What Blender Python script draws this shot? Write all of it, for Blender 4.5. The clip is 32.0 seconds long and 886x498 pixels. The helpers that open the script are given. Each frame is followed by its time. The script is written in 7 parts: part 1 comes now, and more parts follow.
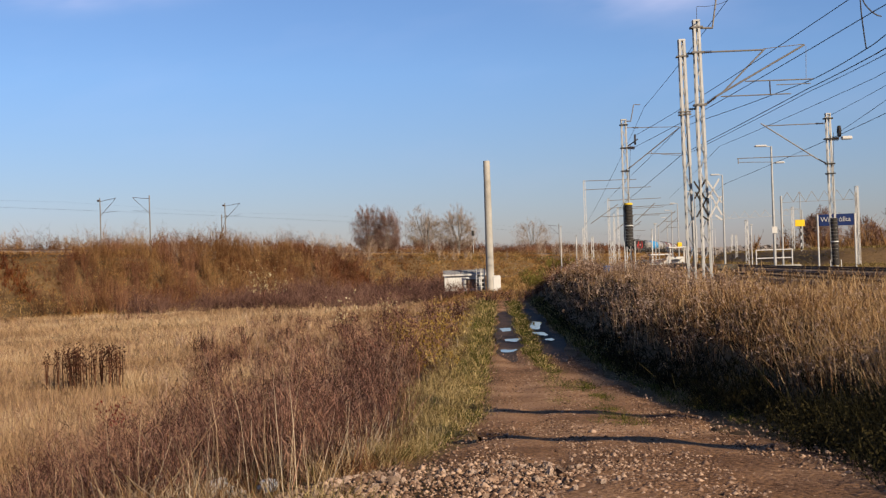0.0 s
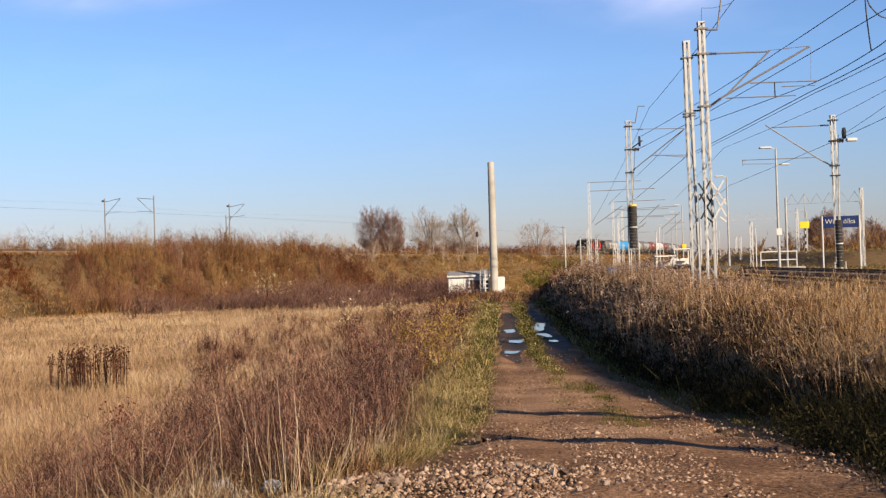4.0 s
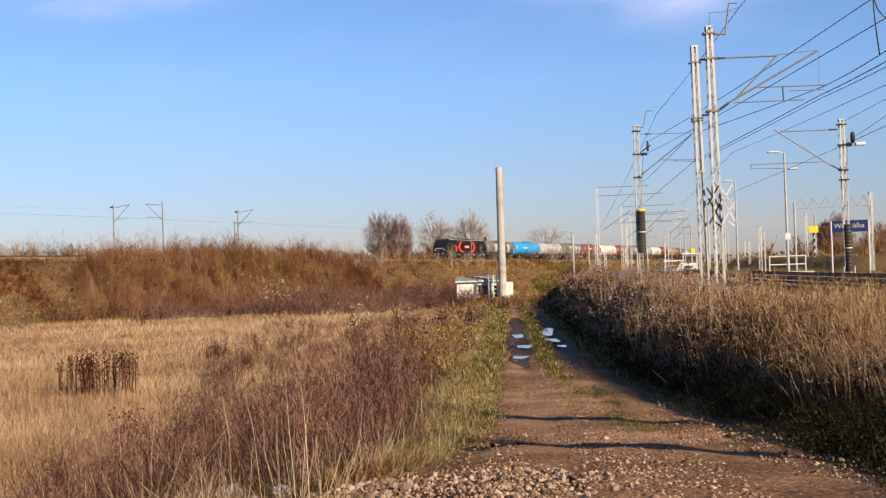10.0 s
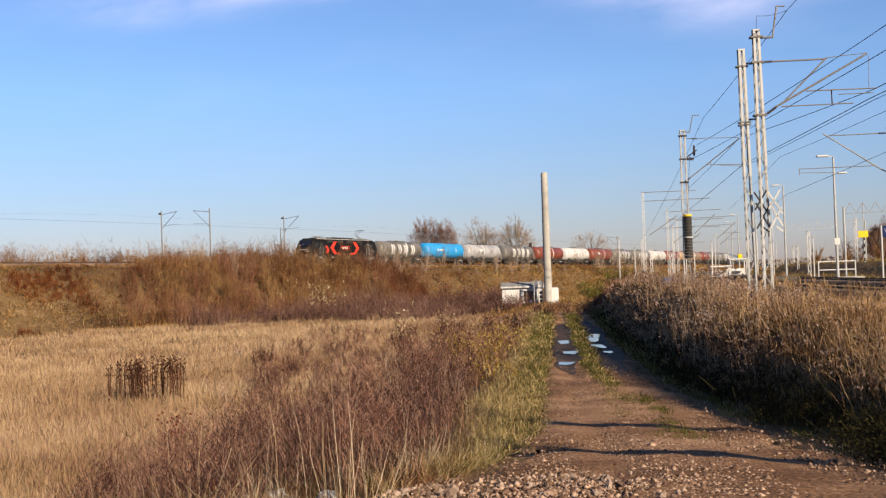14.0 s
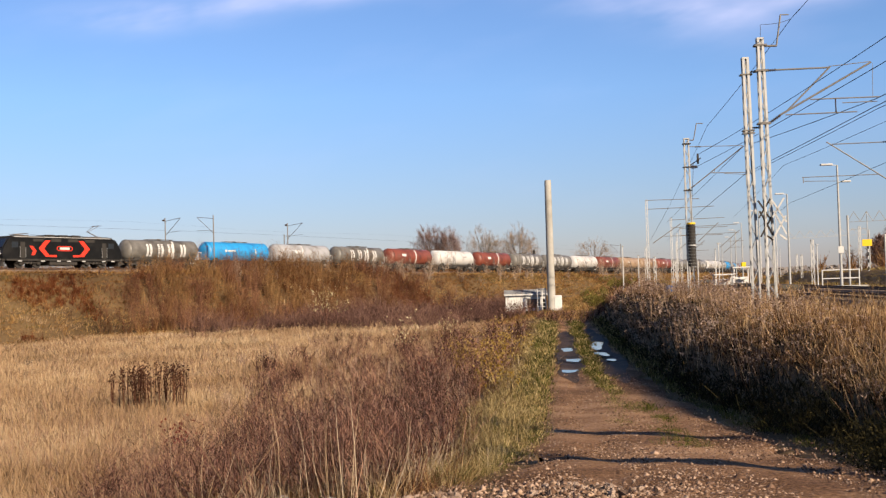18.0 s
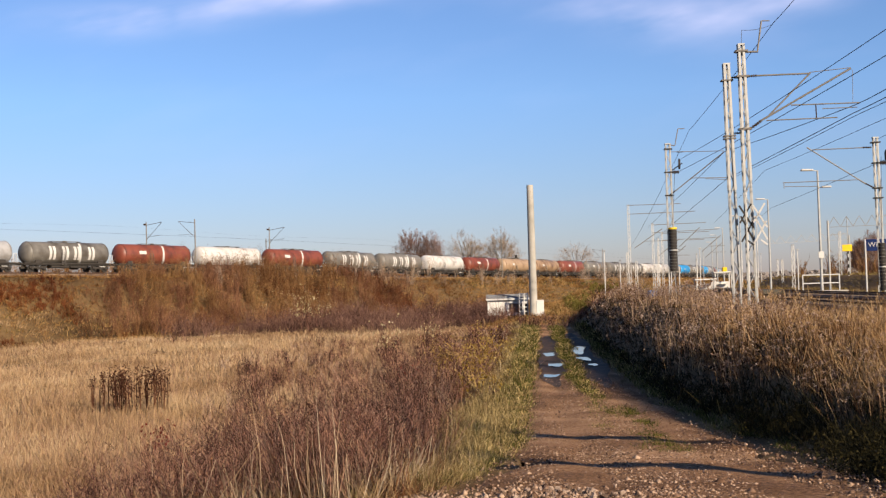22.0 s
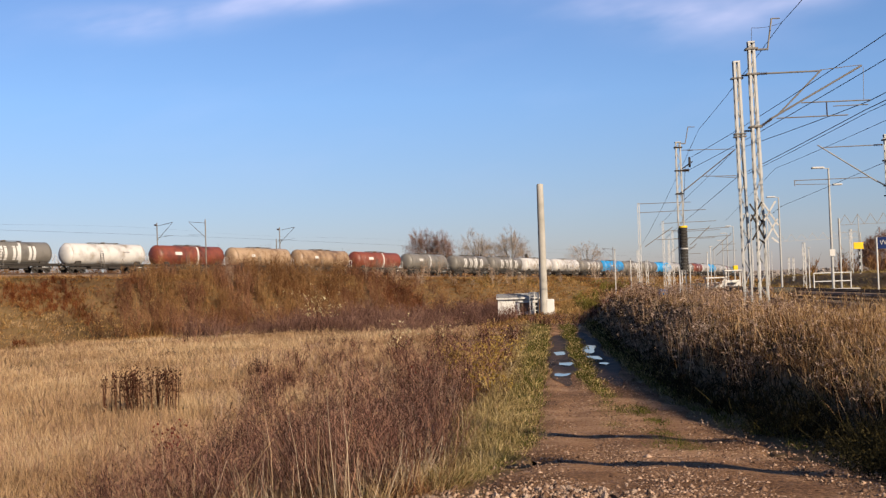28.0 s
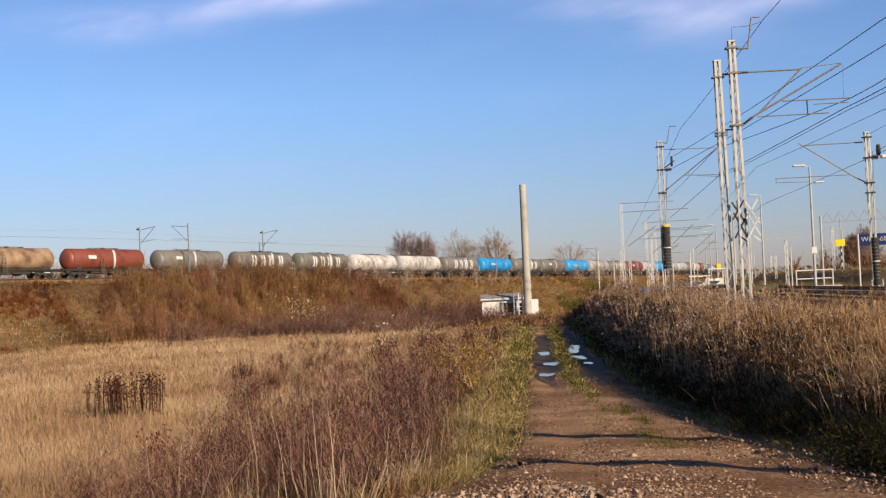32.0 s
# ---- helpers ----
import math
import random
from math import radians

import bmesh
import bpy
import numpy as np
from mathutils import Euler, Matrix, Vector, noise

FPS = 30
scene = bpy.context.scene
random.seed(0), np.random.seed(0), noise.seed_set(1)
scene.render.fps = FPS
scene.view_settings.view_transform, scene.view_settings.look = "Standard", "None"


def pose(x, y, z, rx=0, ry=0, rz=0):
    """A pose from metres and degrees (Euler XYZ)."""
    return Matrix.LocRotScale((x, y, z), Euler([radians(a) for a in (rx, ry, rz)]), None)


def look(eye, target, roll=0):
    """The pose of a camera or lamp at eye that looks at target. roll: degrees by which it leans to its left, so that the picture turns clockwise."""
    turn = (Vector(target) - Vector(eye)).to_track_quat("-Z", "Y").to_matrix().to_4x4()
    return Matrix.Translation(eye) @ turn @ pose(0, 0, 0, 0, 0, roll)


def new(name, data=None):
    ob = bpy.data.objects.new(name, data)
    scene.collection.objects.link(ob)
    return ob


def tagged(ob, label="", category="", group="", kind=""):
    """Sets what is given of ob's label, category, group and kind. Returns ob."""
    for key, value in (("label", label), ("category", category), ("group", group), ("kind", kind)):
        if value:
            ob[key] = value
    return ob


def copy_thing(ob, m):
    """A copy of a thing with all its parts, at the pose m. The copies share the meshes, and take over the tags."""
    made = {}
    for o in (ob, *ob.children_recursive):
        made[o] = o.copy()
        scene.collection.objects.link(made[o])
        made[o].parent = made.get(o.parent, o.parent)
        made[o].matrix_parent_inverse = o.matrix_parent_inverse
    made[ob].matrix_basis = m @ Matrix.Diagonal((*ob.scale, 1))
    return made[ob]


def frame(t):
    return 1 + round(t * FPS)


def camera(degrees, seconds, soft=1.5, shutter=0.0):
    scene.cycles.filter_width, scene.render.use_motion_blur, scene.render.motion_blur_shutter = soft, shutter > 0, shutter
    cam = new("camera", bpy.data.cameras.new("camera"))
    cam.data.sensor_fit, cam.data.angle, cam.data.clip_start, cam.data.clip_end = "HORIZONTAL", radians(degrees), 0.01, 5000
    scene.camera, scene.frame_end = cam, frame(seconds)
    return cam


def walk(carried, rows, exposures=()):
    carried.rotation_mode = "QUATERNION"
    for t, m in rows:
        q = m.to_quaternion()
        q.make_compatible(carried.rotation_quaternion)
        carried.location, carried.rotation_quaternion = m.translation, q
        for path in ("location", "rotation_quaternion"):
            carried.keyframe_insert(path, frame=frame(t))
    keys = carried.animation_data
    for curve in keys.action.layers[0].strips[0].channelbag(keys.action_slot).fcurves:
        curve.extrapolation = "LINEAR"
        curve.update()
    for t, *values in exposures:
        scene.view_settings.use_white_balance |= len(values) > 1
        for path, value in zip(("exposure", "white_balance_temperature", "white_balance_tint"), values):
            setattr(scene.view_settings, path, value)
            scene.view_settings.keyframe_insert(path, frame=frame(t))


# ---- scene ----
EYE = Vector((0.0, 0.0, 1.6))
cam = camera(39.9, 32.0, soft=1.3)


def aim(turn, rise, lean):
    """Camera pose: degrees turned to the left of +Y, raised, and leaning to its right."""
    a, b = radians(turn), radians(rise)
    way = Vector((-math.sin(a) * math.cos(b), math.cos(a) * math.cos(b), math.sin(b)))
    return look(EYE, EYE + way * 100, -lean)


walk(cam, [
    (0, aim(-0.000, 0.655, 1.900)),
    (0.5, aim(0.069, 0.542, 1.917)),
    (1, aim(0.053, 0.356, 1.973)),
    (1.5, aim(-0.004, 0.505, 1.805)),
    (2, aim(-0.016, 0.571, 1.677)),
    (2.5, aim(0.048, 0.572, 1.624)),
    (3, aim(0.113, 0.594, 1.732)),
    (3.5, aim(0.149, 0.657, 1.785)),
    (5.5, aim(0.408, 0.786, 1.654)),
    (6, aim(0.427, 0.721, 1.739)),
    (6.5, aim(0.422, 0.680, 1.819)),
    (7, aim(0.427, 0.713, 1.779)),
    (7.5, aim(0.469, 0.990, 1.950)),
    (8, aim(0.493, 1.156, 1.961)),
    (8.5, aim(0.479, 1.170, 2.014)),
    (9, aim(0.460, 1.114, 1.893)),
    (9.5, aim(0.498, 1.037, 1.862)),
    (10, aim(0.568, 0.974, 1.893)),
    (10.5, aim(0.825, 1.001, 1.849)),
    (11, aim(1.127, 1.020, 1.834)),
    (11.5, aim(1.283, 1.019, 1.843)),
    (12, aim(1.441, 1.008, 1.792)),
    (12.5, aim(1.544, 1.014, 1.896)),
    (13, aim(1.780, 1.082, 1.998)),
    (13.5, aim(2.336, 1.230, 2.001)),
    (14, aim(2.680, 1.315, 1.955)),
    (14.5, aim(2.822, 1.242, 1.701)),
    (16.5, aim(2.805, 1.211, 1.855)),
    (17, aim(2.732, 1.337, 1.765)),
    (17.5, aim(2.775, 1.534, 1.746)),
    (18, aim(2.832, 1.666, 1.784)),
    (18.5, aim(2.764, 1.745, 1.798)),
    (19, aim(2.674, 1.743, 1.790)),
    (19.5, aim(2.511, 1.599, 1.707)),
    (20, aim(2.319, 1.604, 1.675)),
    (20.5, aim(2.202, 1.742, 1.639)),
    (21, aim(2.074, 1.830, 1.600)),
    (21.5, aim(1.969, 1.832, 1.627)),
    (22, aim(1.986, 1.854, 1.731)),
    (22.5, aim(2.145, 1.887, 1.926)),
    (23, aim(2.369, 2.057, 1.890)),
    (23.5, aim(2.157, 2.211, 1.914)),
    (24, aim(2.361, 2.302, 1.889)),
    (24.5, aim(3.795, 2.411, 1.648)),
    (25, aim(3.883, 2.463, 1.621)),
    (25.5, aim(3.685, 2.464, 1.540)),
    (27.5, aim(2.793, 1.751, 1.774)),
    (28, aim(2.466, 1.839, 1.938)),
    (28.5, aim(2.300, 1.984, 2.123)),
    (29, aim(2.205, 1.943, 2.351)),
    (29.5, aim(2.210, 1.908, 2.144)),
    (30, aim(2.227, 1.880, 2.244)),
    (30.5, aim(2.182, 1.863, 2.205)),
    (31, aim(1.996, 1.888, 2.344)),
    (31.5, aim(1.836, 1.902, 2.509)),
    (32, aim(1.689, 1.873, 2.549)),
], exposures=[(0.0, 0.87), (1.0, 0.98), (2.0, 1.16), (5.5, 1.18), (14.0, 1.12), (22.0, 1.09), (25.0, 1.02), (32.0, 0.98)])

# ---------------------------------------------------------------- light
SUN_AZ, SUN_EL = radians(141), radians(24.5)
sun_dir = Vector((math.sin(SUN_AZ) * math.cos(SUN_EL), math.cos(SUN_AZ) * math.cos(SUN_EL), math.sin(SUN_EL)))
sun = new("sun", bpy.data.lights.new("sun", "SUN"))
sun.data.energy, sun.data.angle, sun.data.color = 5.0, radians(0.5), (1.0, 0.83, 0.62)
sun.matrix_world = look(sun_dir * 500, (0, 0, 0))

world = bpy.data.worlds.new("sky")
scene.world = world
world.use_nodes = True


def build_sky():
    nt = world.node_tree
    n, l = nt.nodes, nt.links
    n.clear()
    out, bg = n.new("ShaderNodeOutputWorld"), n.new("ShaderNodeBackground")
    sky = n.new("ShaderNodeTexSky")
    sky.sky_type, sky.sun_disc = "NISHITA", False
    sky.sun_elevation, sky.sun_rotation = SUN_EL, SUN_AZ
    sky.air_density, sky.dust_density, sky.ozone_density, sky.altitude = 1.0, 0.35, 2.0, 100
    bg.inputs["Strength"].default_value = 0.05
    # thin, faintly pink high clouds: two drifting banks and a faint general veil
    co = n.new("ShaderNodeTexCoord")
    sep = n.new("ShaderNodeSeparateXYZ")
    l.new(co.outputs["Generated"], sep.inputs[0])

    def math_node(op, a, b=None, c=None):
        k = n.new("ShaderNodeMath")
        k.operation = op
        for i, v in enumerate((a, b, c)):
            if v is None:
                continue
            if isinstance(v, (int, float)):
                k.inputs[i].default_value = v
            else:
                l.new(v, k.inputs[i])
        return k.outputs[0]

    ahead = math_node("MAXIMUM", sep.outputs["Y"], 0.05)
    u, w = math_node("DIVIDE", sep.outputs["X"], ahead), math_node("DIVIDE", sep.outputs["Z"], ahead)
    comb = n.new("ShaderNodeCombineXYZ")
    l.new(math_node("MULTIPLY", u, 5.0), comb.inputs[0])
    l.new(math_node("MULTIPLY_ADD", w, 15.0, math_node("MULTIPLY", u, -2.0)), comb.inputs[1])
    ns = n.new("ShaderNodeTexNoise")
    ns.inputs["Scale"].default_value, ns.inputs["Detail"].default_value, ns.inputs["Roughness"].default_value = 1.3, 4, 0.5
    l.new(comb.outputs[0], ns.inputs["Vector"])
    total = math_node("MULTIPLY", math_node("MAXIMUM", math_node("SUBTRACT", ns.outputs["Fac"], 0.50), 0.0), 0.35)
    for u0, w0, su, sw, lean, weight in ((-0.285, 0.231, 0.07, 0.013, -0.02, 1.2), (-0.17, 0.243, 0.10, 0.010, 0.06, 1.4), (0.165, 0.214, 0.055, 0.016, 0.0, 1.25), (0.10, 0.226, 0.06, 0.012, -0.08, 0.8), (0.25, 0.226, 0.06, 0.011, 0.05, 0.9)):
        du = math_node("DIVIDE", math_node("SUBTRACT", u, u0), su)
        dw = math_node("DIVIDE", math_node("SUBTRACT", math_node("SUBTRACT", w, w0), math_node("MULTIPLY", math_node("SUBTRACT", u, u0), lean)), sw)
        q = math_node("ADD", math_node("MULTIPLY", du, du), math_node("MULTIPLY", dw, dw))
        bank = math_node("MULTIPLY", math_node("POWER", 2.718, math_node("MULTIPLY", q, -1.0)), weight)
        total = math_node("ADD", total, math_node("MULTIPLY", bank, math_node("MAXIMUM", math_node("MULTIPLY_ADD", ns.outputs["Fac"], 3.0, -0.95), 0.0)))
    mix = n.new("ShaderNodeMixRGB")
    mix.inputs["Color2"].default_value = (13.2, 10.2, 9.6, 1)
    l.new(math_node("MULTIPLY", math_node("MINIMUM", total, 1.0), 0.40), mix.inputs["Fac"])
    l.new(sky.outputs[0], mix.inputs["Color1"])
    tint = n.new("ShaderNodeMixRGB")
    tint.blend_type = "MULTIPLY"
    tint.inputs["Fac"].default_value = 1.0
    tint.inputs["Color2"].default_value = (0.775, 0.925, 1.25, 1)
    haze = n.new("ShaderNodeMixRGB")
    haze.inputs["Color1"].default_value, haze.inputs["Color2"].default_value = (0.655, 0.62, 0.85, 1), (0.80, 0.965, 1.31, 1)
    l.new(math_node("MINIMUM", math_node("MULTIPLY", math_node("MAXIMUM", sep.outputs["Z"], 0.0), 6.5), 1.0), haze.inputs["Fac"])
    l.new(haze.outputs[0], tint.inputs["Color2"])
    l.new(mix.outputs[0], tint.inputs["Color1"])
    l.new(tint.outputs[0], bg.inputs["Color"])
    l.new(bg.outputs[0], out.inputs[0])


build_sky()


# ---------------------------------------------------------------- materials
PAINT = 0.78   # all surface colours are this share of their swatch


def material(name, colors, rough=0.85, metal=0.0, scale=4.0, detail=0.5, bump=0.0, island=False, wide=0.0, per_object=0.0,
             thin=0.0, spec=0.06, stretch=(1, 1, 1)):
    """Noise-driven colours: a ramp over fine noise, wide noise and, if asked, a random number per island or object."""
    m = bpy.data.materials.new(name)
    m.use_nodes = True
    nt = m.node_tree
    n, l = nt.nodes, nt.links
    b = n["Principled BSDF"]
    b.inputs["Roughness"].default_value, b.inputs["Metallic"].default_value = rough, metal
    b.inputs["Specular IOR Level"].default_value = spec
    co = n.new("ShaderNodeTexCoord")
    mp = n.new("ShaderNodeMapping")
    mp.inputs["Scale"].default_value = stretch
    l.new(co.outputs["Object"], mp.inputs["Vector"])
    ns = n.new("ShaderNodeTexNoise")
    ns.inputs["Scale"].default_value, ns.inputs["Detail"].default_value, ns.inputs["Roughness"].default_value = scale, 5, 0.62
    l.new(mp.outputs["Vector"], ns.inputs["Vector"])
    total = n.new("ShaderNodeMath")
    total.operation = "MULTIPLY_ADD"
    total.inputs[1].default_value, total.inputs[2].default_value = detail * 2.0, 0.5 - detail
    l.new(ns.outputs["Fac"], total.inputs[0])
    last = total.outputs[0]

    def add(sock, weight):
        k = n.new("ShaderNodeMath")
        k.operation = "MULTIPLY_ADD"
        k.inputs[1].default_value = weight
        k.inputs[2].default_value = -0.5 * weight
        l.new(sock, k.inputs[0])
        s = n.new("ShaderNodeMath")
        s.operation = "ADD"
        l.new(last, s.inputs[0])
        l.new(k.outputs[0], s.inputs[1])
        return s.outputs[0]

    if wide:
        w = n.new("ShaderNodeTexNoise")
        w.inputs["Scale"].default_value, w.inputs["Detail"].default_value = wide, 3
        l.new(co.outputs["Object"], w.inputs["Vector"])
        last = add(w.outputs["Fac"], 1.3)
    if island:
        last = add(n.new("ShaderNodeNewGeometry").outputs["Random Per Island"], 0.8 if island is True else island)
    if per_object:
        last = add(n.new("ShaderNodeObjectInfo").outputs["Random"], per_object)
    rp = n.new("ShaderNodeValToRGB")
    el = rp.color_ramp.elements
    while len(el) < len(colors):
        el.new(0.5)
    for i, c in enumerate(colors):
        el[i].position = 0.15 + 0.7 * i / max(1, len(colors) - 1)
        el[i].color = (*(PAINT * k for k in c), 1)
    l.new(last, rp.inputs["Fac"])
    l.new(rp.outputs["Color"], b.inputs["Base Color"])
    if bump:
        bp = n.new("ShaderNodeBump")
        bp.inputs["Strength"].default_value, bp.inputs["Distance"].default_value = 0.8, bump
        l.new(ns.outputs["Fac"], bp.inputs["Height"])
        l.new(bp.outputs["Normal"], b.inputs["Normal"])
    if thin:
        tr = n.new("ShaderNodeBsdfTranslucent")
        l.new(rp.outputs["Color"], tr.inputs["Color"])
        mx = n.new("ShaderNodeMixShader")
        mx.inputs[0].default_value = thin
        l.new(b.outputs[0], mx.inputs[1])
        l.new(tr.outputs[0], mx.inputs[2])
        l.new(mx.outputs[0], n["Material Output"].inputs["Surface"])
    return m


M = {}
M["soil"] = material("dry_grass_soil", [(0.0616, 0.0369, 0.0167), (0.132, 0.082, 0.038), (0.22, 0.143, 0.0684)], scale=3, bump=0.05, wide=0.06)
M["road"] = material("gravel_track", [(0.0693, 0.0344, 0.0169), (0.175, 0.0918, 0.0467), (0.287, 0.16, 0.0862), (0.397, 0.242, 0.141)], scale=22, detail=0.8, bump=0.045, wide=0.35, rough=0.9)
M["straw"] = material("straw_grass", [(0.28, 0.162, 0.077), (0.45, 0.29, 0.158), (0.58, 0.40, 0.224), (0.68, 0.50, 0.308)], island=0.35, wide=0.1, scale=0.6, thin=0.4)
M["straw_bright"] = material("pale_stems", [(0.127, 0.0599, 0.0218), (0.301, 0.176, 0.0748), (0.475, 0.317, 0.162), (0.554, 0.402, 0.23)], island=0.7, scale=1.5, thin=0.3)
M["straw_tan"] = material("tan_grass", [(0.187, 0.0982, 0.057), (0.355, 0.21, 0.129), (0.513, 0.336, 0.219)], island=0.3, wide=0.2, scale=0.8, thin=0.4)
M["straw_brown"] = material("brown_stems", [(0.044, 0.0205, 0.00988), (0.132, 0.0656, 0.0289), (0.273, 0.156, 0.0722)], island=0.6, scale=1.5, thin=0.3)
M["red_herb"] = material("red_herbs", [(0.0528, 0.0164, 0.00912), (0.141, 0.0492, 0.0228), (0.246, 0.107, 0.0456)], island=True, scale=1.5, thin=0.15)
M["slope"] = material("slope_grass", [(0.17, 0.076, 0.024), (0.31, 0.163, 0.056), (0.45, 0.268, 0.102), (0.57, 0.388, 0.17)], island=0.4, wide=0.09, scale=0.3, thin=0.35)
M["slope_green"] = material("slope_olive_grass", [(0.0616, 0.0492, 0.0137), (0.141, 0.107, 0.0304), (0.238, 0.172, 0.057)], island=0.4, wide=0.1, scale=0.3, thin=0.35)
M["stalk"] = material("bleached_stalks", [(0.264, 0.18, 0.106), (0.44, 0.328, 0.213), (0.528, 0.426, 0.304)], island=True, scale=1.5)
M["green"] = material("green_grass", [(0.032, 0.036, 0.008), (0.08, 0.082, 0.018), (0.18, 0.155, 0.04)], island=True, scale=1.5, thin=0.3)
M["verge_dry"] = material("verge_grass", [(0.14, 0.093, 0.036), (0.36, 0.258, 0.108), (0.60, 0.46, 0.22)], island=True, scale=1.5, thin=0.35)
M["weed"] = material("withered_weeds", [(0.09, 0.043, 0.022), (0.24, 0.133, 0.068), (0.46, 0.285, 0.15), (0.66, 0.465, 0.265)], island=True, wide=0.3, scale=1.0, thin=0.35)
M["weed_dark"] = material("dark_weed_stems", [(0.07, 0.036, 0.021), (0.17, 0.098, 0.06), (0.32, 0.205, 0.13), (0.48, 0.335, 0.215)], island=True, wide=0.3, scale=1.0, thin=0.3)
M["bank_straw"] = material("golden_bank_grass", [(0.11, 0.054, 0.022), (0.27, 0.15, 0.066), (0.44, 0.275, 0.132), (0.55, 0.375, 0.20)], island=True, wide=0.25, scale=1.0, thin=0.25)
M["yard"] = material("yard_grass", [(0.088, 0.0574, 0.019), (0.194, 0.135, 0.0456), (0.317, 0.23, 0.0912)], island=True, wide=0.1, scale=1.0, thin=0.12)
# near-black green: the shade at the bank's foot is in this colour
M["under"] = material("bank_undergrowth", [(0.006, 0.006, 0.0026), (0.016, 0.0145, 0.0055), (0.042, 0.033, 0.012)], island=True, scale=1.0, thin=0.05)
M["plume"] = material("withered_plumes", [(0.16, 0.098, 0.074), (0.35, 0.235, 0.175), (0.62, 0.46, 0.345)], island=0.6, wide=0.4, scale=1.0, thin=0.3)
# wide ramp: sunlit twigs and the dark between them are put into the colours
M["twig"] = material("shrub_twigs", [(0.013, 0.0052, 0.0042), (0.044, 0.0172, 0.0125), (0.118, 0.052, 0.0375), (0.36, 0.202, 0.138)], island=0.85, wide=0.4, scale=1.0)
M["thicket"] = material("purple_twigs", [(0.055, 0.026, 0.02), (0.125, 0.066, 0.05), (0.21, 0.12, 0.088)], island=0.5, wide=0.1, scale=0.4)
M["brush_pale"] = material("pale_twigs", [(0.10, 0.056, 0.04), (0.26, 0.165, 0.12), (0.50, 0.36, 0.265)], island=0.8, wide=0.3, scale=1.0)
M["brush_leaf"] = material("withered_leaves", [(0.162, 0.0566, 0.0274), (0.324, 0.16, 0.073), (0.485, 0.321, 0.182)], island=True, scale=2, thin=0.12)
M["willow"] = material("willow_scrub", [(0.06, 0.025, 0.011), (0.145, 0.067, 0.028), (0.24, 0.127, 0.053), (0.33, 0.198, 0.086)], island=0.5, wide=0.12, scale=0.3, thin=0.15)
M["rust_scrub"] = material("rust_brown_scrub", [(0.045, 0.018, 0.011), (0.12, 0.05, 0.027), (0.20, 0.092, 0.05), (0.30, 0.16, 0.09)], island=0.45, wide=0.12, scale=0.3, thin=0.15)
M["russet"] = material("russet_scrub", [(0.0528, 0.0138, 0.00638), (0.15, 0.0431, 0.016), (0.246, 0.099, 0.0335)], island=0.5, wide=0.1, scale=0.3, thin=0.15)
M["leaf"] = material("yellow_leaves", [(0.224, 0.128, 0.0182), (0.374, 0.243, 0.0486), (0.449, 0.32, 0.122)], island=True, scale=2, thin=0.3)
M["pale_leaf"] = material("pale_leaves", [(0.396, 0.312, 0.137), (0.546, 0.459, 0.258), (0.616, 0.541, 0.35)], island=True, scale=2, thin=0.3)
M["red_leaf"] = material("red_leaves", [(0.11, 0.012, 0.011), (0.20, 0.024, 0.02), (0.27, 0.05, 0.034)], island=True, scale=2, thin=0.3)
M["olive"] = material("olive_leaves", [(0.085, 0.074, 0.015), (0.16, 0.132, 0.029), (0.25, 0.20, 0.058)], island=True, scale=2, thin=0.12)
M["dock"] = material("dock_brown", [(0.0246, 0.00863, 0.00513), (0.0598, 0.0234, 0.0137), (0.113, 0.0523, 0.0285)], island=True, scale=2)
M["bark"] = material("grey_bark", [(0.044, 0.0328, 0.0243), (0.0968, 0.0738, 0.0532), (0.176, 0.139, 0.106)], scale=8, bump=0.02)
M["concrete"] = material("spun_concrete", [(0.25, 0.233, 0.202), (0.345, 0.323, 0.285), (0.42, 0.395, 0.355)], scale=1.2, detail=0.4, bump=0.004, wide=0.15, rough=0.85, spec=0.1)
M["white_wall"] = material("white_panel", [(0.515, 0.5, 0.47), (0.647, 0.631, 0.599)], scale=2, detail=0.3)
M["blue_roof"] = material("blue_grey_sheet", [(0.085, 0.085, 0.10), (0.15, 0.15, 0.17)], scale=3, rough=0.6)
M["galv"] = material("galvanised_steel", [(0.266, 0.262, 0.251), (0.373, 0.369, 0.356), (0.465, 0.455, 0.446)], scale=3, metal=0.35, rough=0.55)
M["old_steel"] = material("weathered_steel", [(0.083, 0.0738, 0.0648), (0.158, 0.143, 0.13), (0.232, 0.213, 0.194)], scale=6, metal=0.3, rough=0.65)
M["white_paint"] = material("white_paint", [(0.432, 0.418, 0.397), (0.564, 0.549, 0.527)], scale=5, detail=0.3, rough=0.5)
M["black_iron"] = material("dark_iron", [(0.022, 0.02, 0.019), (0.045, 0.04, 0.036), (0.07, 0.06, 0.05)], scale=5, rough=0.6)
M["wire"] = material("copper_wire", [(0.05, 0.05, 0.055), (0.09, 0.09, 0.095)], scale=1, rough=0.6)
M["ballast"] = material("track_ballast", [(0.065, 0.042, 0.03), (0.155, 0.107, 0.077), (0.33, 0.24, 0.175)], scale=14, bump=0.05, wide=0.5)
M["rail"] = material("rail_steel", [(0.0415, 0.023, 0.0162), (0.083, 0.0508, 0.0365)], scale=5, rough=0.75)
M["sign_blue"] = material("sign_navy", [(0.018, 0.03, 0.10), (0.025, 0.045, 0.14)], scale=2, rough=0.4)
M["yellow"] = material("sign_yellow", [(0.622, 0.394, 0.0162), (0.705, 0.476, 0.0324)], scale=2, rough=0.5)
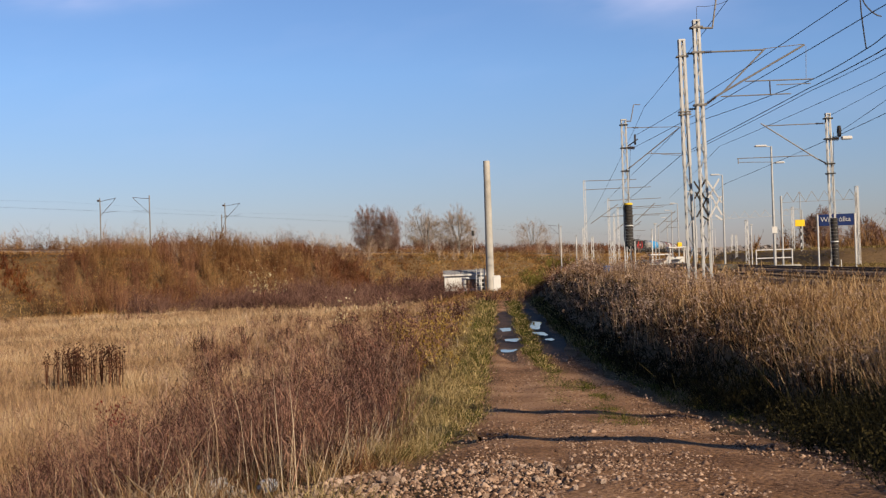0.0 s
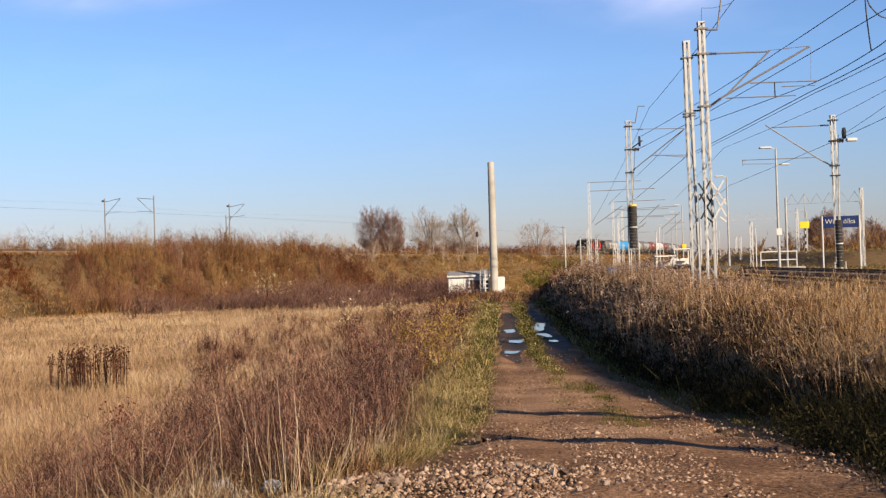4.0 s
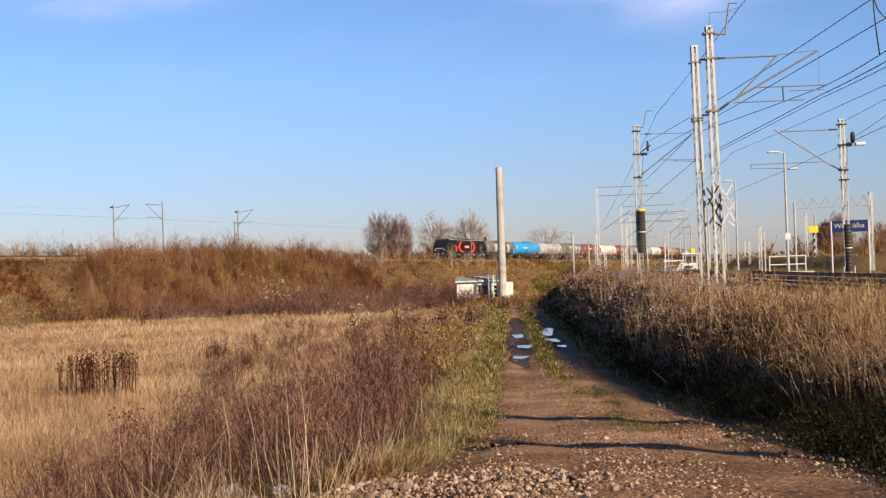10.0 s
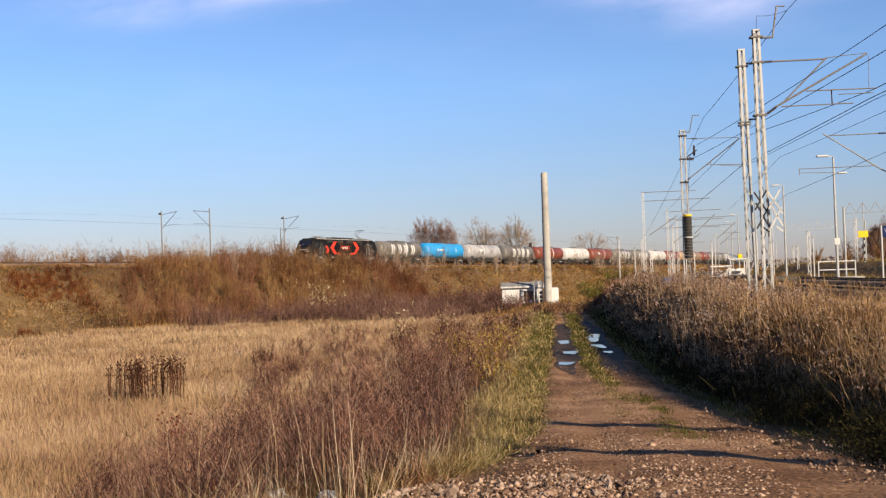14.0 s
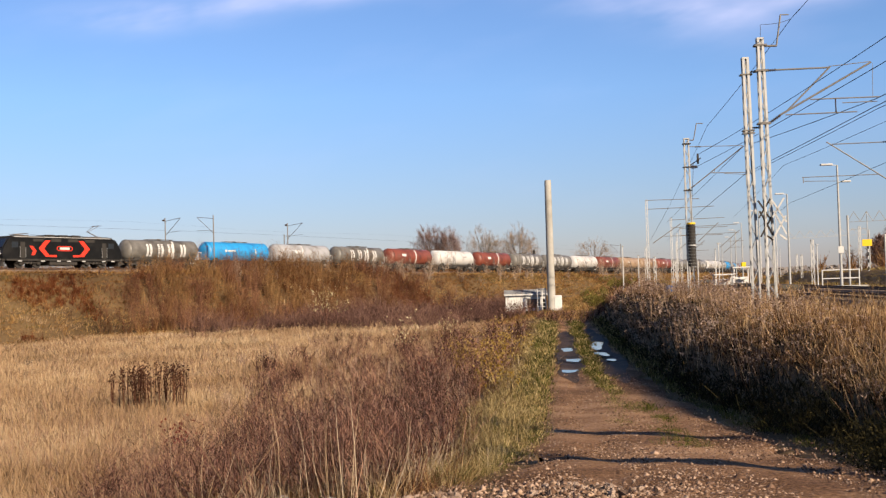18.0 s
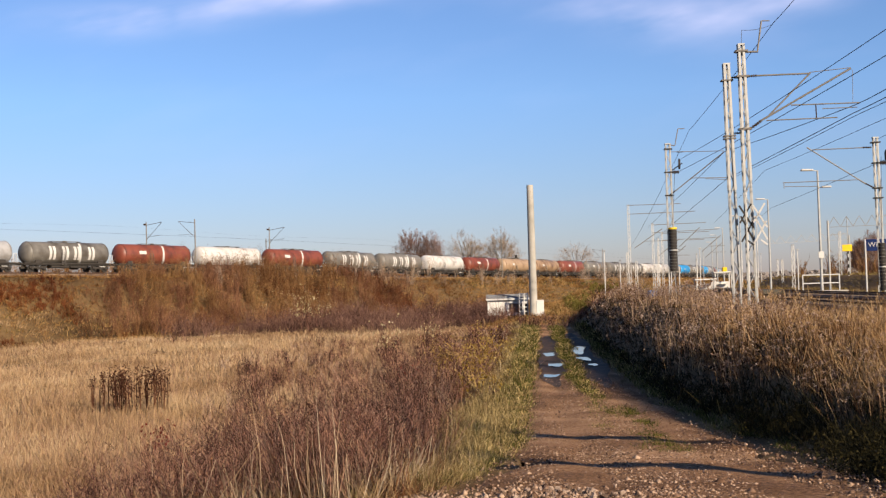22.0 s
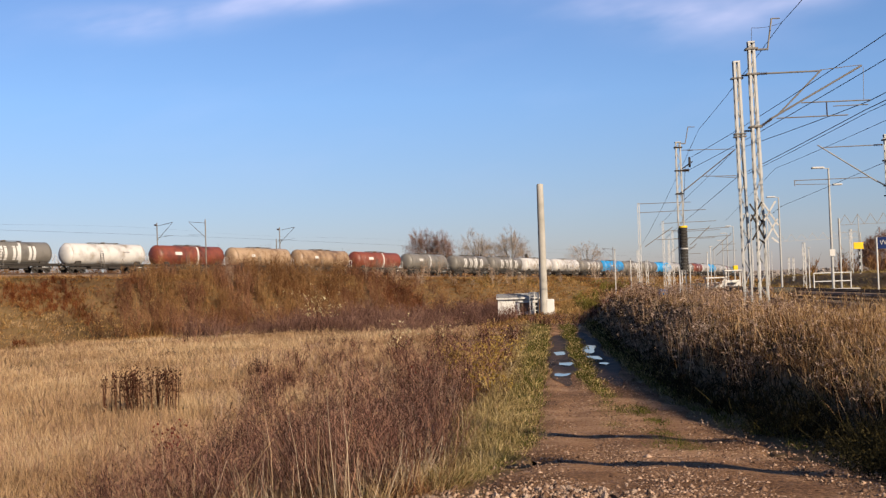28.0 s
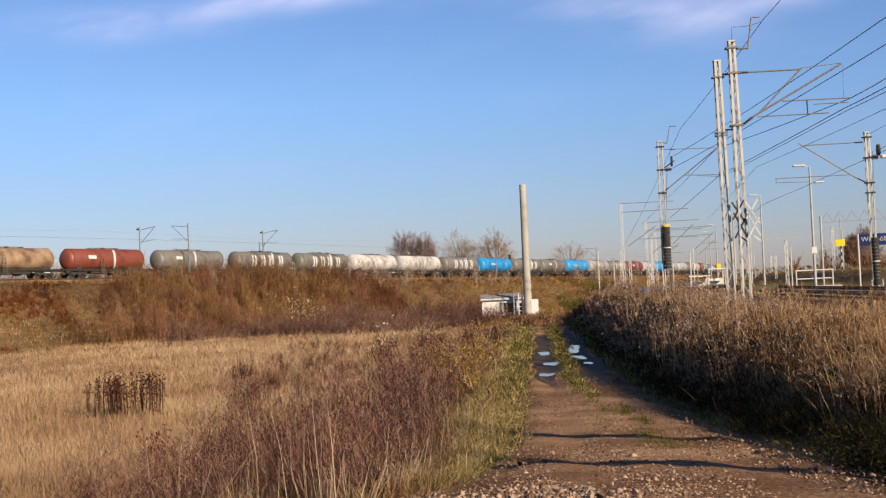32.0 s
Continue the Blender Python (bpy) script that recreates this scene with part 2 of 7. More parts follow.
M["rock"] = material("crushed_stone", [(0.12, 0.078, 0.056), (0.27, 0.185, 0.135), (0.45, 0.335, 0.26)], scale=20, per_object=0.7, bump=0.01)
M["rock_stuff"] = material("crushed_stone_bits", [(0.085, 0.048, 0.031), (0.20, 0.122, 0.082), (0.42, 0.29, 0.205)], scale=20, island=True, bump=0.01)
M["mud"] = material("wet_mud", [(0.02, 0.0115, 0.0075), (0.046, 0.027, 0.017), (0.09, 0.055, 0.035)], scale=3, detail=0.7, bump=0.02, rough=0.8, wide=0.6, spec=0.15)
# greyed so that the distance haze sits in the base colour
M["far_wood"] = material("far_woods", [(0.15, 0.132, 0.125), (0.205, 0.178, 0.165), (0.265, 0.226, 0.203)], scale=0.05, island=0.5, wide=0.01)


# ---------------------------------------------------------------- mesh helpers
class Geo:
    """Collects vertices and faces of one mesh."""

    def __init__(self):
        self.v, self.f = [], []

    def add(self, verts, faces):
        k = len(self.v)
        self.v += [tuple(p) for p in verts]
        self.f += [tuple(i + k for i in q) for q in faces]
        return self

    def box(self, x, y, z, sx, sy, sz, cut=0.0, m=None):
        """A block about its centre; cut rounds its edges off with a chamfer."""
        if cut <= 0:
            vs = [Vector((a * sx / 2, b * sy / 2, c * sz / 2)) for c in (-1, 1) for b in (-1, 1) for a in (-1, 1)]
            fs = [(0, 2, 3, 1), (4, 5, 7, 6), (0, 1, 5, 4), (2, 6, 7, 3), (0, 4, 6, 2), (1, 3, 7, 5)]
        else:
            bm = bmesh.new()
            bmesh.ops.create_cube(bm, size=1.0)
            bmesh.ops.scale(bm, vec=(sx, sy, sz), verts=bm.verts)
            bmesh.ops.bevel(bm, geom=bm.edges[:], offset=cut, segments=1, affect="EDGES")
            bm.verts.index_update()
            vs, fs = [v.co.copy() for v in bm.verts], [[v.index for v in f.verts] for f in bm.faces]
            bm.free()
        vs = [(m @ p if m else p) + Vector((x, y, z)) for p in vs]
        return self.add(vs, fs)

    def tube(self, p, q, r, r2=None, n=8, caps=True):
        p, q = Vector(p), Vector(q)
        r2 = r if r2 is None else r2
        d = (q - p).normalized()
        a = d.orthogonal().normalized()
        b = d.cross(a)
        vs = [c + (a * math.cos(2 * math.pi * i / n) + b * math.sin(2 * math.pi * i / n)) * s for c, s in ((p, r), (q, r2)) for i in range(n)]
        fs = [(i, (i + 1) % n, n + (i + 1) % n, n + i) for i in range(n)]
        if caps:
            fs += [tuple(range(n - 1, -1, -1)), tuple(range(n, 2 * n))]
        return self.add(vs, fs)

    def bar(self, p, q, w, h=None):
        """A square or flat bar from p to q."""
        p, q = Vector(p), Vector(q)
        h = w if h is None else h
        d = (q - p).normalized()
        side = d.cross(Vector((0, 0, 1)))
        side = side.normalized() if side.length > 1e-3 else Vector((1, 0, 0))
        up = side.cross(d)
        vs = [c + side * a * w / 2 + up * b * h / 2 for c in (p, q) for a, b in ((-1, -1), (1, -1), (1, 1), (-1, 1))]
        return self.add(vs, [(0, 1, 5, 4), (1, 2, 6, 5), (2, 3, 7, 6), (3, 0, 4, 7), (3, 2, 1, 0), (4, 5, 6, 7)])

    def lathe(self, rings, axis="x", n=24, at=(0, 0, 0)):
        """Rings of (position along the axis, radius)."""
        vs, fs = [], []
        for s, r in rings:
            for i in range(n):
                c, e = math.cos(2 * math.pi * i / n) * r, math.sin(2 * math.pi * i / n) * r
                p = {"x": (s, c, e), "y": (e, s, c), "z": (c, e, s)}[axis]
                vs.append((p[0] + at[0], p[1] + at[1], p[2] + at[2]))
        for k in range(len(rings) - 1):
            for i in range(n):
                j = (i + 1) % n
                fs.append((k * n + i, k * n + j, (k + 1) * n + j, (k + 1) * n + i))
        fs += [tuple(range(n - 1, -1, -1)), tuple(range((len(rings) - 1) * n, len(rings) * n))]
        return self.add(vs, fs)

    def prism(self, outline, a, b, axis="y"):
        """A flat outline swept from a to b along the axis."""
        n = len(outline)
        put = {"y": lambda u, w, s: (u, s, w), "x": lambda u, w, s: (s, u, w), "z": lambda u, w, s: (u, w, s)}[axis]
        vs = [put(u, w, s) for s in (a, b) for u, w in outline]
        fs = [tuple(range(n)), tuple(range(2 * n - 1, n - 1, -1))] + [(i, n + i, n + (i + 1) % n, (i + 1) % n) for i in range(n)]
        return self.add(vs, fs)

    def mesh(self, name, mat, smooth=False):
        me = bpy.data.meshes.new(name)
        me.from_pydata(self.v, [], self.f)
        bm = bmesh.new()
        bm.from_mesh(me)
        bmesh.ops.recalc_face_normals(bm, faces=bm.faces)
        bm.to_mesh(me)
        bm.free()
        me.materials.append(mat)
        if smooth:
            me.polygons.foreach_set("use_smooth", [True] * len(me.polygons))
            me.set_sharp_from_angle(angle=radians(35))
        return me


def part(name, geo, mat, parent, label="", smooth=False, at=None):
    """One mesh object under a thing or under a part."""
    ob = new(name, geo.mesh(name, mat, smooth) if isinstance(geo, Geo) else geo)
    ob.parent = parent
    if at:
        ob.location = at
    if label:
        tagged(ob, label=label)
    return ob


def thing(name, label, category, m=None, group="", kind=""):
    ob = new(name)
    ob.empty_display_size = 0.3
    if m is not None:
        ob.matrix_world = m
    return tagged(ob, label, category, group, kind)


def np_mesh(name, verts, tris, mat, smooth=False):
    me = bpy.data.meshes.new(name)
    verts = np.asarray(verts, np.float32).reshape(-1, 3)
    tris = np.asarray(tris, np.int32).reshape(-1, 3)
    me.vertices.add(len(verts))
    me.vertices.foreach_set("co", verts.ravel())
    me.loops.add(tris.size)
    me.loops.foreach_set("vertex_index", tris.ravel())
    me.polygons.add(len(tris))
    me.polygons.foreach_set("loop_start", np.arange(0, tris.size, 3, dtype=np.int32))
    if smooth:
        me.polygons.foreach_set("use_smooth", np.ones(len(tris), bool))
    me.materials.append(mat)
    me.update()
    return me


# ---------------------------------------------------------------- railway line of the train
def heading(s):
    u = np.clip(np.asarray(s, float), -330, 400) / 300
    return 4.1592 - 0.1562 * u + 0.07405 * u ** 2 - 0.0505 * u ** 3


STEP = 2.5
TS = np.arange(-1200, 420, STEP)
_i0 = int(np.argmin(abs(TS)))
TX = np.cumsum(np.cos(heading(TS))) * STEP
TY = np.cumsum(np.sin(heading(TS))) * STEP
TX, TY = TX - TX[_i0] - 50.36, TY - TY[_i0] + 161.47


def ease(v):
    v = np.clip(v, 0, 1)
    return v * v * (3 - 2 * v)


def line_z(s):
    """Height of the rail top along the line."""
    s = np.asarray(s, float)
    knots, heights = [-320, -200, -110, -50, 0, 50], [2.7, 2.85, 3.5, 4.45, 5.15, 5.35]
    return sum(np.interp(s + k, knots, heights) for k in (-30, -15, 0, 15, 30)) / 5


def line_at(s, off=0.0):
    """A point of the line, off metres to its right (seen along the train's way), which is the side away from the viewer."""
    x, y, a = np.interp(s, TS, TX), np.interp(s, TS, TY), float(heading(s))
    return Vector((x + math.sin(a) * off, y - math.cos(a) * off, float(line_z(s))))


def line_near(x, y):
    """Distance to the line and the place along it, for arrays."""
    x, y = np.asarray(x, float).ravel(), np.asarray(y, float).ravel()
    dist, place = np.empty(len(x)), np.empty(len(x))
    for k in range(0, len(x), 20000):
        d = (x[k:k + 20000, None] - TX[None, ::2]) ** 2 + (y[k:k + 20000, None] - TY[None, ::2]) ** 2
        j = d.argmin(1)
        dist[k:k + 20000], place[k:k + 20000] = np.sqrt(d[np.arange(len(j)), j]), TS[::2][j]
    return dist, place


# ---------------------------------------------------------------- ground
def road_x(y):
    return 1.5 + 0.0435 * (np.asarray(y, float) - 6)


def road_z(y):
    knots, heights = [-60, 0, 6, 9, 12, 18, 26, 37, 60, 85, 140, 220], [0.1, 0.1, 0.0, -0.08, -0.3, -0.82, -1.3, -1.7, -2.12, -2.1, -1.9, -1.9]
    y = np.asarray(y, float)
    w = 0.6 + np.abs(y) * 0.12
    return sum(np.interp(y + k * w, knots, heights) for k in (-1.0, -0.5, 0.0, 0.5, 1.0)) / 5


def bumps(x, y, size, amount):
    return amount * (np.sin(x / size + 1.7 * np.sin(y / size * 0.6)) * np.cos(y / size * 1.1 + 0.9 * np.sin(x / size * 0.8)))


def yard_x(off, y):
    """x of a line of the station that runs off metres beside its axis."""
    y = np.asarray(y, float)
    return off + 0.06 * (y - 60) + 0.0004 * np.maximum(y - 60, 0) ** 2


def ground_z(x, y, near=True):
    x, y = np.asarray(x, float), np.asarray(y, float)
    lat = x - road_x(y)
    zr = road_z(y)
    z = zr + (-3.15 - zr) * ease((-lat - 2.0) / 10.0) * (lat < 0)
    yard = 0.45 - 0.35 * ease((60 - y) / 55)
    z = z + (yard - zr) * ease((lat - 2.0) / (2.6 + 5.0 * ease((y - 115) / 40))) * (lat > 0)
    z = z + 0.12 * ease((lat - np.interp(y, [9, 12, 16], [1.5, 1.7, 2.1])) / 1.5) * (1 - ease((lat - 5.5) / 4)) * ease((48 - y) / 25)
    rough = np.clip((np.abs(lat) - 1.6) / 2.0, 0, 1) * np.clip(90 / (np.abs(y) + 40), 0.2, 1)
    z = z + rough * (bumps(x, y, 1.3, 0.06) + bumps(x, y, 5.0, 0.13))
    off = x - yard_x(0, y)
    z = z + 1.25 * ease((off - 26.5) / 3.0) * (1 - ease((off - 36) / 4)) * ease((y - 94) / 5) * (1 - ease((y - 190) / 30))
    if near:
        d, s = line_near(x, y)
        top = line_z(s) - 0.75
        hd = heading(s)
        side = (x.ravel() - np.interp(s, TS, TX)) * np.sin(hd) - (y.ravel() - np.interp(s, TS, TY)) * np.cos(hd)
        z = np.where((side > 4).reshape(z.shape), np.maximum(z, 2.9), z)
        z = np.maximum(z, (top - np.maximum(d - 6.2, 0) / 1.55).reshape(z.shape))
    return z


def build_ground():
    ang = np.radians(np.concatenate([np.arange(-180, -32, 4.0), np.arange(-32, 32, 0.3), np.arange(32, 180, 4.0)]))
    rad = np.concatenate([[0.01], np.geomspace(1.0, 4500, 230)])
    A, R = np.meshgrid(ang, rad)
    x, y = np.sin(A) * R, np.cos(A) * R
    z = ground_z(x.ravel(), y.ravel()).reshape(x.shape)
    on_road = (np.abs(x - road_x(y)) < 2.2) & (y < 150)
    z = np.where(on_road, z - 0.06, z)
    z = np.where((np.abs(x - road_x(y)) < 1.55) & (y < 150), z - 0.3, z)
    far = R > 900
    z = np.where(far, np.minimum(z, 0.2), z)
    n, k = x.shape
    i = (np.arange(n - 1)[:, None] * k + np.arange(k)[None, :])
    j = (np.arange(n - 1)[:, None] * k + (np.arange(k)[None, :] + 1) % k)
    tris = np.concatenate([np.stack([i, i + k, j + k], -1).reshape(-1, 3), np.stack([i, j + k, j], -1).reshape(-1, 3)])
    tris = tris[:, ::-1]
    ob = new("ground", np_mesh("ground", np.stack([x, y, z], -1), tris, M["soil"], True))
    tagged(ob, "dry autumn grassland soil around the railway", "ground", kind="structure")


build_ground()


def build_road():
    ys = np.concatenate([np.arange(-12, 30, 0.12), np.arange(30, 150, 0.5)])
    us = np.linspace(-1, 1, 61)
    Y, U = np.meshgrid(ys, us, indexing="ij")
    half = 1.75 + 0.25 * np.sin(Y * 0.9) * np.sin(Y * 0.23 + 1) + 0.9 * ease((11 - Y) / 7)
    X = road_x(Y) + U * half
    lat = U * half
    side = 0.12 * np.sin(Y * 0.31) + 0.07 * np.sin(Y * 0.83 + 1)
    depth = 0.035 + 0.05 * ease((Y - 30) / 15) + 0.015 * np.sin(Y * 0.47)
    rut = -depth * (np.exp(-((lat + 0.78 + side) / 0.34) ** 2) + np.exp(-((lat - 0.88 + side) / 0.36) ** 2))
    Z = road_z(Y) + rut + (bumps(X, Y, 0.35, 0.012) + bumps(X, Y, 0.11, 0.006)) * np.clip((28 - Y) / 6, 0, 1) + bumps(X, Y, 1.7, 0.012) * np.clip((30 - Y) / 8, 0, 1) + 0.03 - 0.10 * np.abs(U) ** 6
    n, k = X.shape
    i = (np.arange(n - 1)[:, None] * k + np.arange(k - 1)[None, :])
    tris = np.concatenate([np.stack([i, i + 1, i + k + 1], -1).reshape(-1, 3), np.stack([i, i + k + 1, i + k], -1).reshape(-1, 3)])
    ob = new("road", np_mesh("road", np.stack([X, Y, Z], -1), tris, M["road"], True))
    tagged(ob, "rutted brown gravel track with loose stones", "road", kind="structure")


build_road()


# ---------------------------------------------------------------- plants
rng = np.random.default_rng(7)


class Ribbons:
    """Many tapered blades or twigs in one mesh."""

    def __init__(self):
        self.v, self.t, self.k = [], [], 0

    def blades(self, base, vec, width, bend=0.25, droop=0.0):
        base, vec = np.asarray(base, float), np.asarray(vec, float)
        n = len(base)
        if n == 0:
            return self
        a = rng.uniform(0, 2 * np.pi, n)
        side = np.stack([np.cos(a), np.sin(a), np.zeros(n)], -1) * np.asarray(width, float).reshape(-1, 1) * 0.5
        length = np.linalg.norm(vec, axis=1, keepdims=True)
        sag = rng.normal(0, 1, (n, 3)) * length * bend * 0.35
        mid = base + vec * 0.55 + sag
        fall = droop * length[:, 0] * rng.uniform(0.0, 1.0, n)
        hang = rng.uniform(0, 2 * np.pi, n)
        end = base + vec + np.stack([np.cos(hang) * fall * 0.7, np.sin(hang) * fall * 0.7, -np.abs(sag[:, 0]) * 0.6 - fall], -1)
        v = np.stack([base - side, base + side, mid - side * 0.75, mid + side * 0.75, end], 1)
        i = self.k + np.arange(n)[:, None] * 5
        t = np.concatenate([i + np.array([[0, 1, 3]]), i + np.array([[0, 3, 2]]), i + np.array([[2, 3, 4]])], 0)
        self.v.append(v.reshape(-1, 3))
        self.t.append(t)
        self.k += n * 5
        return self

    def flakes(self, centre, size, flat=0.6):
        """Loose small leaves or seed tufts: one random triangle pair each."""
        centre = np.asarray(centre, float)
        n = len(centre)
        if n == 0:
            return self
        s = np.asarray(size, float).reshape(-1, 1)
        a, b = rng.normal(0, 1, (n, 3)), rng.normal(0, 1, (n, 3))
        a /= np.linalg.norm(a, axis=1, keepdims=True)
        b /= np.linalg.norm(b, axis=1, keepdims=True)
        v = np.stack([centre - a * s, centre + b * s * flat, centre + a * s, centre - b * s * flat], 1)
        i = self.k + np.arange(n)[:, None] * 4
        self.v.append(v.reshape(-1, 3))
        self.t.append(np.concatenate([i + np.array([[0, 1, 2]]), i + np.array([[0, 2, 3]])], 0))
        self.k += n * 4
        return self

    def done(self, name, mat, label, category, kind="stuff"):
        ob = new(name, np_mesh(name, np.concatenate(self.v), np.concatenate(self.t), mat))
        return tagged(ob, label, category, kind=kind)


def fan(n, r0, r1, a0, a1, power=0.0):
    """Points in a sector of the plain, denser nearby."""
    u = rng.uniform(0, 1, n)
    r = r0 * (r1 / r0) ** u if power == 0 else r0 + (r1 - r0) * u ** power
    a = np.radians(rng.uniform(a0, a1, n))
    return np.sin(a) * r, np.cos(a) * r, r


def up_vec(n, h, lean=0.2):
    a = rng.uniform(0, 2 * np.pi, n)
    k = np.abs(rng.normal(0, lean, n))
    return np.stack([np.cos(a) * k * h, np.sin(a) * k * h, h], -1)


def bushes(rb, base, height, spread, stems, twigs, width, droop=0.0):
    """Bare shrubs: stems that fan out from each base, and twigs along them."""
    n = len(base)
    b = np.repeat(base, stems, 0) + rng.normal(0, 0.12, (n * stems, 3)) * np.array([1, 1, 0])
    h = np.repeat(height, stems) * rng.uniform(0.6, 1.05, n * stems)
    a = rng.uniform(0, 2 * np.pi, n * stems)
    k = rng.uniform(0.1, 1.0, n * stems) * np.repeat(spread, stems)
    vec = np.stack([np.cos(a) * k, np.sin(a) * k, h], -1)
    w = np.repeat(width, stems)
    rb.blades(b, vec, w, 0.2)
    m = len(b) * twigs
    at = rng.uniform(0.25, 1.0, m)
    tb = np.repeat(b, twigs, 0) + np.repeat(vec, twigs, 0) * at[:, None]
    th = np.repeat(h, twigs) * rng.uniform(0.12, 0.36, m)
    a2 = rng.uniform(0, 2 * np.pi, m)
    out = rng.uniform(0.3, 1.3, m)
    tv = np.stack([np.cos(a2) * out * th, np.sin(a2) * out * th, th * rng.uniform(0.3 - droop * 2, 1.0, m)], -1)
    rb.blades(tb, tv, np.repeat(w, twigs) * 0.6, 0.3)
    return tb + tv


def stand(x, y, near=True):
    return np.stack([x, y, ground_z(x, y, near)], -1)


def patchy(x, y, size, seed=0.0):
    return 0.5 + 0.5 * np.sin(x / size + seed + 1.3 * np.sin(y / size * 0.7 + seed)) * np.cos(y / size * 0.9 - seed + np.sin(x / size))


def tussocks(rb, x, y, r, blades, size, height, width, lean=0.3, bend=0.45, near=True, jitter=0.35, droop=0.0):
    """Tufts: blades that share a root, a height and a common lean."""
    n = len(x)
    base = stand(x, y, near)
    a = rng.uniform(0, 2 * np.pi, n)
    k = np.abs(rng.normal(0, lean * 0.6, n))
    common = np.stack([np.cos(a) * k, np.sin(a) * k], -1)
    b = np.repeat(base, blades, 0)
    off = rng.normal(0, 1, (n * blades, 2)) * np.repeat(size, blades)[:, None]
    b[:, :2] += off
    h = np.repeat(height, blades) * rng.uniform(1 - jitter * 1.6, 1 + jitter * 0.6, n * blades)
    v = np.stack([(np.repeat(common[:, 0], blades) + rng.normal(0, lean, n * blades)) * h + off[:, 0] * 0.5,
                  (np.repeat(common[:, 1], blades) + rng.normal(0, lean, n * blades)) * h + off[:, 1] * 0.5, h], -1)
    rb.blades(b, v, np.repeat(width, blades) * rng.uniform(0.6, 1.3, n * blades), bend, droop)
    return b, v


M["tree_red"] = material("reddish_twigs", [(0.125, 0.068, 0.052), (0.205, 0.118, 0.09), (0.285, 0.18, 0.142)], island=True, scale=0.3)
M["weed_leaf"] = material("shrivelled_leaves", [(0.055, 0.029, 0.016), (0.15, 0.085, 0.046), (0.32, 0.205, 0.11)], island=0.6, wide=0.3, scale=1.0, thin=0.3)
M["tree_grey"] = material("grey_twigs", [(0.194, 0.135, 0.0988), (0.299, 0.221, 0.16), (0.405, 0.312, 0.236)], island=True, scale=0.3)


def plant_field():
    # straw grass of the low field, in tufts of several colours
    for name, mat, seed, lo, n, lab in (("field_grass", "straw", 0.0, 0.0, 11500, "tall pale straw-coloured autumn grass in a low meadow"),
                                        ("field_tan_grass", "straw_tan", 2.0, 0.3, 5500, "pinkish-tan withered grass in a low meadow"),
                                        ("field_brown_grass", "straw_brown", 4.0, 0.62, 1500, "brown withered herbs scattered in a low meadow")):
        rb = Ribbons()
        x, y, r = fan(n * 3, 11, 200, -28, 4)
        lat = x - road_x(y)
        d, s = line_near(x, y)
        keep = (lat < -6.5 - 3 * patchy(x, y, 3)) & (d > 13) & (patchy(x, y, 7.0, seed) >= lo)
        if mat != "straw":
            keep &= rng.uniform(0, 1, len(x)) < np.interp(lat, [-26, -16, -9], [0.25, 0.7, 1.0])
        x, y, r = x[keep][:n], y[keep][:n], r[keep][:n]
        h = rng.uniform(0.42, 0.85, len(x)) * (0.75 + 0.5 * patchy(x, y, 9, 2)) * np.interp(r, [60, 150], [1.0, 0.8])
        tussocks(rb, x, y, r, 15, 0.13 + r * 0.0024, h, np.maximum(0.0055, r * 0.0004), 0.2, 0.3, droop=0.35)
        rb.done(name, M[mat], lab, "grass")
    # grass of the embankment's slope, in ochre and in greener tufts
    for name, mat, n, lab in (("embankment_grass", "slope", 13000, "dry ochre grass on the railway embankment slope"), ("embankment_green_grass", "slope_green", 2600, "olive grass tufts on the railway embankment slope")):
        rb = Ribbons()
        x, y, d = along_line(n, -330, 60, 2.6, 22)
        keep = patchy(x, y, 5, len(name)) > (0.1 if mat == "slope" else 0.5)
        x, y, d = x[keep], y[keep], d[keep]
        # rough ground between the end of the gravel track and the slope
        m = n // 6
        gx, gy = rng.uniform(-2, 26, m), rng.uniform(112, 235, m)
        gd, gs = line_near(gx, gy)
        ok = gd > 14
        x, y, d = np.concatenate([x, gx[ok]]), np.concatenate([y, gy[ok]]), np.concatenate([d, gd[ok]])
        r = np.hypot(x, y)
        h = rng.uniform(0.25, 0.65, len(x)) * (0.5 + 0.8 * patchy(x, y, 4)) * np.where(d < 4.5, 1.3, 1.0)
        tussocks(rb, x, y, r, 10, np.full(len(x), 0.4), h, r * 0.00047, 0.6, 0.6, droop=0.4)
        rb.done(name, M[mat], lab, "grass")


def along_line(n, s0, s1, d0, d1):
    """Points on the viewer's side of the line, denser where it runs nearer."""
    s = s0 + (s1 - s0) * rng.uniform(0, 1, n) ** 0.7
    d = rng.uniform(d0, d1, n)
    a = heading(s)
    return np.interp(s, TS, TX) - np.sin(a) * d, np.interp(s, TS, TY) + np.cos(a) * d, d


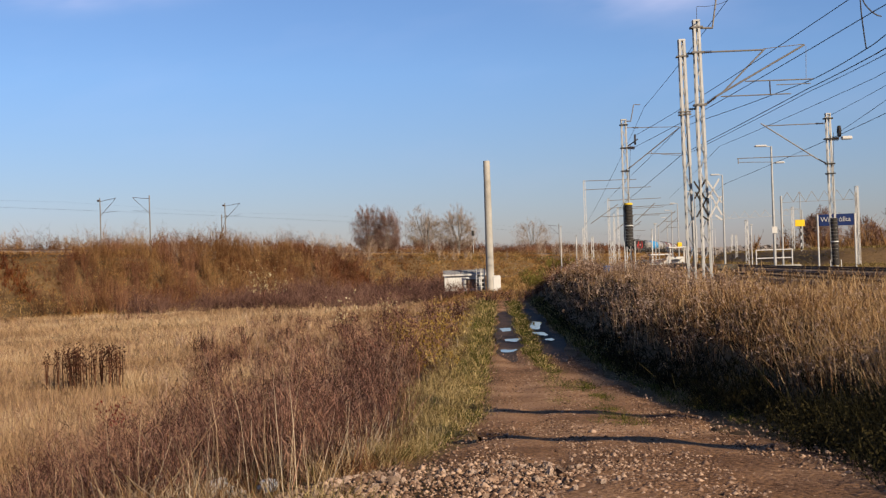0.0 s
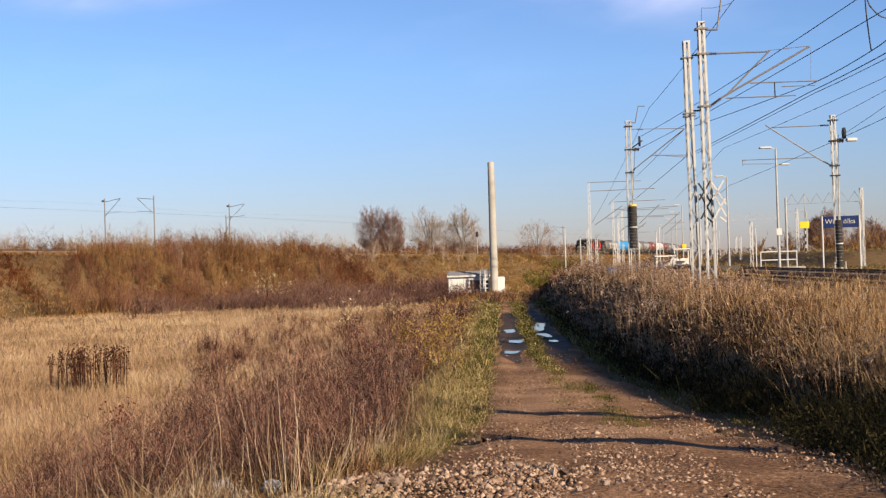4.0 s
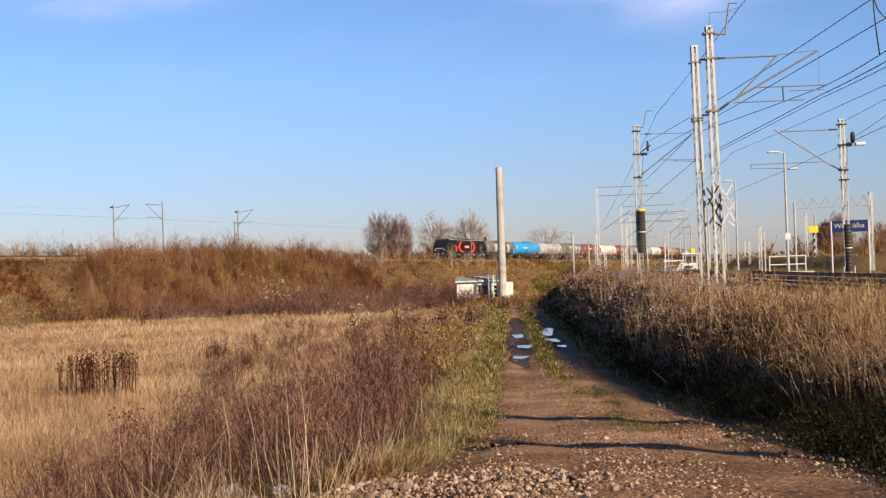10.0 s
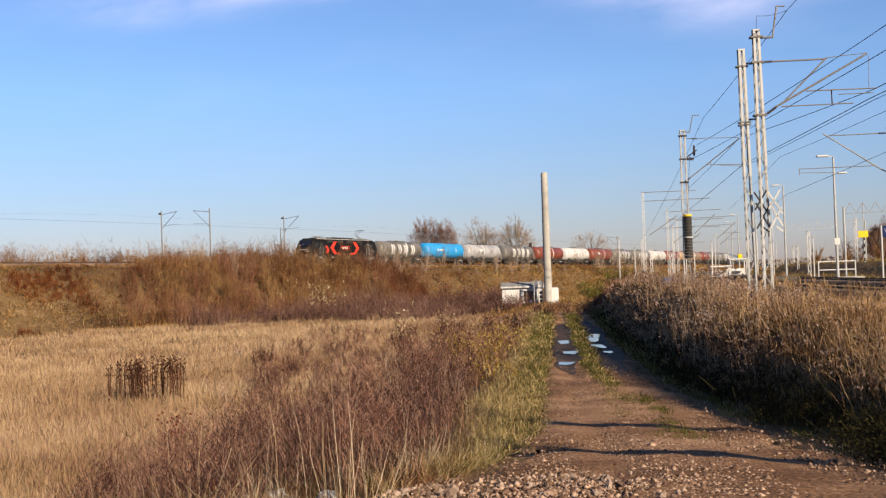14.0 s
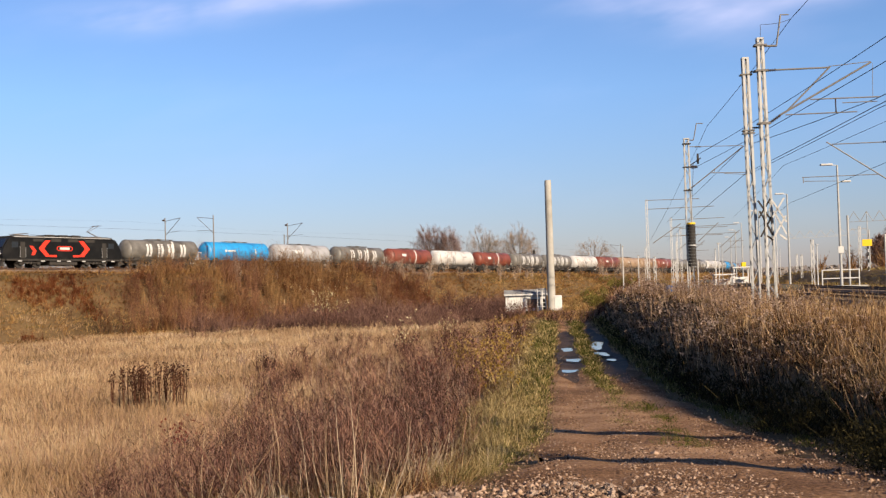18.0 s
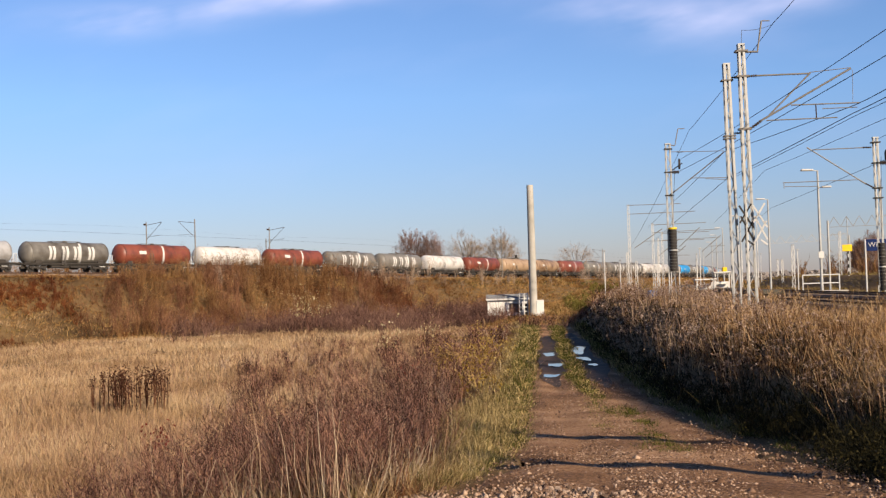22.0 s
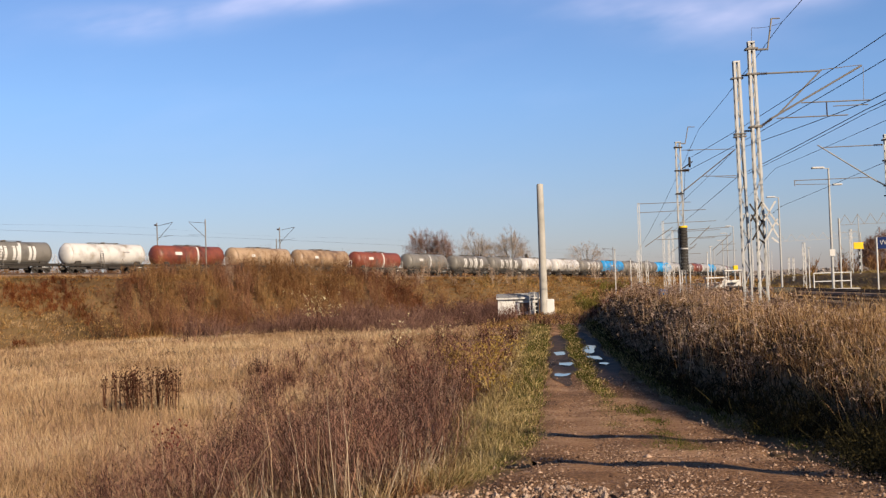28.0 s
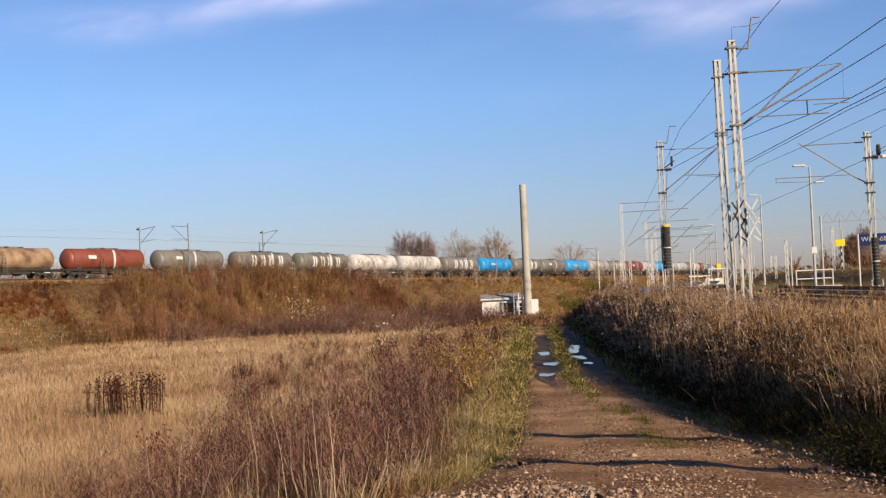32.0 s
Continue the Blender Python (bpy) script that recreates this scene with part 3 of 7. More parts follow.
def plant_scrub():
    # thicket on the slope below the line
    rb, rr = Ribbons(), Ribbons()
    x, y, r = fan(16000, 120, 300, -22, -1.0)
    d, s = line_near(x, y)
    az = np.degrees(np.arctan2(x, y))
    keep = (d > 4.5) & (d < 20) & (rng.uniform(0, 1, len(x)) < np.interp(az, [-22, -18.2, -16.9, -15, -5, -3.4, -1], [0.0, 0.06, 0.6, 1, 0.9, 0.3, 0.05]))
    keep &= 0.6 * patchy(x, y, 6, 1.0) + 0.4 * patchy(x, y, 2.5, 2.0) > 0.14
    x, y, r, d, az = (q[keep][:2300] for q in (x, y, r, d, az))
    base = stand(x, y)
    top = np.interp(az, [-22, -18.0, -16.7, -14, -10, -7, -5, -3, -1], [3.0, 3.6, 6.4, 7.3, 7.7, 7.0, 5.2, 3.2, 2.0]) + 1.0 * (patchy(x, y, 3.0, 2.0) - 0.5) + rng.normal(0, 0.45, len(x))
    h = np.clip(top - base[:, 2], 0.9, np.interp(d, [5, 12], [4.6, 3.4])) * rng.uniform(0.6, 1.05, len(x))
    rusty = 0.55 * patchy(x, y, 8, 2.5) + 0.45 * patchy(x, y, 3, 0.5) > np.interp(az, [-20, -14, -6], [0.35, 0.47, 0.56])
    rust = Ribbons()
    bushes(rust, base[rusty], h[rusty] * 0.92, h[rusty] * 0.36, 7, 8, r[rusty] * 0.00027)
    rust.done("rusty_scrub", M["rust_scrub"], "leafless rust-brown scrub on the embankment", "shrub")
    bushes(rb, base[~rusty], h[~rusty], h[~rusty] * 0.33, 7, 8, r[~rusty] * 0.00027)
    k = rng.choice(len(x), 170, replace=False)
    bushes(rb, base[k], h[k] + rng.uniform(0.5, 2.2, 170), h[k] * 0.4, 4, 22, r[k] * 0.0002)
    wx, wy, wd = along_line(110, -230, -8, 4.5, 9)
    wb = stand(wx, wy)
    wr = np.hypot(wx, wy)
    wh = rng.uniform(2.0, 4.4, len(wx)) * (0.5 + 0.8 * patchy(wx, wy, 4, 1.0))
    wisp = Ribbons()
    bushes(wisp, wb, wh, wh * 0.4, 5, 24, wr * 0.0002)
    wisp.done("wispy_shrubs", M["tree_grey"], "thin grey leafless shrubs along the crest of the embankment", "shrub")
    rb.done("willow_thicket", M["willow"], "dense leafless ochre-brown willow scrub on the embankment", "shrub")
    # dark thicket along the foot of the slope
    x, y, r = fan(9000, 80, 235, -16.5, 1.5)
    d, s = line_near(x, y)
    az = np.degrees(np.arctan2(x, y))
    keep = (d > 15) & (d < np.interp(az, [-16, -10, -4, 1], [22, 34, 50, 60])) & (x - road_x(y) < -5) & (patchy(x, y, 7, 3.0) > 0.15)
    keep &= rng.uniform(0, 1, len(x)) < np.interp(az, [-16.5, -14, -12], [0.25, 0.8, 1])
    x, y, r = x[keep][:860], y[keep][:860], r[keep][:860]
    h = rng.uniform(1.5, 3.4, len(x)) * (0.5 + 0.7 * patchy(x, y, 6, 1))
    bushes(rr, stand(x, y), h, h * 0.6, 8, 11, r * 0.0004)
    rr.done("foot_thicket", M["thicket"], "dark purplish leafless thicket at the foot of the embankment", "shrub")
    # russet brambles on the open slope
    rb = Ribbons()
    x, y, d = along_line(9000, -260, 70, 7, 20)
    keep = 0.6 * patchy(x, y, 5, 4.0) + 0.4 * patchy(x, y, 2, 1.0) > np.interp(np.degrees(np.arctan2(x, y)), [-20, -17.5, -16, -5, -3], [0.74, 0.68, 0.6, 0.6, 0.85])
    x, y = x[keep][:1300], y[keep][:1300]
    r = np.hypot(x, y)
    h = rng.uniform(0.5, 1.5, len(x)) * 0.9
    bushes(rb, stand(x, y), h, h * 0.8, 6, 9, r * 0.00036)
    rb.done("russet_brambles", M["russet"], "low russet brambles in patches on the embankment", "shrub")
    # brown scrub on the far side of the line
    rb = Ribbons()
    x, y, d = along_line(2000, -330, 80, -13.0, -7.5)
    r = np.hypot(x, y)
    dd, ss = line_near(x, y)
    h = np.clip(line_z(ss) + np.interp(ss, [-80, -30, 0], [1.15, 1.7, 2.6]) - ground_z(x, y), 0.8, 6.0) * rng.uniform(0.7, 1.15, len(x)) * (0.75 + 0.35 * patchy(x, y, 5, 2))
    bushes(rb, stand(x, y), h, h * 0.6, 6, 7, r * 0.0004)
    rb.done("far_side_scrub", M["willow"], "brown leafless scrub behind the railway line", "shrub")
    # low russet hedge and bushes standing beyond the line
    rb = Ribbons()
    x, y, d = along_line(1500, -420, -70, -40, -14)
    keep = patchy(x, y, 9, 1.5) > 0.25
    x, y = x[keep], y[keep]
    r = np.hypot(x, y)
    h = rng.uniform(2.2, 4.3, len(x)) * (0.6 + 0.6 * patchy(x, y, 12, 0.5))
    bushes(rb, stand(x, y), h, h * 0.5, 6, 8, r * 0.00055)
    rb.done("far_hedge", M["rust_scrub"], "russet leafless hedge and bushes beyond the railway line", "shrub")
    # scrub behind the station
    rb = Ribbons()
    x, y, r = fan(2500, 110, 240, 12.0, 27)
    keep = (x - yard_x(0, y) > 34) & (rng.uniform(0, 1, len(x)) < np.interp(np.degrees(np.arctan2(x, y)), [12, 15, 17], [0.05, 0.4, 1]))
    x, y, r = x[keep][:260], y[keep][:260], r[keep][:260]
    h = rng.uniform(1.0, 3.6, len(x))
    bushes(rb, stand(x, y, False), h, h * 0.5, 7, 12, r * 0.0006)
    rb.done("station_scrub", M["willow"], "brown leafless scrub on rising ground behind the station", "shrub")


def clearing(x, y):
    """Trodden spots where stones and litter lie open."""
    return ((np.abs(x + 0.95) < 0.75) & (np.abs(y - 9.6) < 1.0)) | ((np.abs(x + 1.85) < 0.5) & (np.abs(y - 11.0) < 1.0) & (rng.uniform(0, 1, len(x)) < 0.8))


def brush_edge(y):
    """Distance from the track's middle at which the brush of its slope begins."""
    return np.interp(y, [9, 12, 16, 19, 29, 60], [-2.7, -2.55, -2.7, -2.95, -3.45, -3.6])


def track_edge(y):
    """Distance from the track's middle at which its grassy verge begins."""
    return np.interp(y, [8, 9.5, 11, 12.5, 14, 20, 28, 40, 56], [-1.9, -2.05, -2.3, -2.05, -1.8, -1.5, -1.45, -1.8, -2.0])


def plant_roadside():
    # brown shrubs on the slope left of the track
    tw, lf = Ribbons(), Ribbons()
    x, y, r = fan(16000, 10.5, 105, -30, 5)
    lat = x - road_x(y)
    inside = (lat < brush_edge(y) + 0.1 - 0.35 * patchy(x, y, 1.2)) & (lat > np.interp(y, [12, 18, 35, 60, 105], [-10.5, -11.5, -12.5, -17, -24]) + 1.6 * patchy(x, y, 4)) & ~((y < 13) & clearing(x, y))
    keep = inside & (0.6 * patchy(x, y, 1.7, 1.0) + 0.4 * patchy(x, y, 0.8, 2.0) > 0.47)
    x, y, r = x[keep][:860], y[keep][:860], r[keep][:860]
    h = rng.uniform(0.6, 1.35, len(x)) * (0.6 + 0.6 * patchy(x, y, 2.6, 3.0)) * np.interp(r, [10.5, 14, 18], [0.6, 0.9, 1.0])
    w = np.maximum(0.008, r * 0.00048)
    ends = bushes(tw, stand(x, y, False), h, h * 0.6, 9, 15, w, droop=0.3)
    # taller single shrubs with dense fine twigs
    x, y, r = fan(3000, 13.5, 100, -24, 4)
    lat = x - road_x(y)
    keep = (lat < brush_edge(y) - 0.5) & (lat > np.interp(y, [12, 18, 35, 60, 105], [-8.5, -10, -11, -15, -20]))
    x, y, r = x[keep][:190], y[keep][:190], r[keep][:190]
    h = rng.uniform(0.9, 1.75, len(x)) * np.interp(r, [13, 20], [0.75, 1.0])
    more = bushes(tw, stand(x, y, False), h, h * 0.55, 12, 20, np.maximum(0.009, r * 0.00048), droop=0.2)
    ends = np.concatenate([ends, more])
    k = rng.choice(len(ends), 42000, replace=False)
    e = ends[k]
    far = np.linalg.norm(e, axis=1)
    v = rng.normal(0, 1, e.shape)
    v[:, 2] = np.abs(v[:, 2])
    tw.blades(e - v * 0.02, v * (0.16 * rng.uniform(0.4, 1.0, len(e)) / np.linalg.norm(v, axis=1))[:, None], np.maximum(0.0035, far * 0.0003), 0.3)
    ex, ey = np.concatenate([rng.uniform(3.0, 13.0, 60), rng.uniform(-2.5, 4.3, 30)]), np.concatenate([rng.uniform(104, 122, 60), rng.uniform(138, 144, 30)])
    eh = np.concatenate([rng.uniform(0.5, 1.2, 60), rng.uniform(1.0, 1.7, 30)])
    bushes(tw, stand(ex, ey), eh, eh * 0.8, 8, 12, np.full(90, 0.045), droop=0.3)
    pale = Ribbons()
    x, y, r = fan(4000, 11, 100, -26, 4)
    lat = x - road_x(y)
    keep = (lat < brush_edge(y) - 0.1) & (lat > np.interp(y, [12, 15, 35, 60, 105], [-8.5, -10, -12.5, -18, -26])) & ~((y < 13) & clearing(x, y)) & (patchy(x, y, 1.5, 4.0) > 0.45)
    x, y, r = x[keep][:260], y[keep][:260], r[keep][:260]
    h = rng.uniform(0.5, 1.3, len(x)) * np.interp(r, [11, 18], [0.6, 1.0])
    bushes(pale, stand(x, y, False), h, h * 0.5, 7, 14, np.maximum(0.006, r * 0.0004), droop=0.2)
    pale.done("pale_brush", M["brush_pale"], "pale withered leafless shrubs among the brush", "shrub")
    tw.done("roadside_brush", M["twig"], "tangled leafless purplish-brown brush beside the gravel track", "shrub")
    k = rng.choice(len(ends), 24000, replace=False)
    lf.flakes(ends[k] + rng.normal(0, 0.05, (24000, 3)), np.maximum(0.009, np.linalg.norm(ends[k], axis=1) * 0.00045) * rng.uniform(0.5, 1.4, 24000))
    lf.done("brush_leaves", M["brush_leaf"], "withered pale and red leaves clinging to roadside brush", "leaves")
    # tall bleached and brown grass among it
    for name, mat, n, lo, lab in (("roadside_stems", "straw_bright", 900, 0.5, "tall bleached grass stems beside the gravel track"), ("roadside_brown_grass", "straw_brown", 3600, 0.0, "brown withered undergrowth beside the gravel track"),
                                  ("roadside_red_grass", "red_herb", 1100, 0.5, "reddish withered herbs beside the gravel track")):
        st = Ribbons()
        x, y, r = fan(n * 5, 7.0, 120, -27, 5)
        lat = x - road_x(y)
        keep = (lat < brush_edge(y) + 0.3) & (lat > -11) & (patchy(x, y, 1.3, len(name)) >= lo) & ~clearing(x, y)
        x, y, r = x[keep][:n], y[keep][:n], r[keep][:n]
        h = rng.uniform(0.3, 0.75, len(x)) * (1.0 if name == "roadside_stems" else 0.62) * np.interp(x - road_x(y), [-4.2, -2.4], [1.0, 0.6]) * (0.55 + 0.7 * patchy(x, y, 1.0, 2.0))
        tussocks(st, x, y, r, 14, 0.07 + r * 0.0012, h, np.maximum(0.0045, r * 0.0004), 0.5, 0.6, near=False, droop=0.7)
        st.done(name, M[mat], lab, "grass")
    # arching pale tufts and olive grass along the front of the brush
    for name, mat, n, lab in (("front_tufts", "stalk", 520, "arching bleached grass tufts before the brush"), ("front_straw", "straw", 220, "short straw-coloured grass tufts before the brush"), ("front_green_grass", "green", 120, "low green grass tufts before the brush")):
        st = Ribbons()
        x, y, r = fan(n * 6, 9.2, 18, -29, -2)
        lat = x - road_x(y)
        keep = (lat < brush_edge(y) + 0.1) & ~clearing(x, y) & (patchy(x, y, 0.8, n) > 0.4)
        x, y, r = x[keep][:n], y[keep][:n], r[keep][:n]
        h = rng.uniform(0.25, 0.6, len(x)) * {"stalk": 1.0, "straw": 0.75, "green": 0.5}[mat]
        tussocks(st, x, y, r, 20, np.full(len(x), 0.06), h, np.full(len(x), 0.0065), 0.45, 0.6, near=False, droop=1.0)
        st.done(name, M[mat], lab, "grass")
    st = Ribbons()
    x, y, r = fan(900, 9, 60, -24, 2)
    lat = x - road_x(y)
    keep = (lat < -2.8) & (lat > -10)
    x, y, r = x[keep][:130], y[keep][:130], r[keep][:130]
    tussocks(st, x, y, r, 4, np.full(len(x), 0.14), rng.uniform(0.6, 1.2, len(x)), np.maximum(0.005, r * 0.0003), 0.09, 0.12, False)
    st.done("dead_stalks", M["stalk"], "tall bleached dead stalks standing in the brush", "stalks")
    # green and yellow verge, and tufts between the wheel tracks
    for name, mat, n, lab in (("verge_grass", "green", 3000, "short green grass along the track verge"), ("verge_dry_grass", "verge_dry", 4200, "yellowish grass along the track verge")):
        gr = Ribbons()
        x, y, r = fan(n * 9, 7.0, 140, -20, 14)
        lat = x - road_x(y)
        mid = (np.abs(lat - 0.1 - 0.15 * np.sin(y * 0.4)) < 0.22 * np.maximum(patchy(x, y, 2.3, 0.6), 0.6)) & (y > 36)
        for c, yc, a, b in ((0.55, 28.3, 0.42, 2.4), (0.5, 20.6, 0.2, 1.3), (0.42, 17.2, 0.3, 1.4), (0.75, 24.0, 0.16, 1.6)):
            mid |= ((lat - c) / a) ** 2 + ((y - yc) / b) ** 2 < 0.6 + 0.6 * patchy(x, y, 0.5, 1.0)
        f = (track_edge(y) - lat) / np.maximum(track_edge(y) - brush_edge(y), 0.3)
        edge = (f > 0.1 * patchy(x, y, 0.6)) & (f < 0.95) & ((y > 11.5) | (patchy(x, y, 0.5, 3) > 0.5))
        edge &= rng.uniform(0, 1, len(x)) < (np.interp(f, [0.0, 0.35, 0.65], [1.0, 0.45, 0.05]) * np.interp(y, [18, 34], [1.0, 0.2]) if mat == "green" else np.interp(f, [0.0, 0.4], [0.25, 1.0]))
        edge2 = (lat > np.interp(y, [9, 13, 16], [1.3, 1.6, 1.75]) + 0.4 * patchy(x, y, 1.0)) & (lat < 2.6) & (mat == "green")
        if mat != "green":
            mid &= y > 36
        keep = (mid | edge | edge2) & ~clearing(x, y)
        x, y, r, f = x[keep][:n], y[keep][:n], r[keep][:n], f[keep][:n]
        lat = x - road_x(y)
        h = rng.uniform(0.08, 0.2, len(x)) * np.where(lat < -1.0, np.interp(f, [0.0, 0.4, 1.0], [0.6, 1.2, 1.7]), 0.8) * (1.2 if mat == "verge_dry" else 1.0) * (0.6 + 0.7 * patchy(x, y, 0.7, 1.0))
        tussocks(gr, x, y, r, 12, 0.05 + r * 0.0008, h, np.maximum(0.0045, r * 0.00042), 0.5, near=False, droop=0.5)
        gr.done(name, M[mat], lab, "grass")


def plant_strips():
    """Grass between the wheel tracks and along their far edges."""
    for name, mat, n, lab in (("strip_grass", "green", 2600, "green grass between the wheel tracks"), ("strip_dry_grass", "verge_dry", 1400, "yellowish grass along the wheel tracks")):
        gr = Ribbons()
        y = rng.uniform(22, 108, n)
        u = rng.uniform(-1, 1, n)
        wob = 0.12 * np.sin(y * 0.31) + 0.07 * np.sin(y * 0.83 + 1)
        kind = rng.uniform(0, 1, n) if mat == "green" else rng.uniform(0.25, 1, n)
        lat = np.where(kind < 0.5, 0.08 - wob + u * 0.22 * (0.4 + 0.6 * patchy(0 * y, y, 2.0, 1.0)), np.where(kind < 0.85, -2.1 + u * 0.45, 2.2 + u * 0.4))
        x = road_x(y) + lat
        r = np.hypot(x, y)
        h = rng.uniform(0.12, 0.34, n) * np.where(np.abs(lat) < 0.7, 0.6, 1.0) * np.clip((y - 20) / 25, 0.3, 1)
        tussocks(gr, x, y, r, 9, 0.06 + r * 0.0012, h, np.maximum(0.008, r * 0.0006), 0.45, near=False)
        gr.done(name, M[mat], lab, "grass")


def plant_bank():
    # withered tall weeds on the bank between the gravel track and the station
    x, y, r = fan(15000, 7, 112, -1, 28)
    lat = x - road_x(y)
    keep = (lat > np.interp(y, [9, 12, 15, 20, 40], [2.3, 2.5, 2.55, 2.6, 2.3]) + 0.7 * patchy(x, y, 1.2)) & (x < 9.3 + 0.035 * y) & (y > 5.5) & (lat < 13) & (0.6 * patchy(x, y, 1.4, 2.0) + 0.4 * patchy(x, y, 0.6, 1.0) > 0.42)
    x, y, r = x[keep][:1800], y[keep][:1800], r[keep][:1800]
    # unseen taller weeds beside and behind the viewer, added to shade the track's edge
    bx, by, br = fan(4500, 4.5, 20, 24, 150, 0.7)
    keep = (bx - road_x(by) > 1.9 + 0.9 * patchy(bx, by, 1.2)) & (by > -9)
    bx, by, br = bx[keep][:900], by[keep][:900], br[keep][:900]
    x, y, r = np.concatenate([x, bx]), np.concatenate([y, by]), np.concatenate([r, br])
    lat = x - road_x(y)
    h = rng.uniform(0.7, 1.2, len(x)) * (0.55 + 0.65 * patchy(x, y, 1.1, 1.0)) * np.interp(lat, [2.0, 3.0, 4.0, 7, 9.5], [0.6, 1.0, 1.05, 0.8, 0.5]) * np.interp(lat - 2.3 - 0.085 * np.maximum(y, 6), [-1.2, 0.4], [1.0, 0.45])
    h[-len(bx):] = rng.uniform(0.9, 1.4, len(bx))
    thin_out = rng.uniform(0, 1, len(x)) < np.interp(r, [10, 24, 42], [0.36, 0.42, 1.0])
    thin_out[-len(bx):] = True
    x, y, r, h, lat = x[thin_out], y[thin_out], r[thin_out], h[thin_out], lat[thin_out]
    h *= 1 - 0.1 * ease((lat - 2.0) / 1.5) * (1 - ease((lat - 5.5) / 4)) * ease((48 - y) / 25)
    w = np.maximum(0.008, r * 0.0006)
    st, lf, pl, sw = Ribbons(), Ribbons(), Ribbons(), Ribbons()
    m = 7
    deep = r > 32 + 10 * patchy(x, y, 3, 1.0)
    st_far = Ribbons()
    b, v = tussocks(st, x[~deep], y[~deep], r[~deep], m, np.full((~deep).sum(), 0.16), h[~deep], w[~deep] * 0.75, 0.09, 0.1, False, 0.35)
    b2, v2 = tussocks(st_far, x[deep], y[deep], r[deep], m, np.full(deep.sum(), 0.2), h[deep], w[deep] * 0.65, 0.09, 0.1, False, 0.35)
    st_far.done("bank_dark_weeds", M["weed_dark"], "dense withered brown weeds on the bank by the track", "weeds")
    b, v = np.concatenate([b, b2]), np.concatenate([v, v2])
    w, r = np.concatenate([w[~deep], w[deep]]), np.concatenate([r[~deep], r[deep]])
    ww, rr = np.repeat(w, m), np.repeat(r, m)
    st.done("bank_weeds", M["weed"], "withered tall golden weeds on the bank by the track", "weeds")
    for k in range(3):
        f = rng.uniform(0.25, 0.85, len(b))
        lf.flakes(b + v * f[:, None] + rng.normal(0, 0.05, b.shape), np.maximum(0.016, rr * 0.0007) * rng.uniform(0.5, 1.5, len(b)), 0.35)
    lf.done("weed_leaves", M["weed_leaf"], "shrivelled brown leaves hanging on the bank's weeds", "weeds")
    # each stem ends in a nodding plume of grey fluff
    nod = rng.uniform(0, 2 * np.pi, len(b))
    size = v[:, 2] * rng.uniform(0.18, 0.38, len(b))
    full = rng.uniform(0, 1, len(b)) < 0.85
    for k in range(7):
        f = rng.uniform(0, 1, len(b))
        arc = np.stack([np.cos(nod) * f ** 1.5, np.sin(nod) * f ** 1.5, 1.2 * f - 1.1 * f ** 2], -1) * size[:, None]
        c = b + v * 0.84 + arc + rng.normal(0, 1, b.shape) * (0.06 + 0.10 * (1 - f))[:, None] * size[:, None]
        a = nod + rng.normal(0, 1.1, len(b))
        q = np.stack([np.cos(a) * 0.6, np.sin(a) * 0.6, rng.uniform(-0.2, 0.7, len(b))], -1) * (size * rng.uniform(0.2, 0.5, len(b)))[:, None]
        pl.blades(c[full], q[full], (np.maximum(0.013, rr * 0.001) * rng.uniform(0.6, 1.4, len(b)))[full], 0.4, 0.5)
    pl.done("weed_plumes", M["plume"], "grey-brown seed plumes of withered goldenrod", "weeds")
    x, y, r = fan(26000, 7, 112, 0, 28)
    lat = x - road_x(y)
    keep = (lat > np.interp(y, [20, 40], [3.2, 3.0])) & (lat < 13) & (x < 12 + 0.03 * y) & (rng.uniform(0, 1, len(x)) < np.interp(y, [30, 55], [1.0, 0.35]))
    x, y, r = x[keep][:3600], y[keep][:3600], r[keep][:3600]
    lat = x - road_x(y)
    h = rng.uniform(0.2, 0.6, len(x)) * np.interp(lat, [2.2, 3, 12], [0.4, 0.8, 1.1]) * np.interp(lat - 2.3 - 0.085 * y, [-1.2, 0.6], [1.0, 1.15])
    h *= np.interp(lat, [5.5, 7.0], [1.0, 1.35])
    tussocks(sw, x, y, r, 12, 0.08 + r * 0.001, h, np.maximum(0.006, r * 0.00045), 0.35, 0.5, False, droop=0.4)
    sw.done("bank_grass", M["bank_straw"], "dry golden-brown grass under the withered weeds of the bank", "grass")
    # leafy undergrowth along the foot, its deep shade put into near-black colour
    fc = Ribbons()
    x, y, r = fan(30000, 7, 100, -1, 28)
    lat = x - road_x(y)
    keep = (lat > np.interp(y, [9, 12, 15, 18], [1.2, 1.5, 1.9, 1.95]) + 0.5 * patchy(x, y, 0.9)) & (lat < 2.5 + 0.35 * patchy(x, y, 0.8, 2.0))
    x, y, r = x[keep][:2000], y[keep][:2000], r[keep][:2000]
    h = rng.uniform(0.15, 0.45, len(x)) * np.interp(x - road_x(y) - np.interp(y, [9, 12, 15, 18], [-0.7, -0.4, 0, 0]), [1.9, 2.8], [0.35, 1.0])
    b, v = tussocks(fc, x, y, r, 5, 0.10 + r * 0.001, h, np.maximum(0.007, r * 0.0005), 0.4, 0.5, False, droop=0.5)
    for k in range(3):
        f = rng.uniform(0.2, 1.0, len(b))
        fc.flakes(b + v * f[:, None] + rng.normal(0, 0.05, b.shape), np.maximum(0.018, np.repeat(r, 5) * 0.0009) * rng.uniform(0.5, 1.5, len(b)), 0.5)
    # low near-black tufts that fill in the shade on the bank's floor
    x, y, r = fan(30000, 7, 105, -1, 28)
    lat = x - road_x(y)
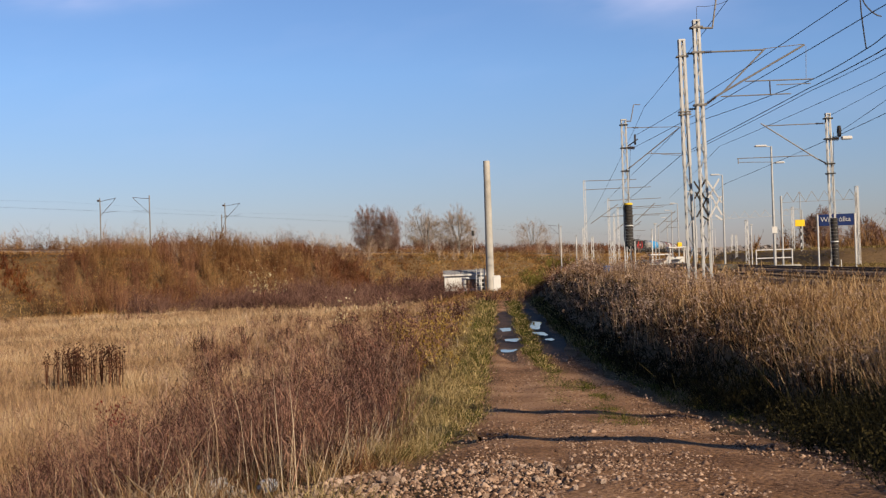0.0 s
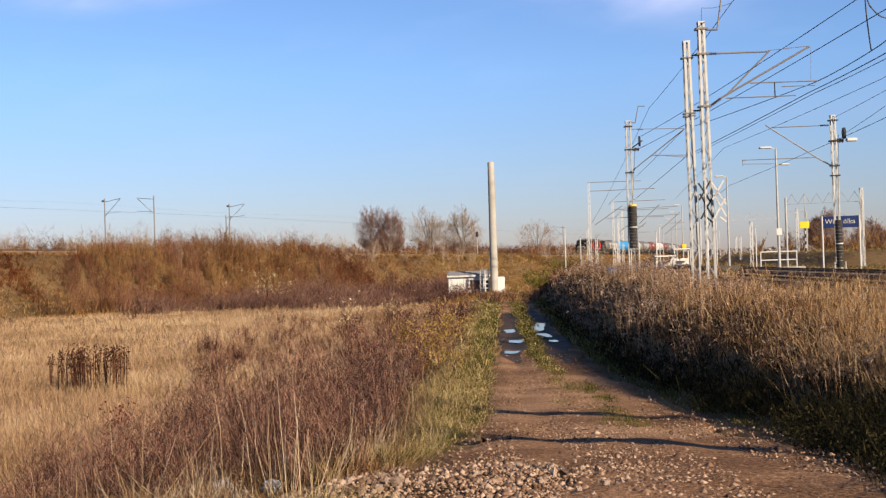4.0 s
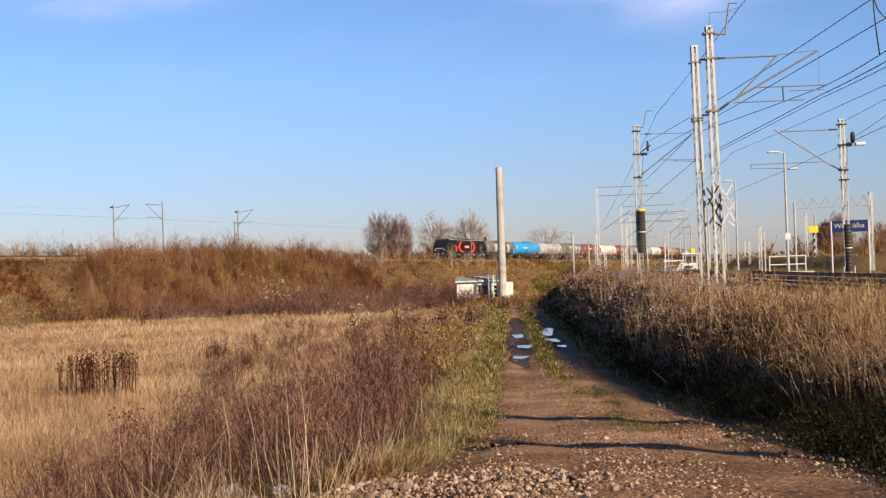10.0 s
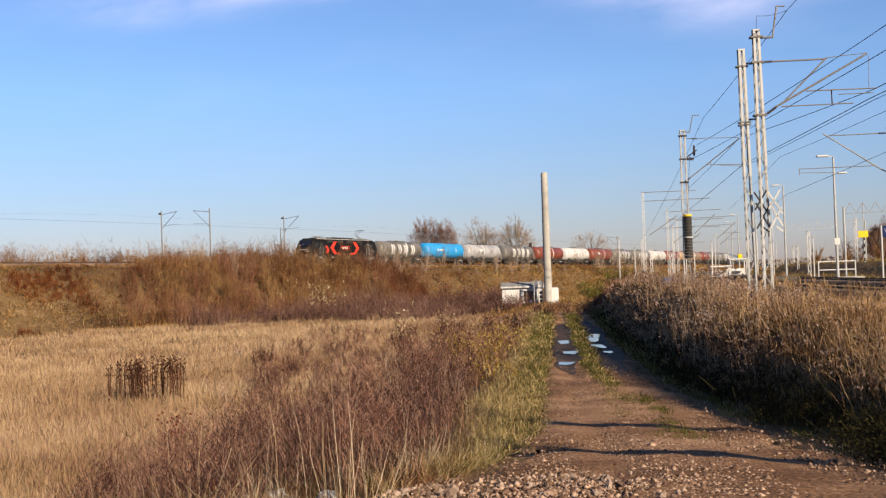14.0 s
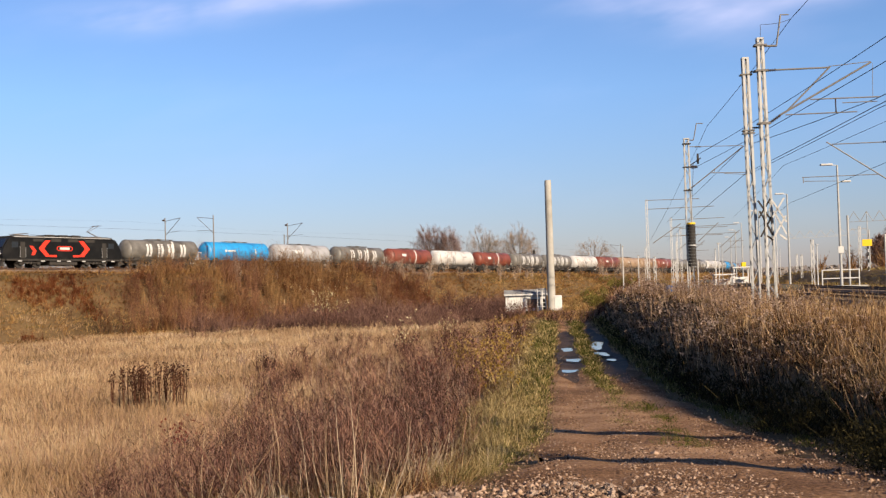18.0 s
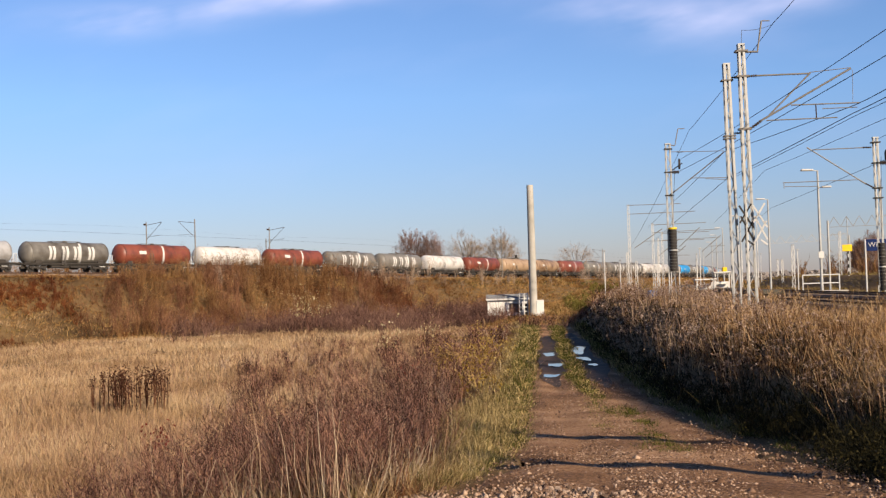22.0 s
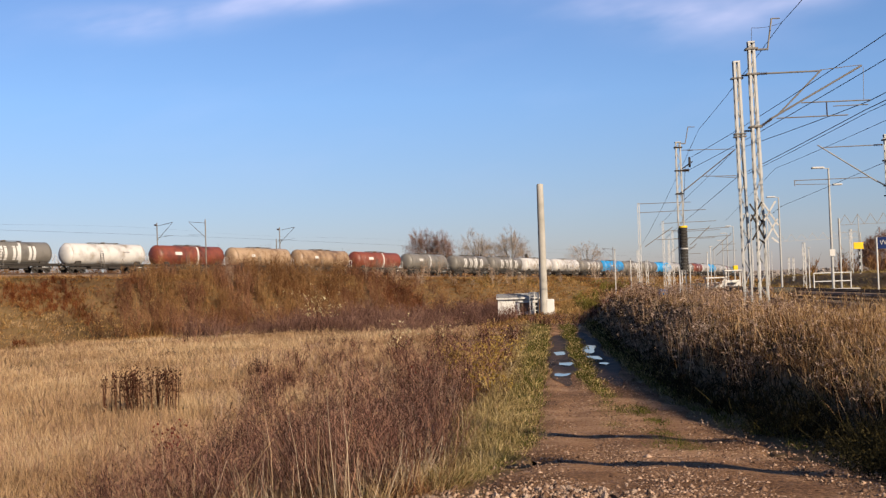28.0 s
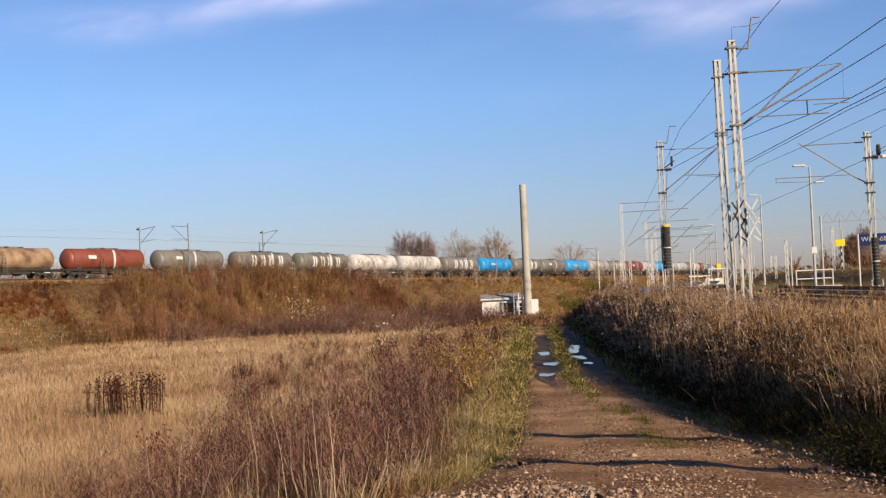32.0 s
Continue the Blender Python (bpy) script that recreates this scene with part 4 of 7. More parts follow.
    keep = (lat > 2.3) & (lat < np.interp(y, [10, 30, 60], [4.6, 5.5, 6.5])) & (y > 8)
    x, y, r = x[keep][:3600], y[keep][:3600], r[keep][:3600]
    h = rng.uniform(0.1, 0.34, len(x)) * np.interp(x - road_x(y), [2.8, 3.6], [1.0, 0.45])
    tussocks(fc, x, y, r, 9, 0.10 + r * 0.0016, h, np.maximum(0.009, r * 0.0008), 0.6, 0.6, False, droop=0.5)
    fc.done("bank_undergrowth", M["under"], "dull green undergrowth at the foot of the bank, painted near-black for shade", "weeds")
    ys = Ribbons()
    x, y, r = fan(26000, 28, 320, 5, 26)
    lat = x - road_x(y)
    d, s = line_near(x, y)
    keep = (lat > 8) & (d > 8) & (patchy(x, y, 6, 2) > 0.2)
    for off in (13.6, 18.2):
        keep &= np.abs(x - yard_x(off, y)) > 2.1
    keep &= ~((x - yard_x(0, y) > 15.0) & (x - yard_x(0, y) < 24.5) & (y > 70))
    x, y, r = x[keep][:4200], y[keep][:4200], r[keep][:4200]
    h = rng.uniform(0.08, 0.32, len(x))
    tussocks(ys, x, y, r, 11, 0.15 + r * 0.0025, h, np.maximum(0.007, r * 0.00045), 0.5, droop=0.4)
    ys.done("yard_grass", M["yard"], "short dry grass between the station tracks", "grass")


def plant_details():
    """Marked single plants of the left side."""
    # clump of dark dock stalks in the field
    t = thing("dock_clump", "clump of tall dark-brown dead dock stalks in the meadow", "plant", Matrix.Translation((-14.6, 50.0, -3.1)))
    a, b = Ribbons(), Ribbons()
    n = 74
    x = np.concatenate([rng.normal(-0.7, 0.5, 50), rng.normal(0.8, 0.3, 24)])
    y = rng.normal(0, 0.4, n)
    h = rng.uniform(1.35, 1.95, n)
    base = np.stack([x, y, np.zeros(n)], -1)
    v = up_vec(n, h, 0.06)
    a.blades(base, v, np.full(n, 0.045), 0.05)
    for k in range(38):
        f = rng.uniform(0.0, 1.0, n) ** 0.4
        b.flakes(base + v * f[:, None] + rng.normal(0, 0.05, (n, 3)), np.full(n, 0.05))
    for nm, rb, mt in (("stalk", a, M["dock"]), ("seed_head", b, M["dock"])):
        ob = new(nm, np_mesh(nm, np.concatenate(rb.v), np.concatenate(rb.t), mt))
        ob.parent = t
        tagged(ob, kind="stuff")
    # small shrubs that still hold leaves
    def leafy(x, y, h, spread, leaves, size, leafmat, label, low=0.2):
        z = float(ground_z(np.array([x]), np.array([y]))[0])
        t = thing("leafy_shrub", label, "shrub", Matrix.Translation((x, y, z)))
        a, b = Ribbons(), Ribbons()
        ends = bushes(a, np.zeros((4, 3)) + rng.normal(0, spread * 0.25, (4, 3)) * [1, 1, 0], np.full(4, h), np.full(4, spread), 5, 12, np.full(4, max(0.012, y * 0.0004)))
        k = rng.integers(0, len(ends), leaves)
        c = ends[k] + rng.normal(0, 0.10, (leaves, 3))
        c = c[c[:, 2] > h * low]
        b.flakes(c, np.full(len(c), size), 0.7)
        for nm, rb, mt in (("branch_work", a, M["twig"]), ("foliage", b, leafmat)):
            ob = new(nm, np_mesh(nm, np.concatenate(rb.v), np.concatenate(rb.t), mt))
            ob.parent = t
    leafy(-0.6, 42, 1.7, 1.2, 864, 0.036, M["leaf"], "small shrub with remaining yellow leaves beside the track")
    leafy(-1.6, 46, 1.5, 1.1, 684, 0.036, M["leaf"], "small shrub with remaining yellow leaves beside the track")
    leafy(0.1, 51, 1.7, 1.0, 320, 0.055, M["leaf"], "yellow-leaved shrub on the verge of the track", 0.1)
    leafy(-0.2, 36, 1.1, 0.9, 260, 0.045, M["leaf"], "low yellow-leaved shrub on the verge", 0.1)
    leafy(-6.0, 72, 2.6, 1.0, 130, 0.075, M["pale_leaf"], "slender shrub with a few pale yellow leaves", 0.5)
    leafy(-3.9, 80, 2.6, 1.0, 100, 0.07, M["pale_leaf"], "slender shrub with a few pale leaves", 0.5)
    leafy(-20.5, 141, 4.8, 2.4, 380, 0.09, M["pale_leaf"], "pale-leaved sapling in the scrub below the line", 0.4)
    leafy(-2.9, 44, 1.2, 0.6, 60, 0.05, M["red_leaf"], "small red-leaved sapling in the brush", 0.4)
    leafy(-9.3, 33.5, 1.15, 0.6, 110, 0.05, M["red_leaf"], "low red-leaved sprig in the brush", 0.5)
    leafy(-4.6, 17.5, 0.7, 0.4, 50, 0.025, M["red_leaf"], "low red-leaved sprig in the brush", 0.4)
    leafy(9.6, 125, 1.9, 2.4, 3600, 0.07, M["olive"], "rounded olive-green shrub below the embankment", 0.05)
    leafy(11.6, 128, 1.7, 2.0, 2600, 0.07, M["olive"], "rounded olive-green shrub below the embankment", 0.05)
    leafy(-30, 118, 2.2, 2.2, 60, 0.05, M["brush_leaf"], "round bare brown shrub at the field edge", 0.3)


def plant_tree(name, label, x, y, height, crown_w, stems, twig_mat, dens=1.0):
    """A bare tree: stems that part near the root, limbs that arch out to a lumpy rounded crown, and fine twigs."""
    z = float(ground_z(np.array([x]), np.array([y]))[0])
    t = thing(name, label, "tree", Matrix.Translation((x, y, z)))
    rb = Ribbons()
    lobes = [(random.uniform(0, 6.28), random.uniform(-0.4, 0.9), random.uniform(0.2, 0.45)) for _ in range(7)]

    def edge(a, e):
        """The crown's outline in a direction: lumps and dents on an egg."""
        k = 0.88
        for la, le, amount in lobes:
            k += amount * math.exp(-((math.sin((a - la) / 2) * 2) ** 2 + (math.sin(e) - le) ** 2) * 2.2) - 0.03
        return min(k, 1.0)

    heads = []
    for k in range(stems):
        g = Geo()
        a = 2 * math.pi * k / stems + random.uniform(-0.4, 0.4)
        out = random.uniform(0.06, 0.2) * crown_w
        p = Vector((math.cos(a) * 0.2, math.sin(a) * 0.2, -0.4))
        r = height * 0.009 + 0.03
        for j in range(6):
            q = Vector((math.cos(a) * out * ((j + 1) / 6) ** 1.3, math.sin(a) * out * ((j + 1) / 6) ** 1.3, height * 0.66 * (j + 1) / 6)) + Vector((random.gauss(0, 0.12), random.gauss(0, 0.12), 0))
            g.tube(p, q, r, r * 0.8, n=6, caps=False)
            heads.append((q, r))
            p, r = q, r * 0.8
        part("trunk", g, M["bark"], t)
    base, vec, width, tips = [], [], [], []
    for _ in range(int(520 * max(0.5, dens * 2))):
        a, e = random.uniform(0, 2 * math.pi), math.asin(random.uniform(-0.75, 1.0))
        k = edge(a, e) * random.uniform(0.35, 1.0) ** 0.45
        wide = math.cos(e) ** 0.95 * crown_w / 2 * k
        tip = Vector((math.cos(a) * wide, math.sin(a) * wide, height * (0.38 + math.sin(e) * (0.54 if e > 0 else 0.34) * k)))
        root, r = min(heads, key=lambda h: (h[0] - tip).length + (6.0 if h[0].z > tip.z - 0.12 * height else 0.0) + random.uniform(0, 1.5))
        base.append(root)
        vec.append(tip - root)
        width.append(min(0.05, r * 0.5))
        tips.append(tip)
    rb.blades(np.array(base), np.array(vec), np.array(width), 0.18)
    n = int(85 * dens) + 4
    f = rng.uniform(0.45, 1.0, (len(tips), n, 1))
    pts = (np.array(base)[:, None] + np.array(vec)[:, None] * f).reshape(-1, 3)
    dirs = np.array(vec) / np.linalg.norm(vec, axis=1, keepdims=True)
    v = rng.normal(0, 0.8, pts.shape) + np.repeat(dirs, n, 0) * 0.45 + np.array([0, 0, 0.1])
    v *= (height * rng.uniform(0.035, 0.075, len(pts)) / np.linalg.norm(v, axis=1))[:, None]
    rb.blades(pts, v, np.full(len(pts), 0.012 + y * 0.00005), 0.35)
    ob = new("crown", np_mesh("crown", np.concatenate(rb.v), np.concatenate(rb.t), twig_mat))
    ob.parent = t


def far_woods():
    rb = Ribbons()
    n = 26000
    a = np.radians(rng.uniform(-40, 40, n))
    r = rng.uniform(820, 1150, n)
    x, y = np.sin(a) * r, np.cos(a) * r
    top = 4.6 + 1.4 * patchy(x, y, 180) + 0.8 * patchy(x, y, 60, 2)
    z = -1 + (top + 1) * rng.uniform(0, 1, n) ** 0.7
    rb.flakes(np.stack([x, y, z], -1), rng.uniform(0.8, 2.1, n), 0.8)
    rb.done("far_woods", M["far_wood"], "distant mixed autumn woods along the horizon", "woods")


plant_field()
plant_scrub()
plant_roadside()
plant_strips()
plant_bank()
plant_details()
random.seed(3)
plant_tree("tree", "bare reddish-brown multi-stemmed tree beyond the railway", -17.6, 292, 15.2, 11.0, 5, M["tree_red"], 0.5)
plant_tree("tree", "bare reddish-brown spreading tree beyond the railway", -12.9, 290, 14.4, 10.0, 5, M["tree_red"], 0.5)
plant_tree("tree", "bare grey broad tree beyond the railway embankment", -4.3, 300, 15.0, 14.0, 5, M["tree_grey"], 0.4)
plant_tree("tree", "bare grey spreading tree beyond the railway embankment", 4.0, 302, 14.9, 14.2, 5, M["tree_grey"], 0.4)
plant_tree("tree", "distant bare grey tree with a fan-shaped crown", 31, 420, 15.4, 18, 5, M["tree_grey"], 0.3)
for tx, ty, th, tw in ((-93, 262, 7.6, 4.2), (-85, 268, 8.4, 3.6), (-80, 262, 8.6, 5.2), (-69, 258, 7.2, 4.5)):
    plant_tree("tree", "small pale leafless birch beyond the railway line", tx, ty, th, tw, 3, M["tree_grey"], 0.25)
for tx, ty, th in ((46, 150, 6.5), (53, 152, 6.0), (61, 158, 6.0)):
    plant_tree("tree", "low brown tree behind the station platform", tx, ty, th, 7, 5, M["tree_red"], 0.6)
far_woods()


# ---------------------------------------------------------------- the train
TRAIN_V, TRAIN_S = 14.292, 6.6   # metres a second; place of the front at 17 s


def bogie(g, x):
    for y in (-1.0, 1.0):
        g.bar((x - 1.3, y, 0.62), (x + 1.3, y, 0.62), 0.14, 0.26)
        for k in (-0.9, 0.9):
            g.box(x + k, y * 1.03, 0.5, 0.34, 0.2, 0.34, 0.04)
        g.box(x, y * 1.02, 0.52, 0.5, 0.22, 0.4, 0.03)
    g.box(x, 0, 0.72, 0.4, 2.0, 0.22)


def wheelset(x, r, gauge=0.75):
    """An axle with its two wheels, turned in one piece."""
    a, b = gauge - 0.07, gauge + 0.07
    return Geo().lathe([(-0.95, 0.07), (-b, 0.08), (-b, r * 0.8), (-b + 0.01, r), (-a - 0.02, r), (-a, r + 0.03), (-a + 0.03, r * 0.8), (-a + 0.04, 0.09), (a - 0.04, 0.09), (a - 0.03, r * 0.8),
                        (a, r + 0.03), (a + 0.02, r), (b - 0.01, r), (b, r * 0.8), (b, 0.08), (0.95, 0.07)], "y", 18, (x, 0, r))


def tank_wagon(name, label, paint, marks, mark_mat, ring=None):
    """A four-axle tank wagon, 14.9 m long. Forward is +x, the rail top z = 0."""
    w = thing(name, label, "tank wagon", group="tank wagons of the train")
    r, half, zc = 1.43, 6.5, 2.46
    prof = [(-half, 0.02), (-half + 0.03, 0.55), (-half + 0.12, 0.95), (-half + 0.28, 1.20), (-half + 0.5, 1.36), (-half + 0.78, r), (-0.05, r + 0.01),
            (0.05, r + 0.01), (half - 0.78, r), (half - 0.5, 1.36), (half - 0.28, 1.20), (half - 0.12, 0.95), (half - 0.03, 0.55), (half, 0.02)]
    part("tank", Geo().lathe(prof, "x", 40, (0, 0, zc)), paint, w, smooth=True)
    for x in (-5.9, -3.0, 3.0, 5.9):
        part("weld_band", Geo().lathe([(x - 0.04, r + 0.008), (x + 0.04, r + 0.008)], "x", 40, (0, 0, zc)), paint, w)
    g = Geo()
    for y in (-0.95, 0.95):
        g.bar((-7.0, y, 1.06), (7.0, y, 1.06), 0.16, 0.3)
    for x in (-6.9, -4.9, -2.4, 0, 2.4, 4.9, 6.9):
        g.box(x, 0, 1.06, 0.22, 1.9, 0.24)
    for x in (-4.9, 4.9):
        g.box(x, 0, 1.32, 0.9, 2.3, 0.5, 0.05)
    part("underframe", g, M["black_iron"], w)
    for x in (-4.9, 4.9):
        g = Geo()
        bogie(g, x)
        b = part("bogie", g, M["black_iron"], w)
        for k in (-0.9, 0.9):
            part("wheelset", wheelset(x + k, 0.46), M["black_iron"], b)
    for x in (-7.05, 7.05):
        for y in (-0.88, 0.88):
            s = 1 if x > 0 else -1
            g = Geo().tube((x, y, 1.06), (x + s * 0.35, y, 1.06), 0.1).lathe([(x + s * 0.35, 0.22), (x + s * 0.41, 0.2)], "x", 16, (0, y, 1.06))
            part("buffer", g, M["black_iron"], w)
    g = Geo()
    for y in (-0.32, 0.32):
        g.bar((-2.4, y, zc + r + 0.1), (2.4, y, zc + r + 0.1), 0.26, 0.04)
    for x in (-2.2, 0, 2.2):
        g.bar((x, -0.4, zc + r + 0.05), (x, 0.4, zc + r + 0.05), 0.06, 0.06)
    part("walkway", g, M["old_steel"], w)
    part("manhole", Geo().lathe([(zc + r - 0.1, 0.32), (zc + r + 0.14, 0.32), (zc + r + 0.2, 0.2)], "z", 18, (0.0, 0, 0)), M["old_steel"], w)
    for side in (-1, 1):
        g = Geo()
        for x in (-0.25, 0.25):
            g.bar((x + 1.4, side * 1.66, 0.8), (x + 1.4, side * 1.5, zc), 0.05)
            g.bar((x + 1.4, side * 1.5, zc), (x + 1.4, side * 0.5, zc + r + 0.05), 0.05)
        for k in range(8):
            z = 0.9 + k * 0.28
            g.bar((1.15, side * (1.66 - 0.08 * k / 4), z), (1.65, side * (1.66 - 0.08 * k / 4), z), 0.035)
        part("ladder", g, M["old_steel"], w)
        if ring:
            n, a0, a1 = 14, radians(-62), radians(62)
            g = Geo()
            for k in range(n):
                t0, t1 = a0 + (a1 - a0) * k / n, a0 + (a1 - a0) * (k + 1) / n
                q = []
                for t in (t0, t1):
                    bow = ring[1] * math.cos(t) ** 2 * 0.45
                    for dx in (-0.17, 0.17):
                        q.append((side * -1 * (ring[0] + bow + dx), side * (r + 0.024) * math.cos(t), zc + (r + 0.024) * math.sin(t)))
                g.add(q, [(0, 1, 3, 2)])
            part("ring_mark", g, M["white_paint"], w, "curved white band")
        for x0, x1, z0, z1 in marks:
            g, k = Geo(), 5
            q = []
            for i in range(k + 1):
                t = math.asin(max(-1, min(1, (z0 + (z1 - z0) * i / k) / (r + 0.02))))
                for x in (x0, x1):
                    q.append((-side * x, side * (r + 0.02) * math.cos(t), zc + (r + 0.02) * math.sin(t)))
            g.add(q, [(2 * i, 2 * i + 1, 2 * i + 3, 2 * i + 2) for i in range(k)])
            part("side_mark", g, mark_mat, w)
    g = Geo().box(-5.2, 0, 0.75, 0.9, 2.2, 0.08)
    for y in (-1.1, 1.1):
        g.bar((-6.9, y, 1.2), (-6.9, y, 2.3), 0.05).bar((-6.4, y, 1.2), (-6.4, y, 2.3), 0.05).bar((-6.9, y, 2.3), (-6.4, y, 2.3), 0.05)
    part("end_rail", g, M["white_paint"], w)
    g = Geo().box(0, 0, 0.95, 0.8, 0.8, 0.5, 0.08).tube((0, -1.2, 0.75), (0, 1.2, 0.75), 0.1)
    part("valve_gear", g, M["black_iron"], w)
    part("brake_gear", Geo().box(0, 0, 0.72, 5.6, 1.9, 0.26, 0.03), M["black_iron"], w)
    part("air_tank", Geo().tube((-2.6, -0.7, 0.62), (-1.4, -0.7, 0.62), 0.2, n=14), M["black_iron"], w)
    part("side_sill", Geo().bar((-7.0, -1.12, 1.12), (7.0, -1.12, 1.12), 0.05, 0.12).bar((-7.0, 1.12, 1.12), (7.0, 1.12, 1.12), 0.05, 0.12), M["black_iron"], w)
    return w


def tank_paint(name, a, b, dirt=(0.10, 0.085, 0.065)):
    return material(name, [dirt, a, b, b], scale=0.5, detail=0.35, wide=0.8, rough=0.5, stretch=(1, 1, 0.35), spec=0.4, per_object=0.25)


M["tank_grey"] = tank_paint("grey_tank", (0.112, 0.102, 0.09), (0.155, 0.142, 0.125), (0.068, 0.057, 0.045))
M["tank_light"] = tank_paint("light_grey_tank", (0.25, 0.241, 0.238), (0.34, 0.332, 0.332), (0.166, 0.137, 0.108))
M["tank_blue"] = tank_paint("bright_blue_tank", (0.0166, 0.191, 0.448), (0.0208, 0.249, 0.531), (0.0249, 0.124, 0.249))
M["tank_red"] = tank_paint("rust_red_tank", (0.125, 0.033, 0.021), (0.183, 0.048, 0.028), (0.066, 0.032, 0.023))
M["tank_white"] = tank_paint("off_white_tank", (0.385, 0.362, 0.34), (0.518, 0.495, 0.472), (0.232, 0.183, 0.133))
M["tank_beige"] = tank_paint("stained_beige_tank", (0.235, 0.15, 0.088), (0.325, 0.222, 0.138), (0.115, 0.066, 0.04))

LETTERS = [(x + d - 0.19, x + d + 0.19, -0.85, 0.85) for x in (-2.95, -0.92, 0.9, 3.2) for d in (-0.3, 0.3)]
SMALL = [(-2.6, -1.2, 0.0, 0.5)]


def train_pose(s, length, base):
    """Pose of a vehicle whose middle is at s on the line."""
    a, b = line_at(s - base / 2), line_at(s + base / 2)
    d = (b - a).normalized()
    side = Vector((0, 0, 1)).cross(d).normalized()
    up = d.cross(side)
    m = Matrix((d, side, up)).transposed().to_4x4()
    m.translation = (a + b) / 2
    return m


def locomotive():
    """A four-axle electric locomotive, 19 m long, in black with red bracket marks."""
    w = thing("locomotive", "black electric freight locomotive with red bracket marks", "locomotive")
    side = [(-8.95, 1.12), (8.95, 1.12), (9.08, 1.75), (8.86, 2.45), (8.15, 3.55), (7.75, 3.74), (-7.75, 3.74), (-8.15, 3.55), (-8.86, 2.45), (-9.08, 1.75)]
    part("body", Geo().prism(side, -1.47, 1.47), M["loco_black"], w)
    roof = [(-1.47, 3.73), (1.47, 3.73), (1.2, 3.95), (-1.2, 3.95)]
    part("roof", Geo().prism(roof, -7.6, 7.6, "x"), M["loco_roof"], w, "dull dark grey roof")
    for s in (-1, 1):
        pts = [(s * 8.84, 2.52), (s * 8.22, 3.50), (s * 8.26, 3.53), (s * 8.89, 2.55)]
        part("windscreen", Geo().prism(pts, -1.2, 1.2), M["glass_dark"], w, "dark windscreen")
        for y in (-1.0, 1.0):
            part("headlamp", Geo().box(s * 9.06, y, 1.75, 0.08, 0.3, 0.16, 0.02), M["white_paint"], w)
        part("front_stripe", Geo().box(s * 8.98, 0, 2.08, 0.05, 1.9, 0.14, m=Matrix.Rotation(s * 0.3, 4, "Y").to_3x3()), M["white_paint"], w)
        for y in (-0.88, 0.88):
            g = Geo().tube((s * 9.0, y, 1.06), (s * 9.4, y, 1.06), 0.12).lathe([(s * 9.4, 0.25), (s * 9.47, 0.22)], "x", 16, (0, y, 1.06))
            part("buffer", g, M["old_steel"], w)
        part("snow_plough", Geo().prism([(s * 8.7, 0.25), (s * 9.1, 0.25), (s * 8.95, 0.85), (s * 8.7, 0.85)], -1.2, 1.2), M["black_iron"], w)
        part("valance", Geo().box(s * 8.8, 0, 1.0, 0.4, 2.8, 0.3, 0.04), M["loco_roof"], w)
    for s in (-1, 1):
        y = s * 1.474
        for d, x0, tall in ((1, 2.9, 1.0), (-1, -2.9, 1.0)):
            z = 2.42 - 0.35 * (1 - tall)
            pts = [(x0 * s, z + 1.02 * tall), ((x0 + 1.0 * d) * s, z), (x0 * s, z - 1.02 * tall), ((x0 - 0.75 * d) * s, z - 1.02 * tall),
                   ((x0 + 0.2 * d) * s, z), ((x0 - 0.75 * d) * s, z + 1.02 * tall)]
            part("bracket_mark", Geo().prism(pts, y, y + s * 0.012), M["loco_red"], w, "red bracket mark")
        hook = [(4.75 * s, 2.72), (5.25 * s, 2.72), (4.72 * s, 2.1), (5.0 * s, 1.58), (4.5 * s, 1.58), (4.2 * s, 2.1)]
        part("bracket_mark", Geo().prism(hook, y, y + s * 0.012), M["loco_red"], w, "small red hook mark")
        for z in (2.18, 2.72):
            part("mark_outline", Geo().box(0, y + s * 0.006, z, 1.9, 0.012, 0.09), M["loco_red"], w, "thin red outline")
        for u in (-1, 1):
            part("mark_outline", Geo().prism([(u * 0.92, 2.14), (u * 1.22, 2.32), (u * 1.22, 2.58), (u * 0.92, 2.76), (u * 0.92, 2.66), (u * 1.1, 2.54), (u * 1.1, 2.36), (u * 0.92, 2.24)], y, y + s * 0.012), M["loco_red"], w, "thin red outline")
        for d in (-1, 1):
            part("bracket_foot", Geo().box(s * d * 1.75, y + s * 0.006, 1.5, 1.0, 0.012, 0.26), M["loco_red"], w, "red foot of the bracket mark")
        part("name_bar", Geo().box(0, y + s * 0.006, 2.45, 1.5, 0.014, 0.3), M["white_paint"], w, "white lettering bar")
        part("side_skirt", Geo().box(0, s * 1.44, 1.0, 17.0, 0.08, 0.22), M["loco_roof"], w, "dark skirting strip")
        for x in (-7.6, -6.1, -2.9, -0.6, 0.9, 3.3, 6.6):
            part("step_box", Geo().box(x, s * 1.45, 0.86, 0.55, 0.1, 0.16, 0.02), M["loco_grey"], w, "pale step box")
        for x in (-7.3, 7.3):
            part("cab_window", Geo().prism([(x - 0.45, 2.5), (x + 0.45, 2.5), (x + 0.45, 3.2), (x - 0.45, 3.2)], y, y + s * 0.01), M["glass_dark"], w)
            part("cab_door", Geo().box(x - math.copysign(1.1, x), y + s * 0.004, 2.2, 0.66, 0.012, 2.0), M["loco_roof"], w)
            g = Geo()
            for k in (-0.4, 0.4):
                g.tube((x - math.copysign(1.1, x) + k, y + s * 0.05, 1.3), (x - math.copysign(1.1, x) + k, y + s * 0.05, 2.6), 0.02, n=6)
            part("handrail", g, M["galv"], w)
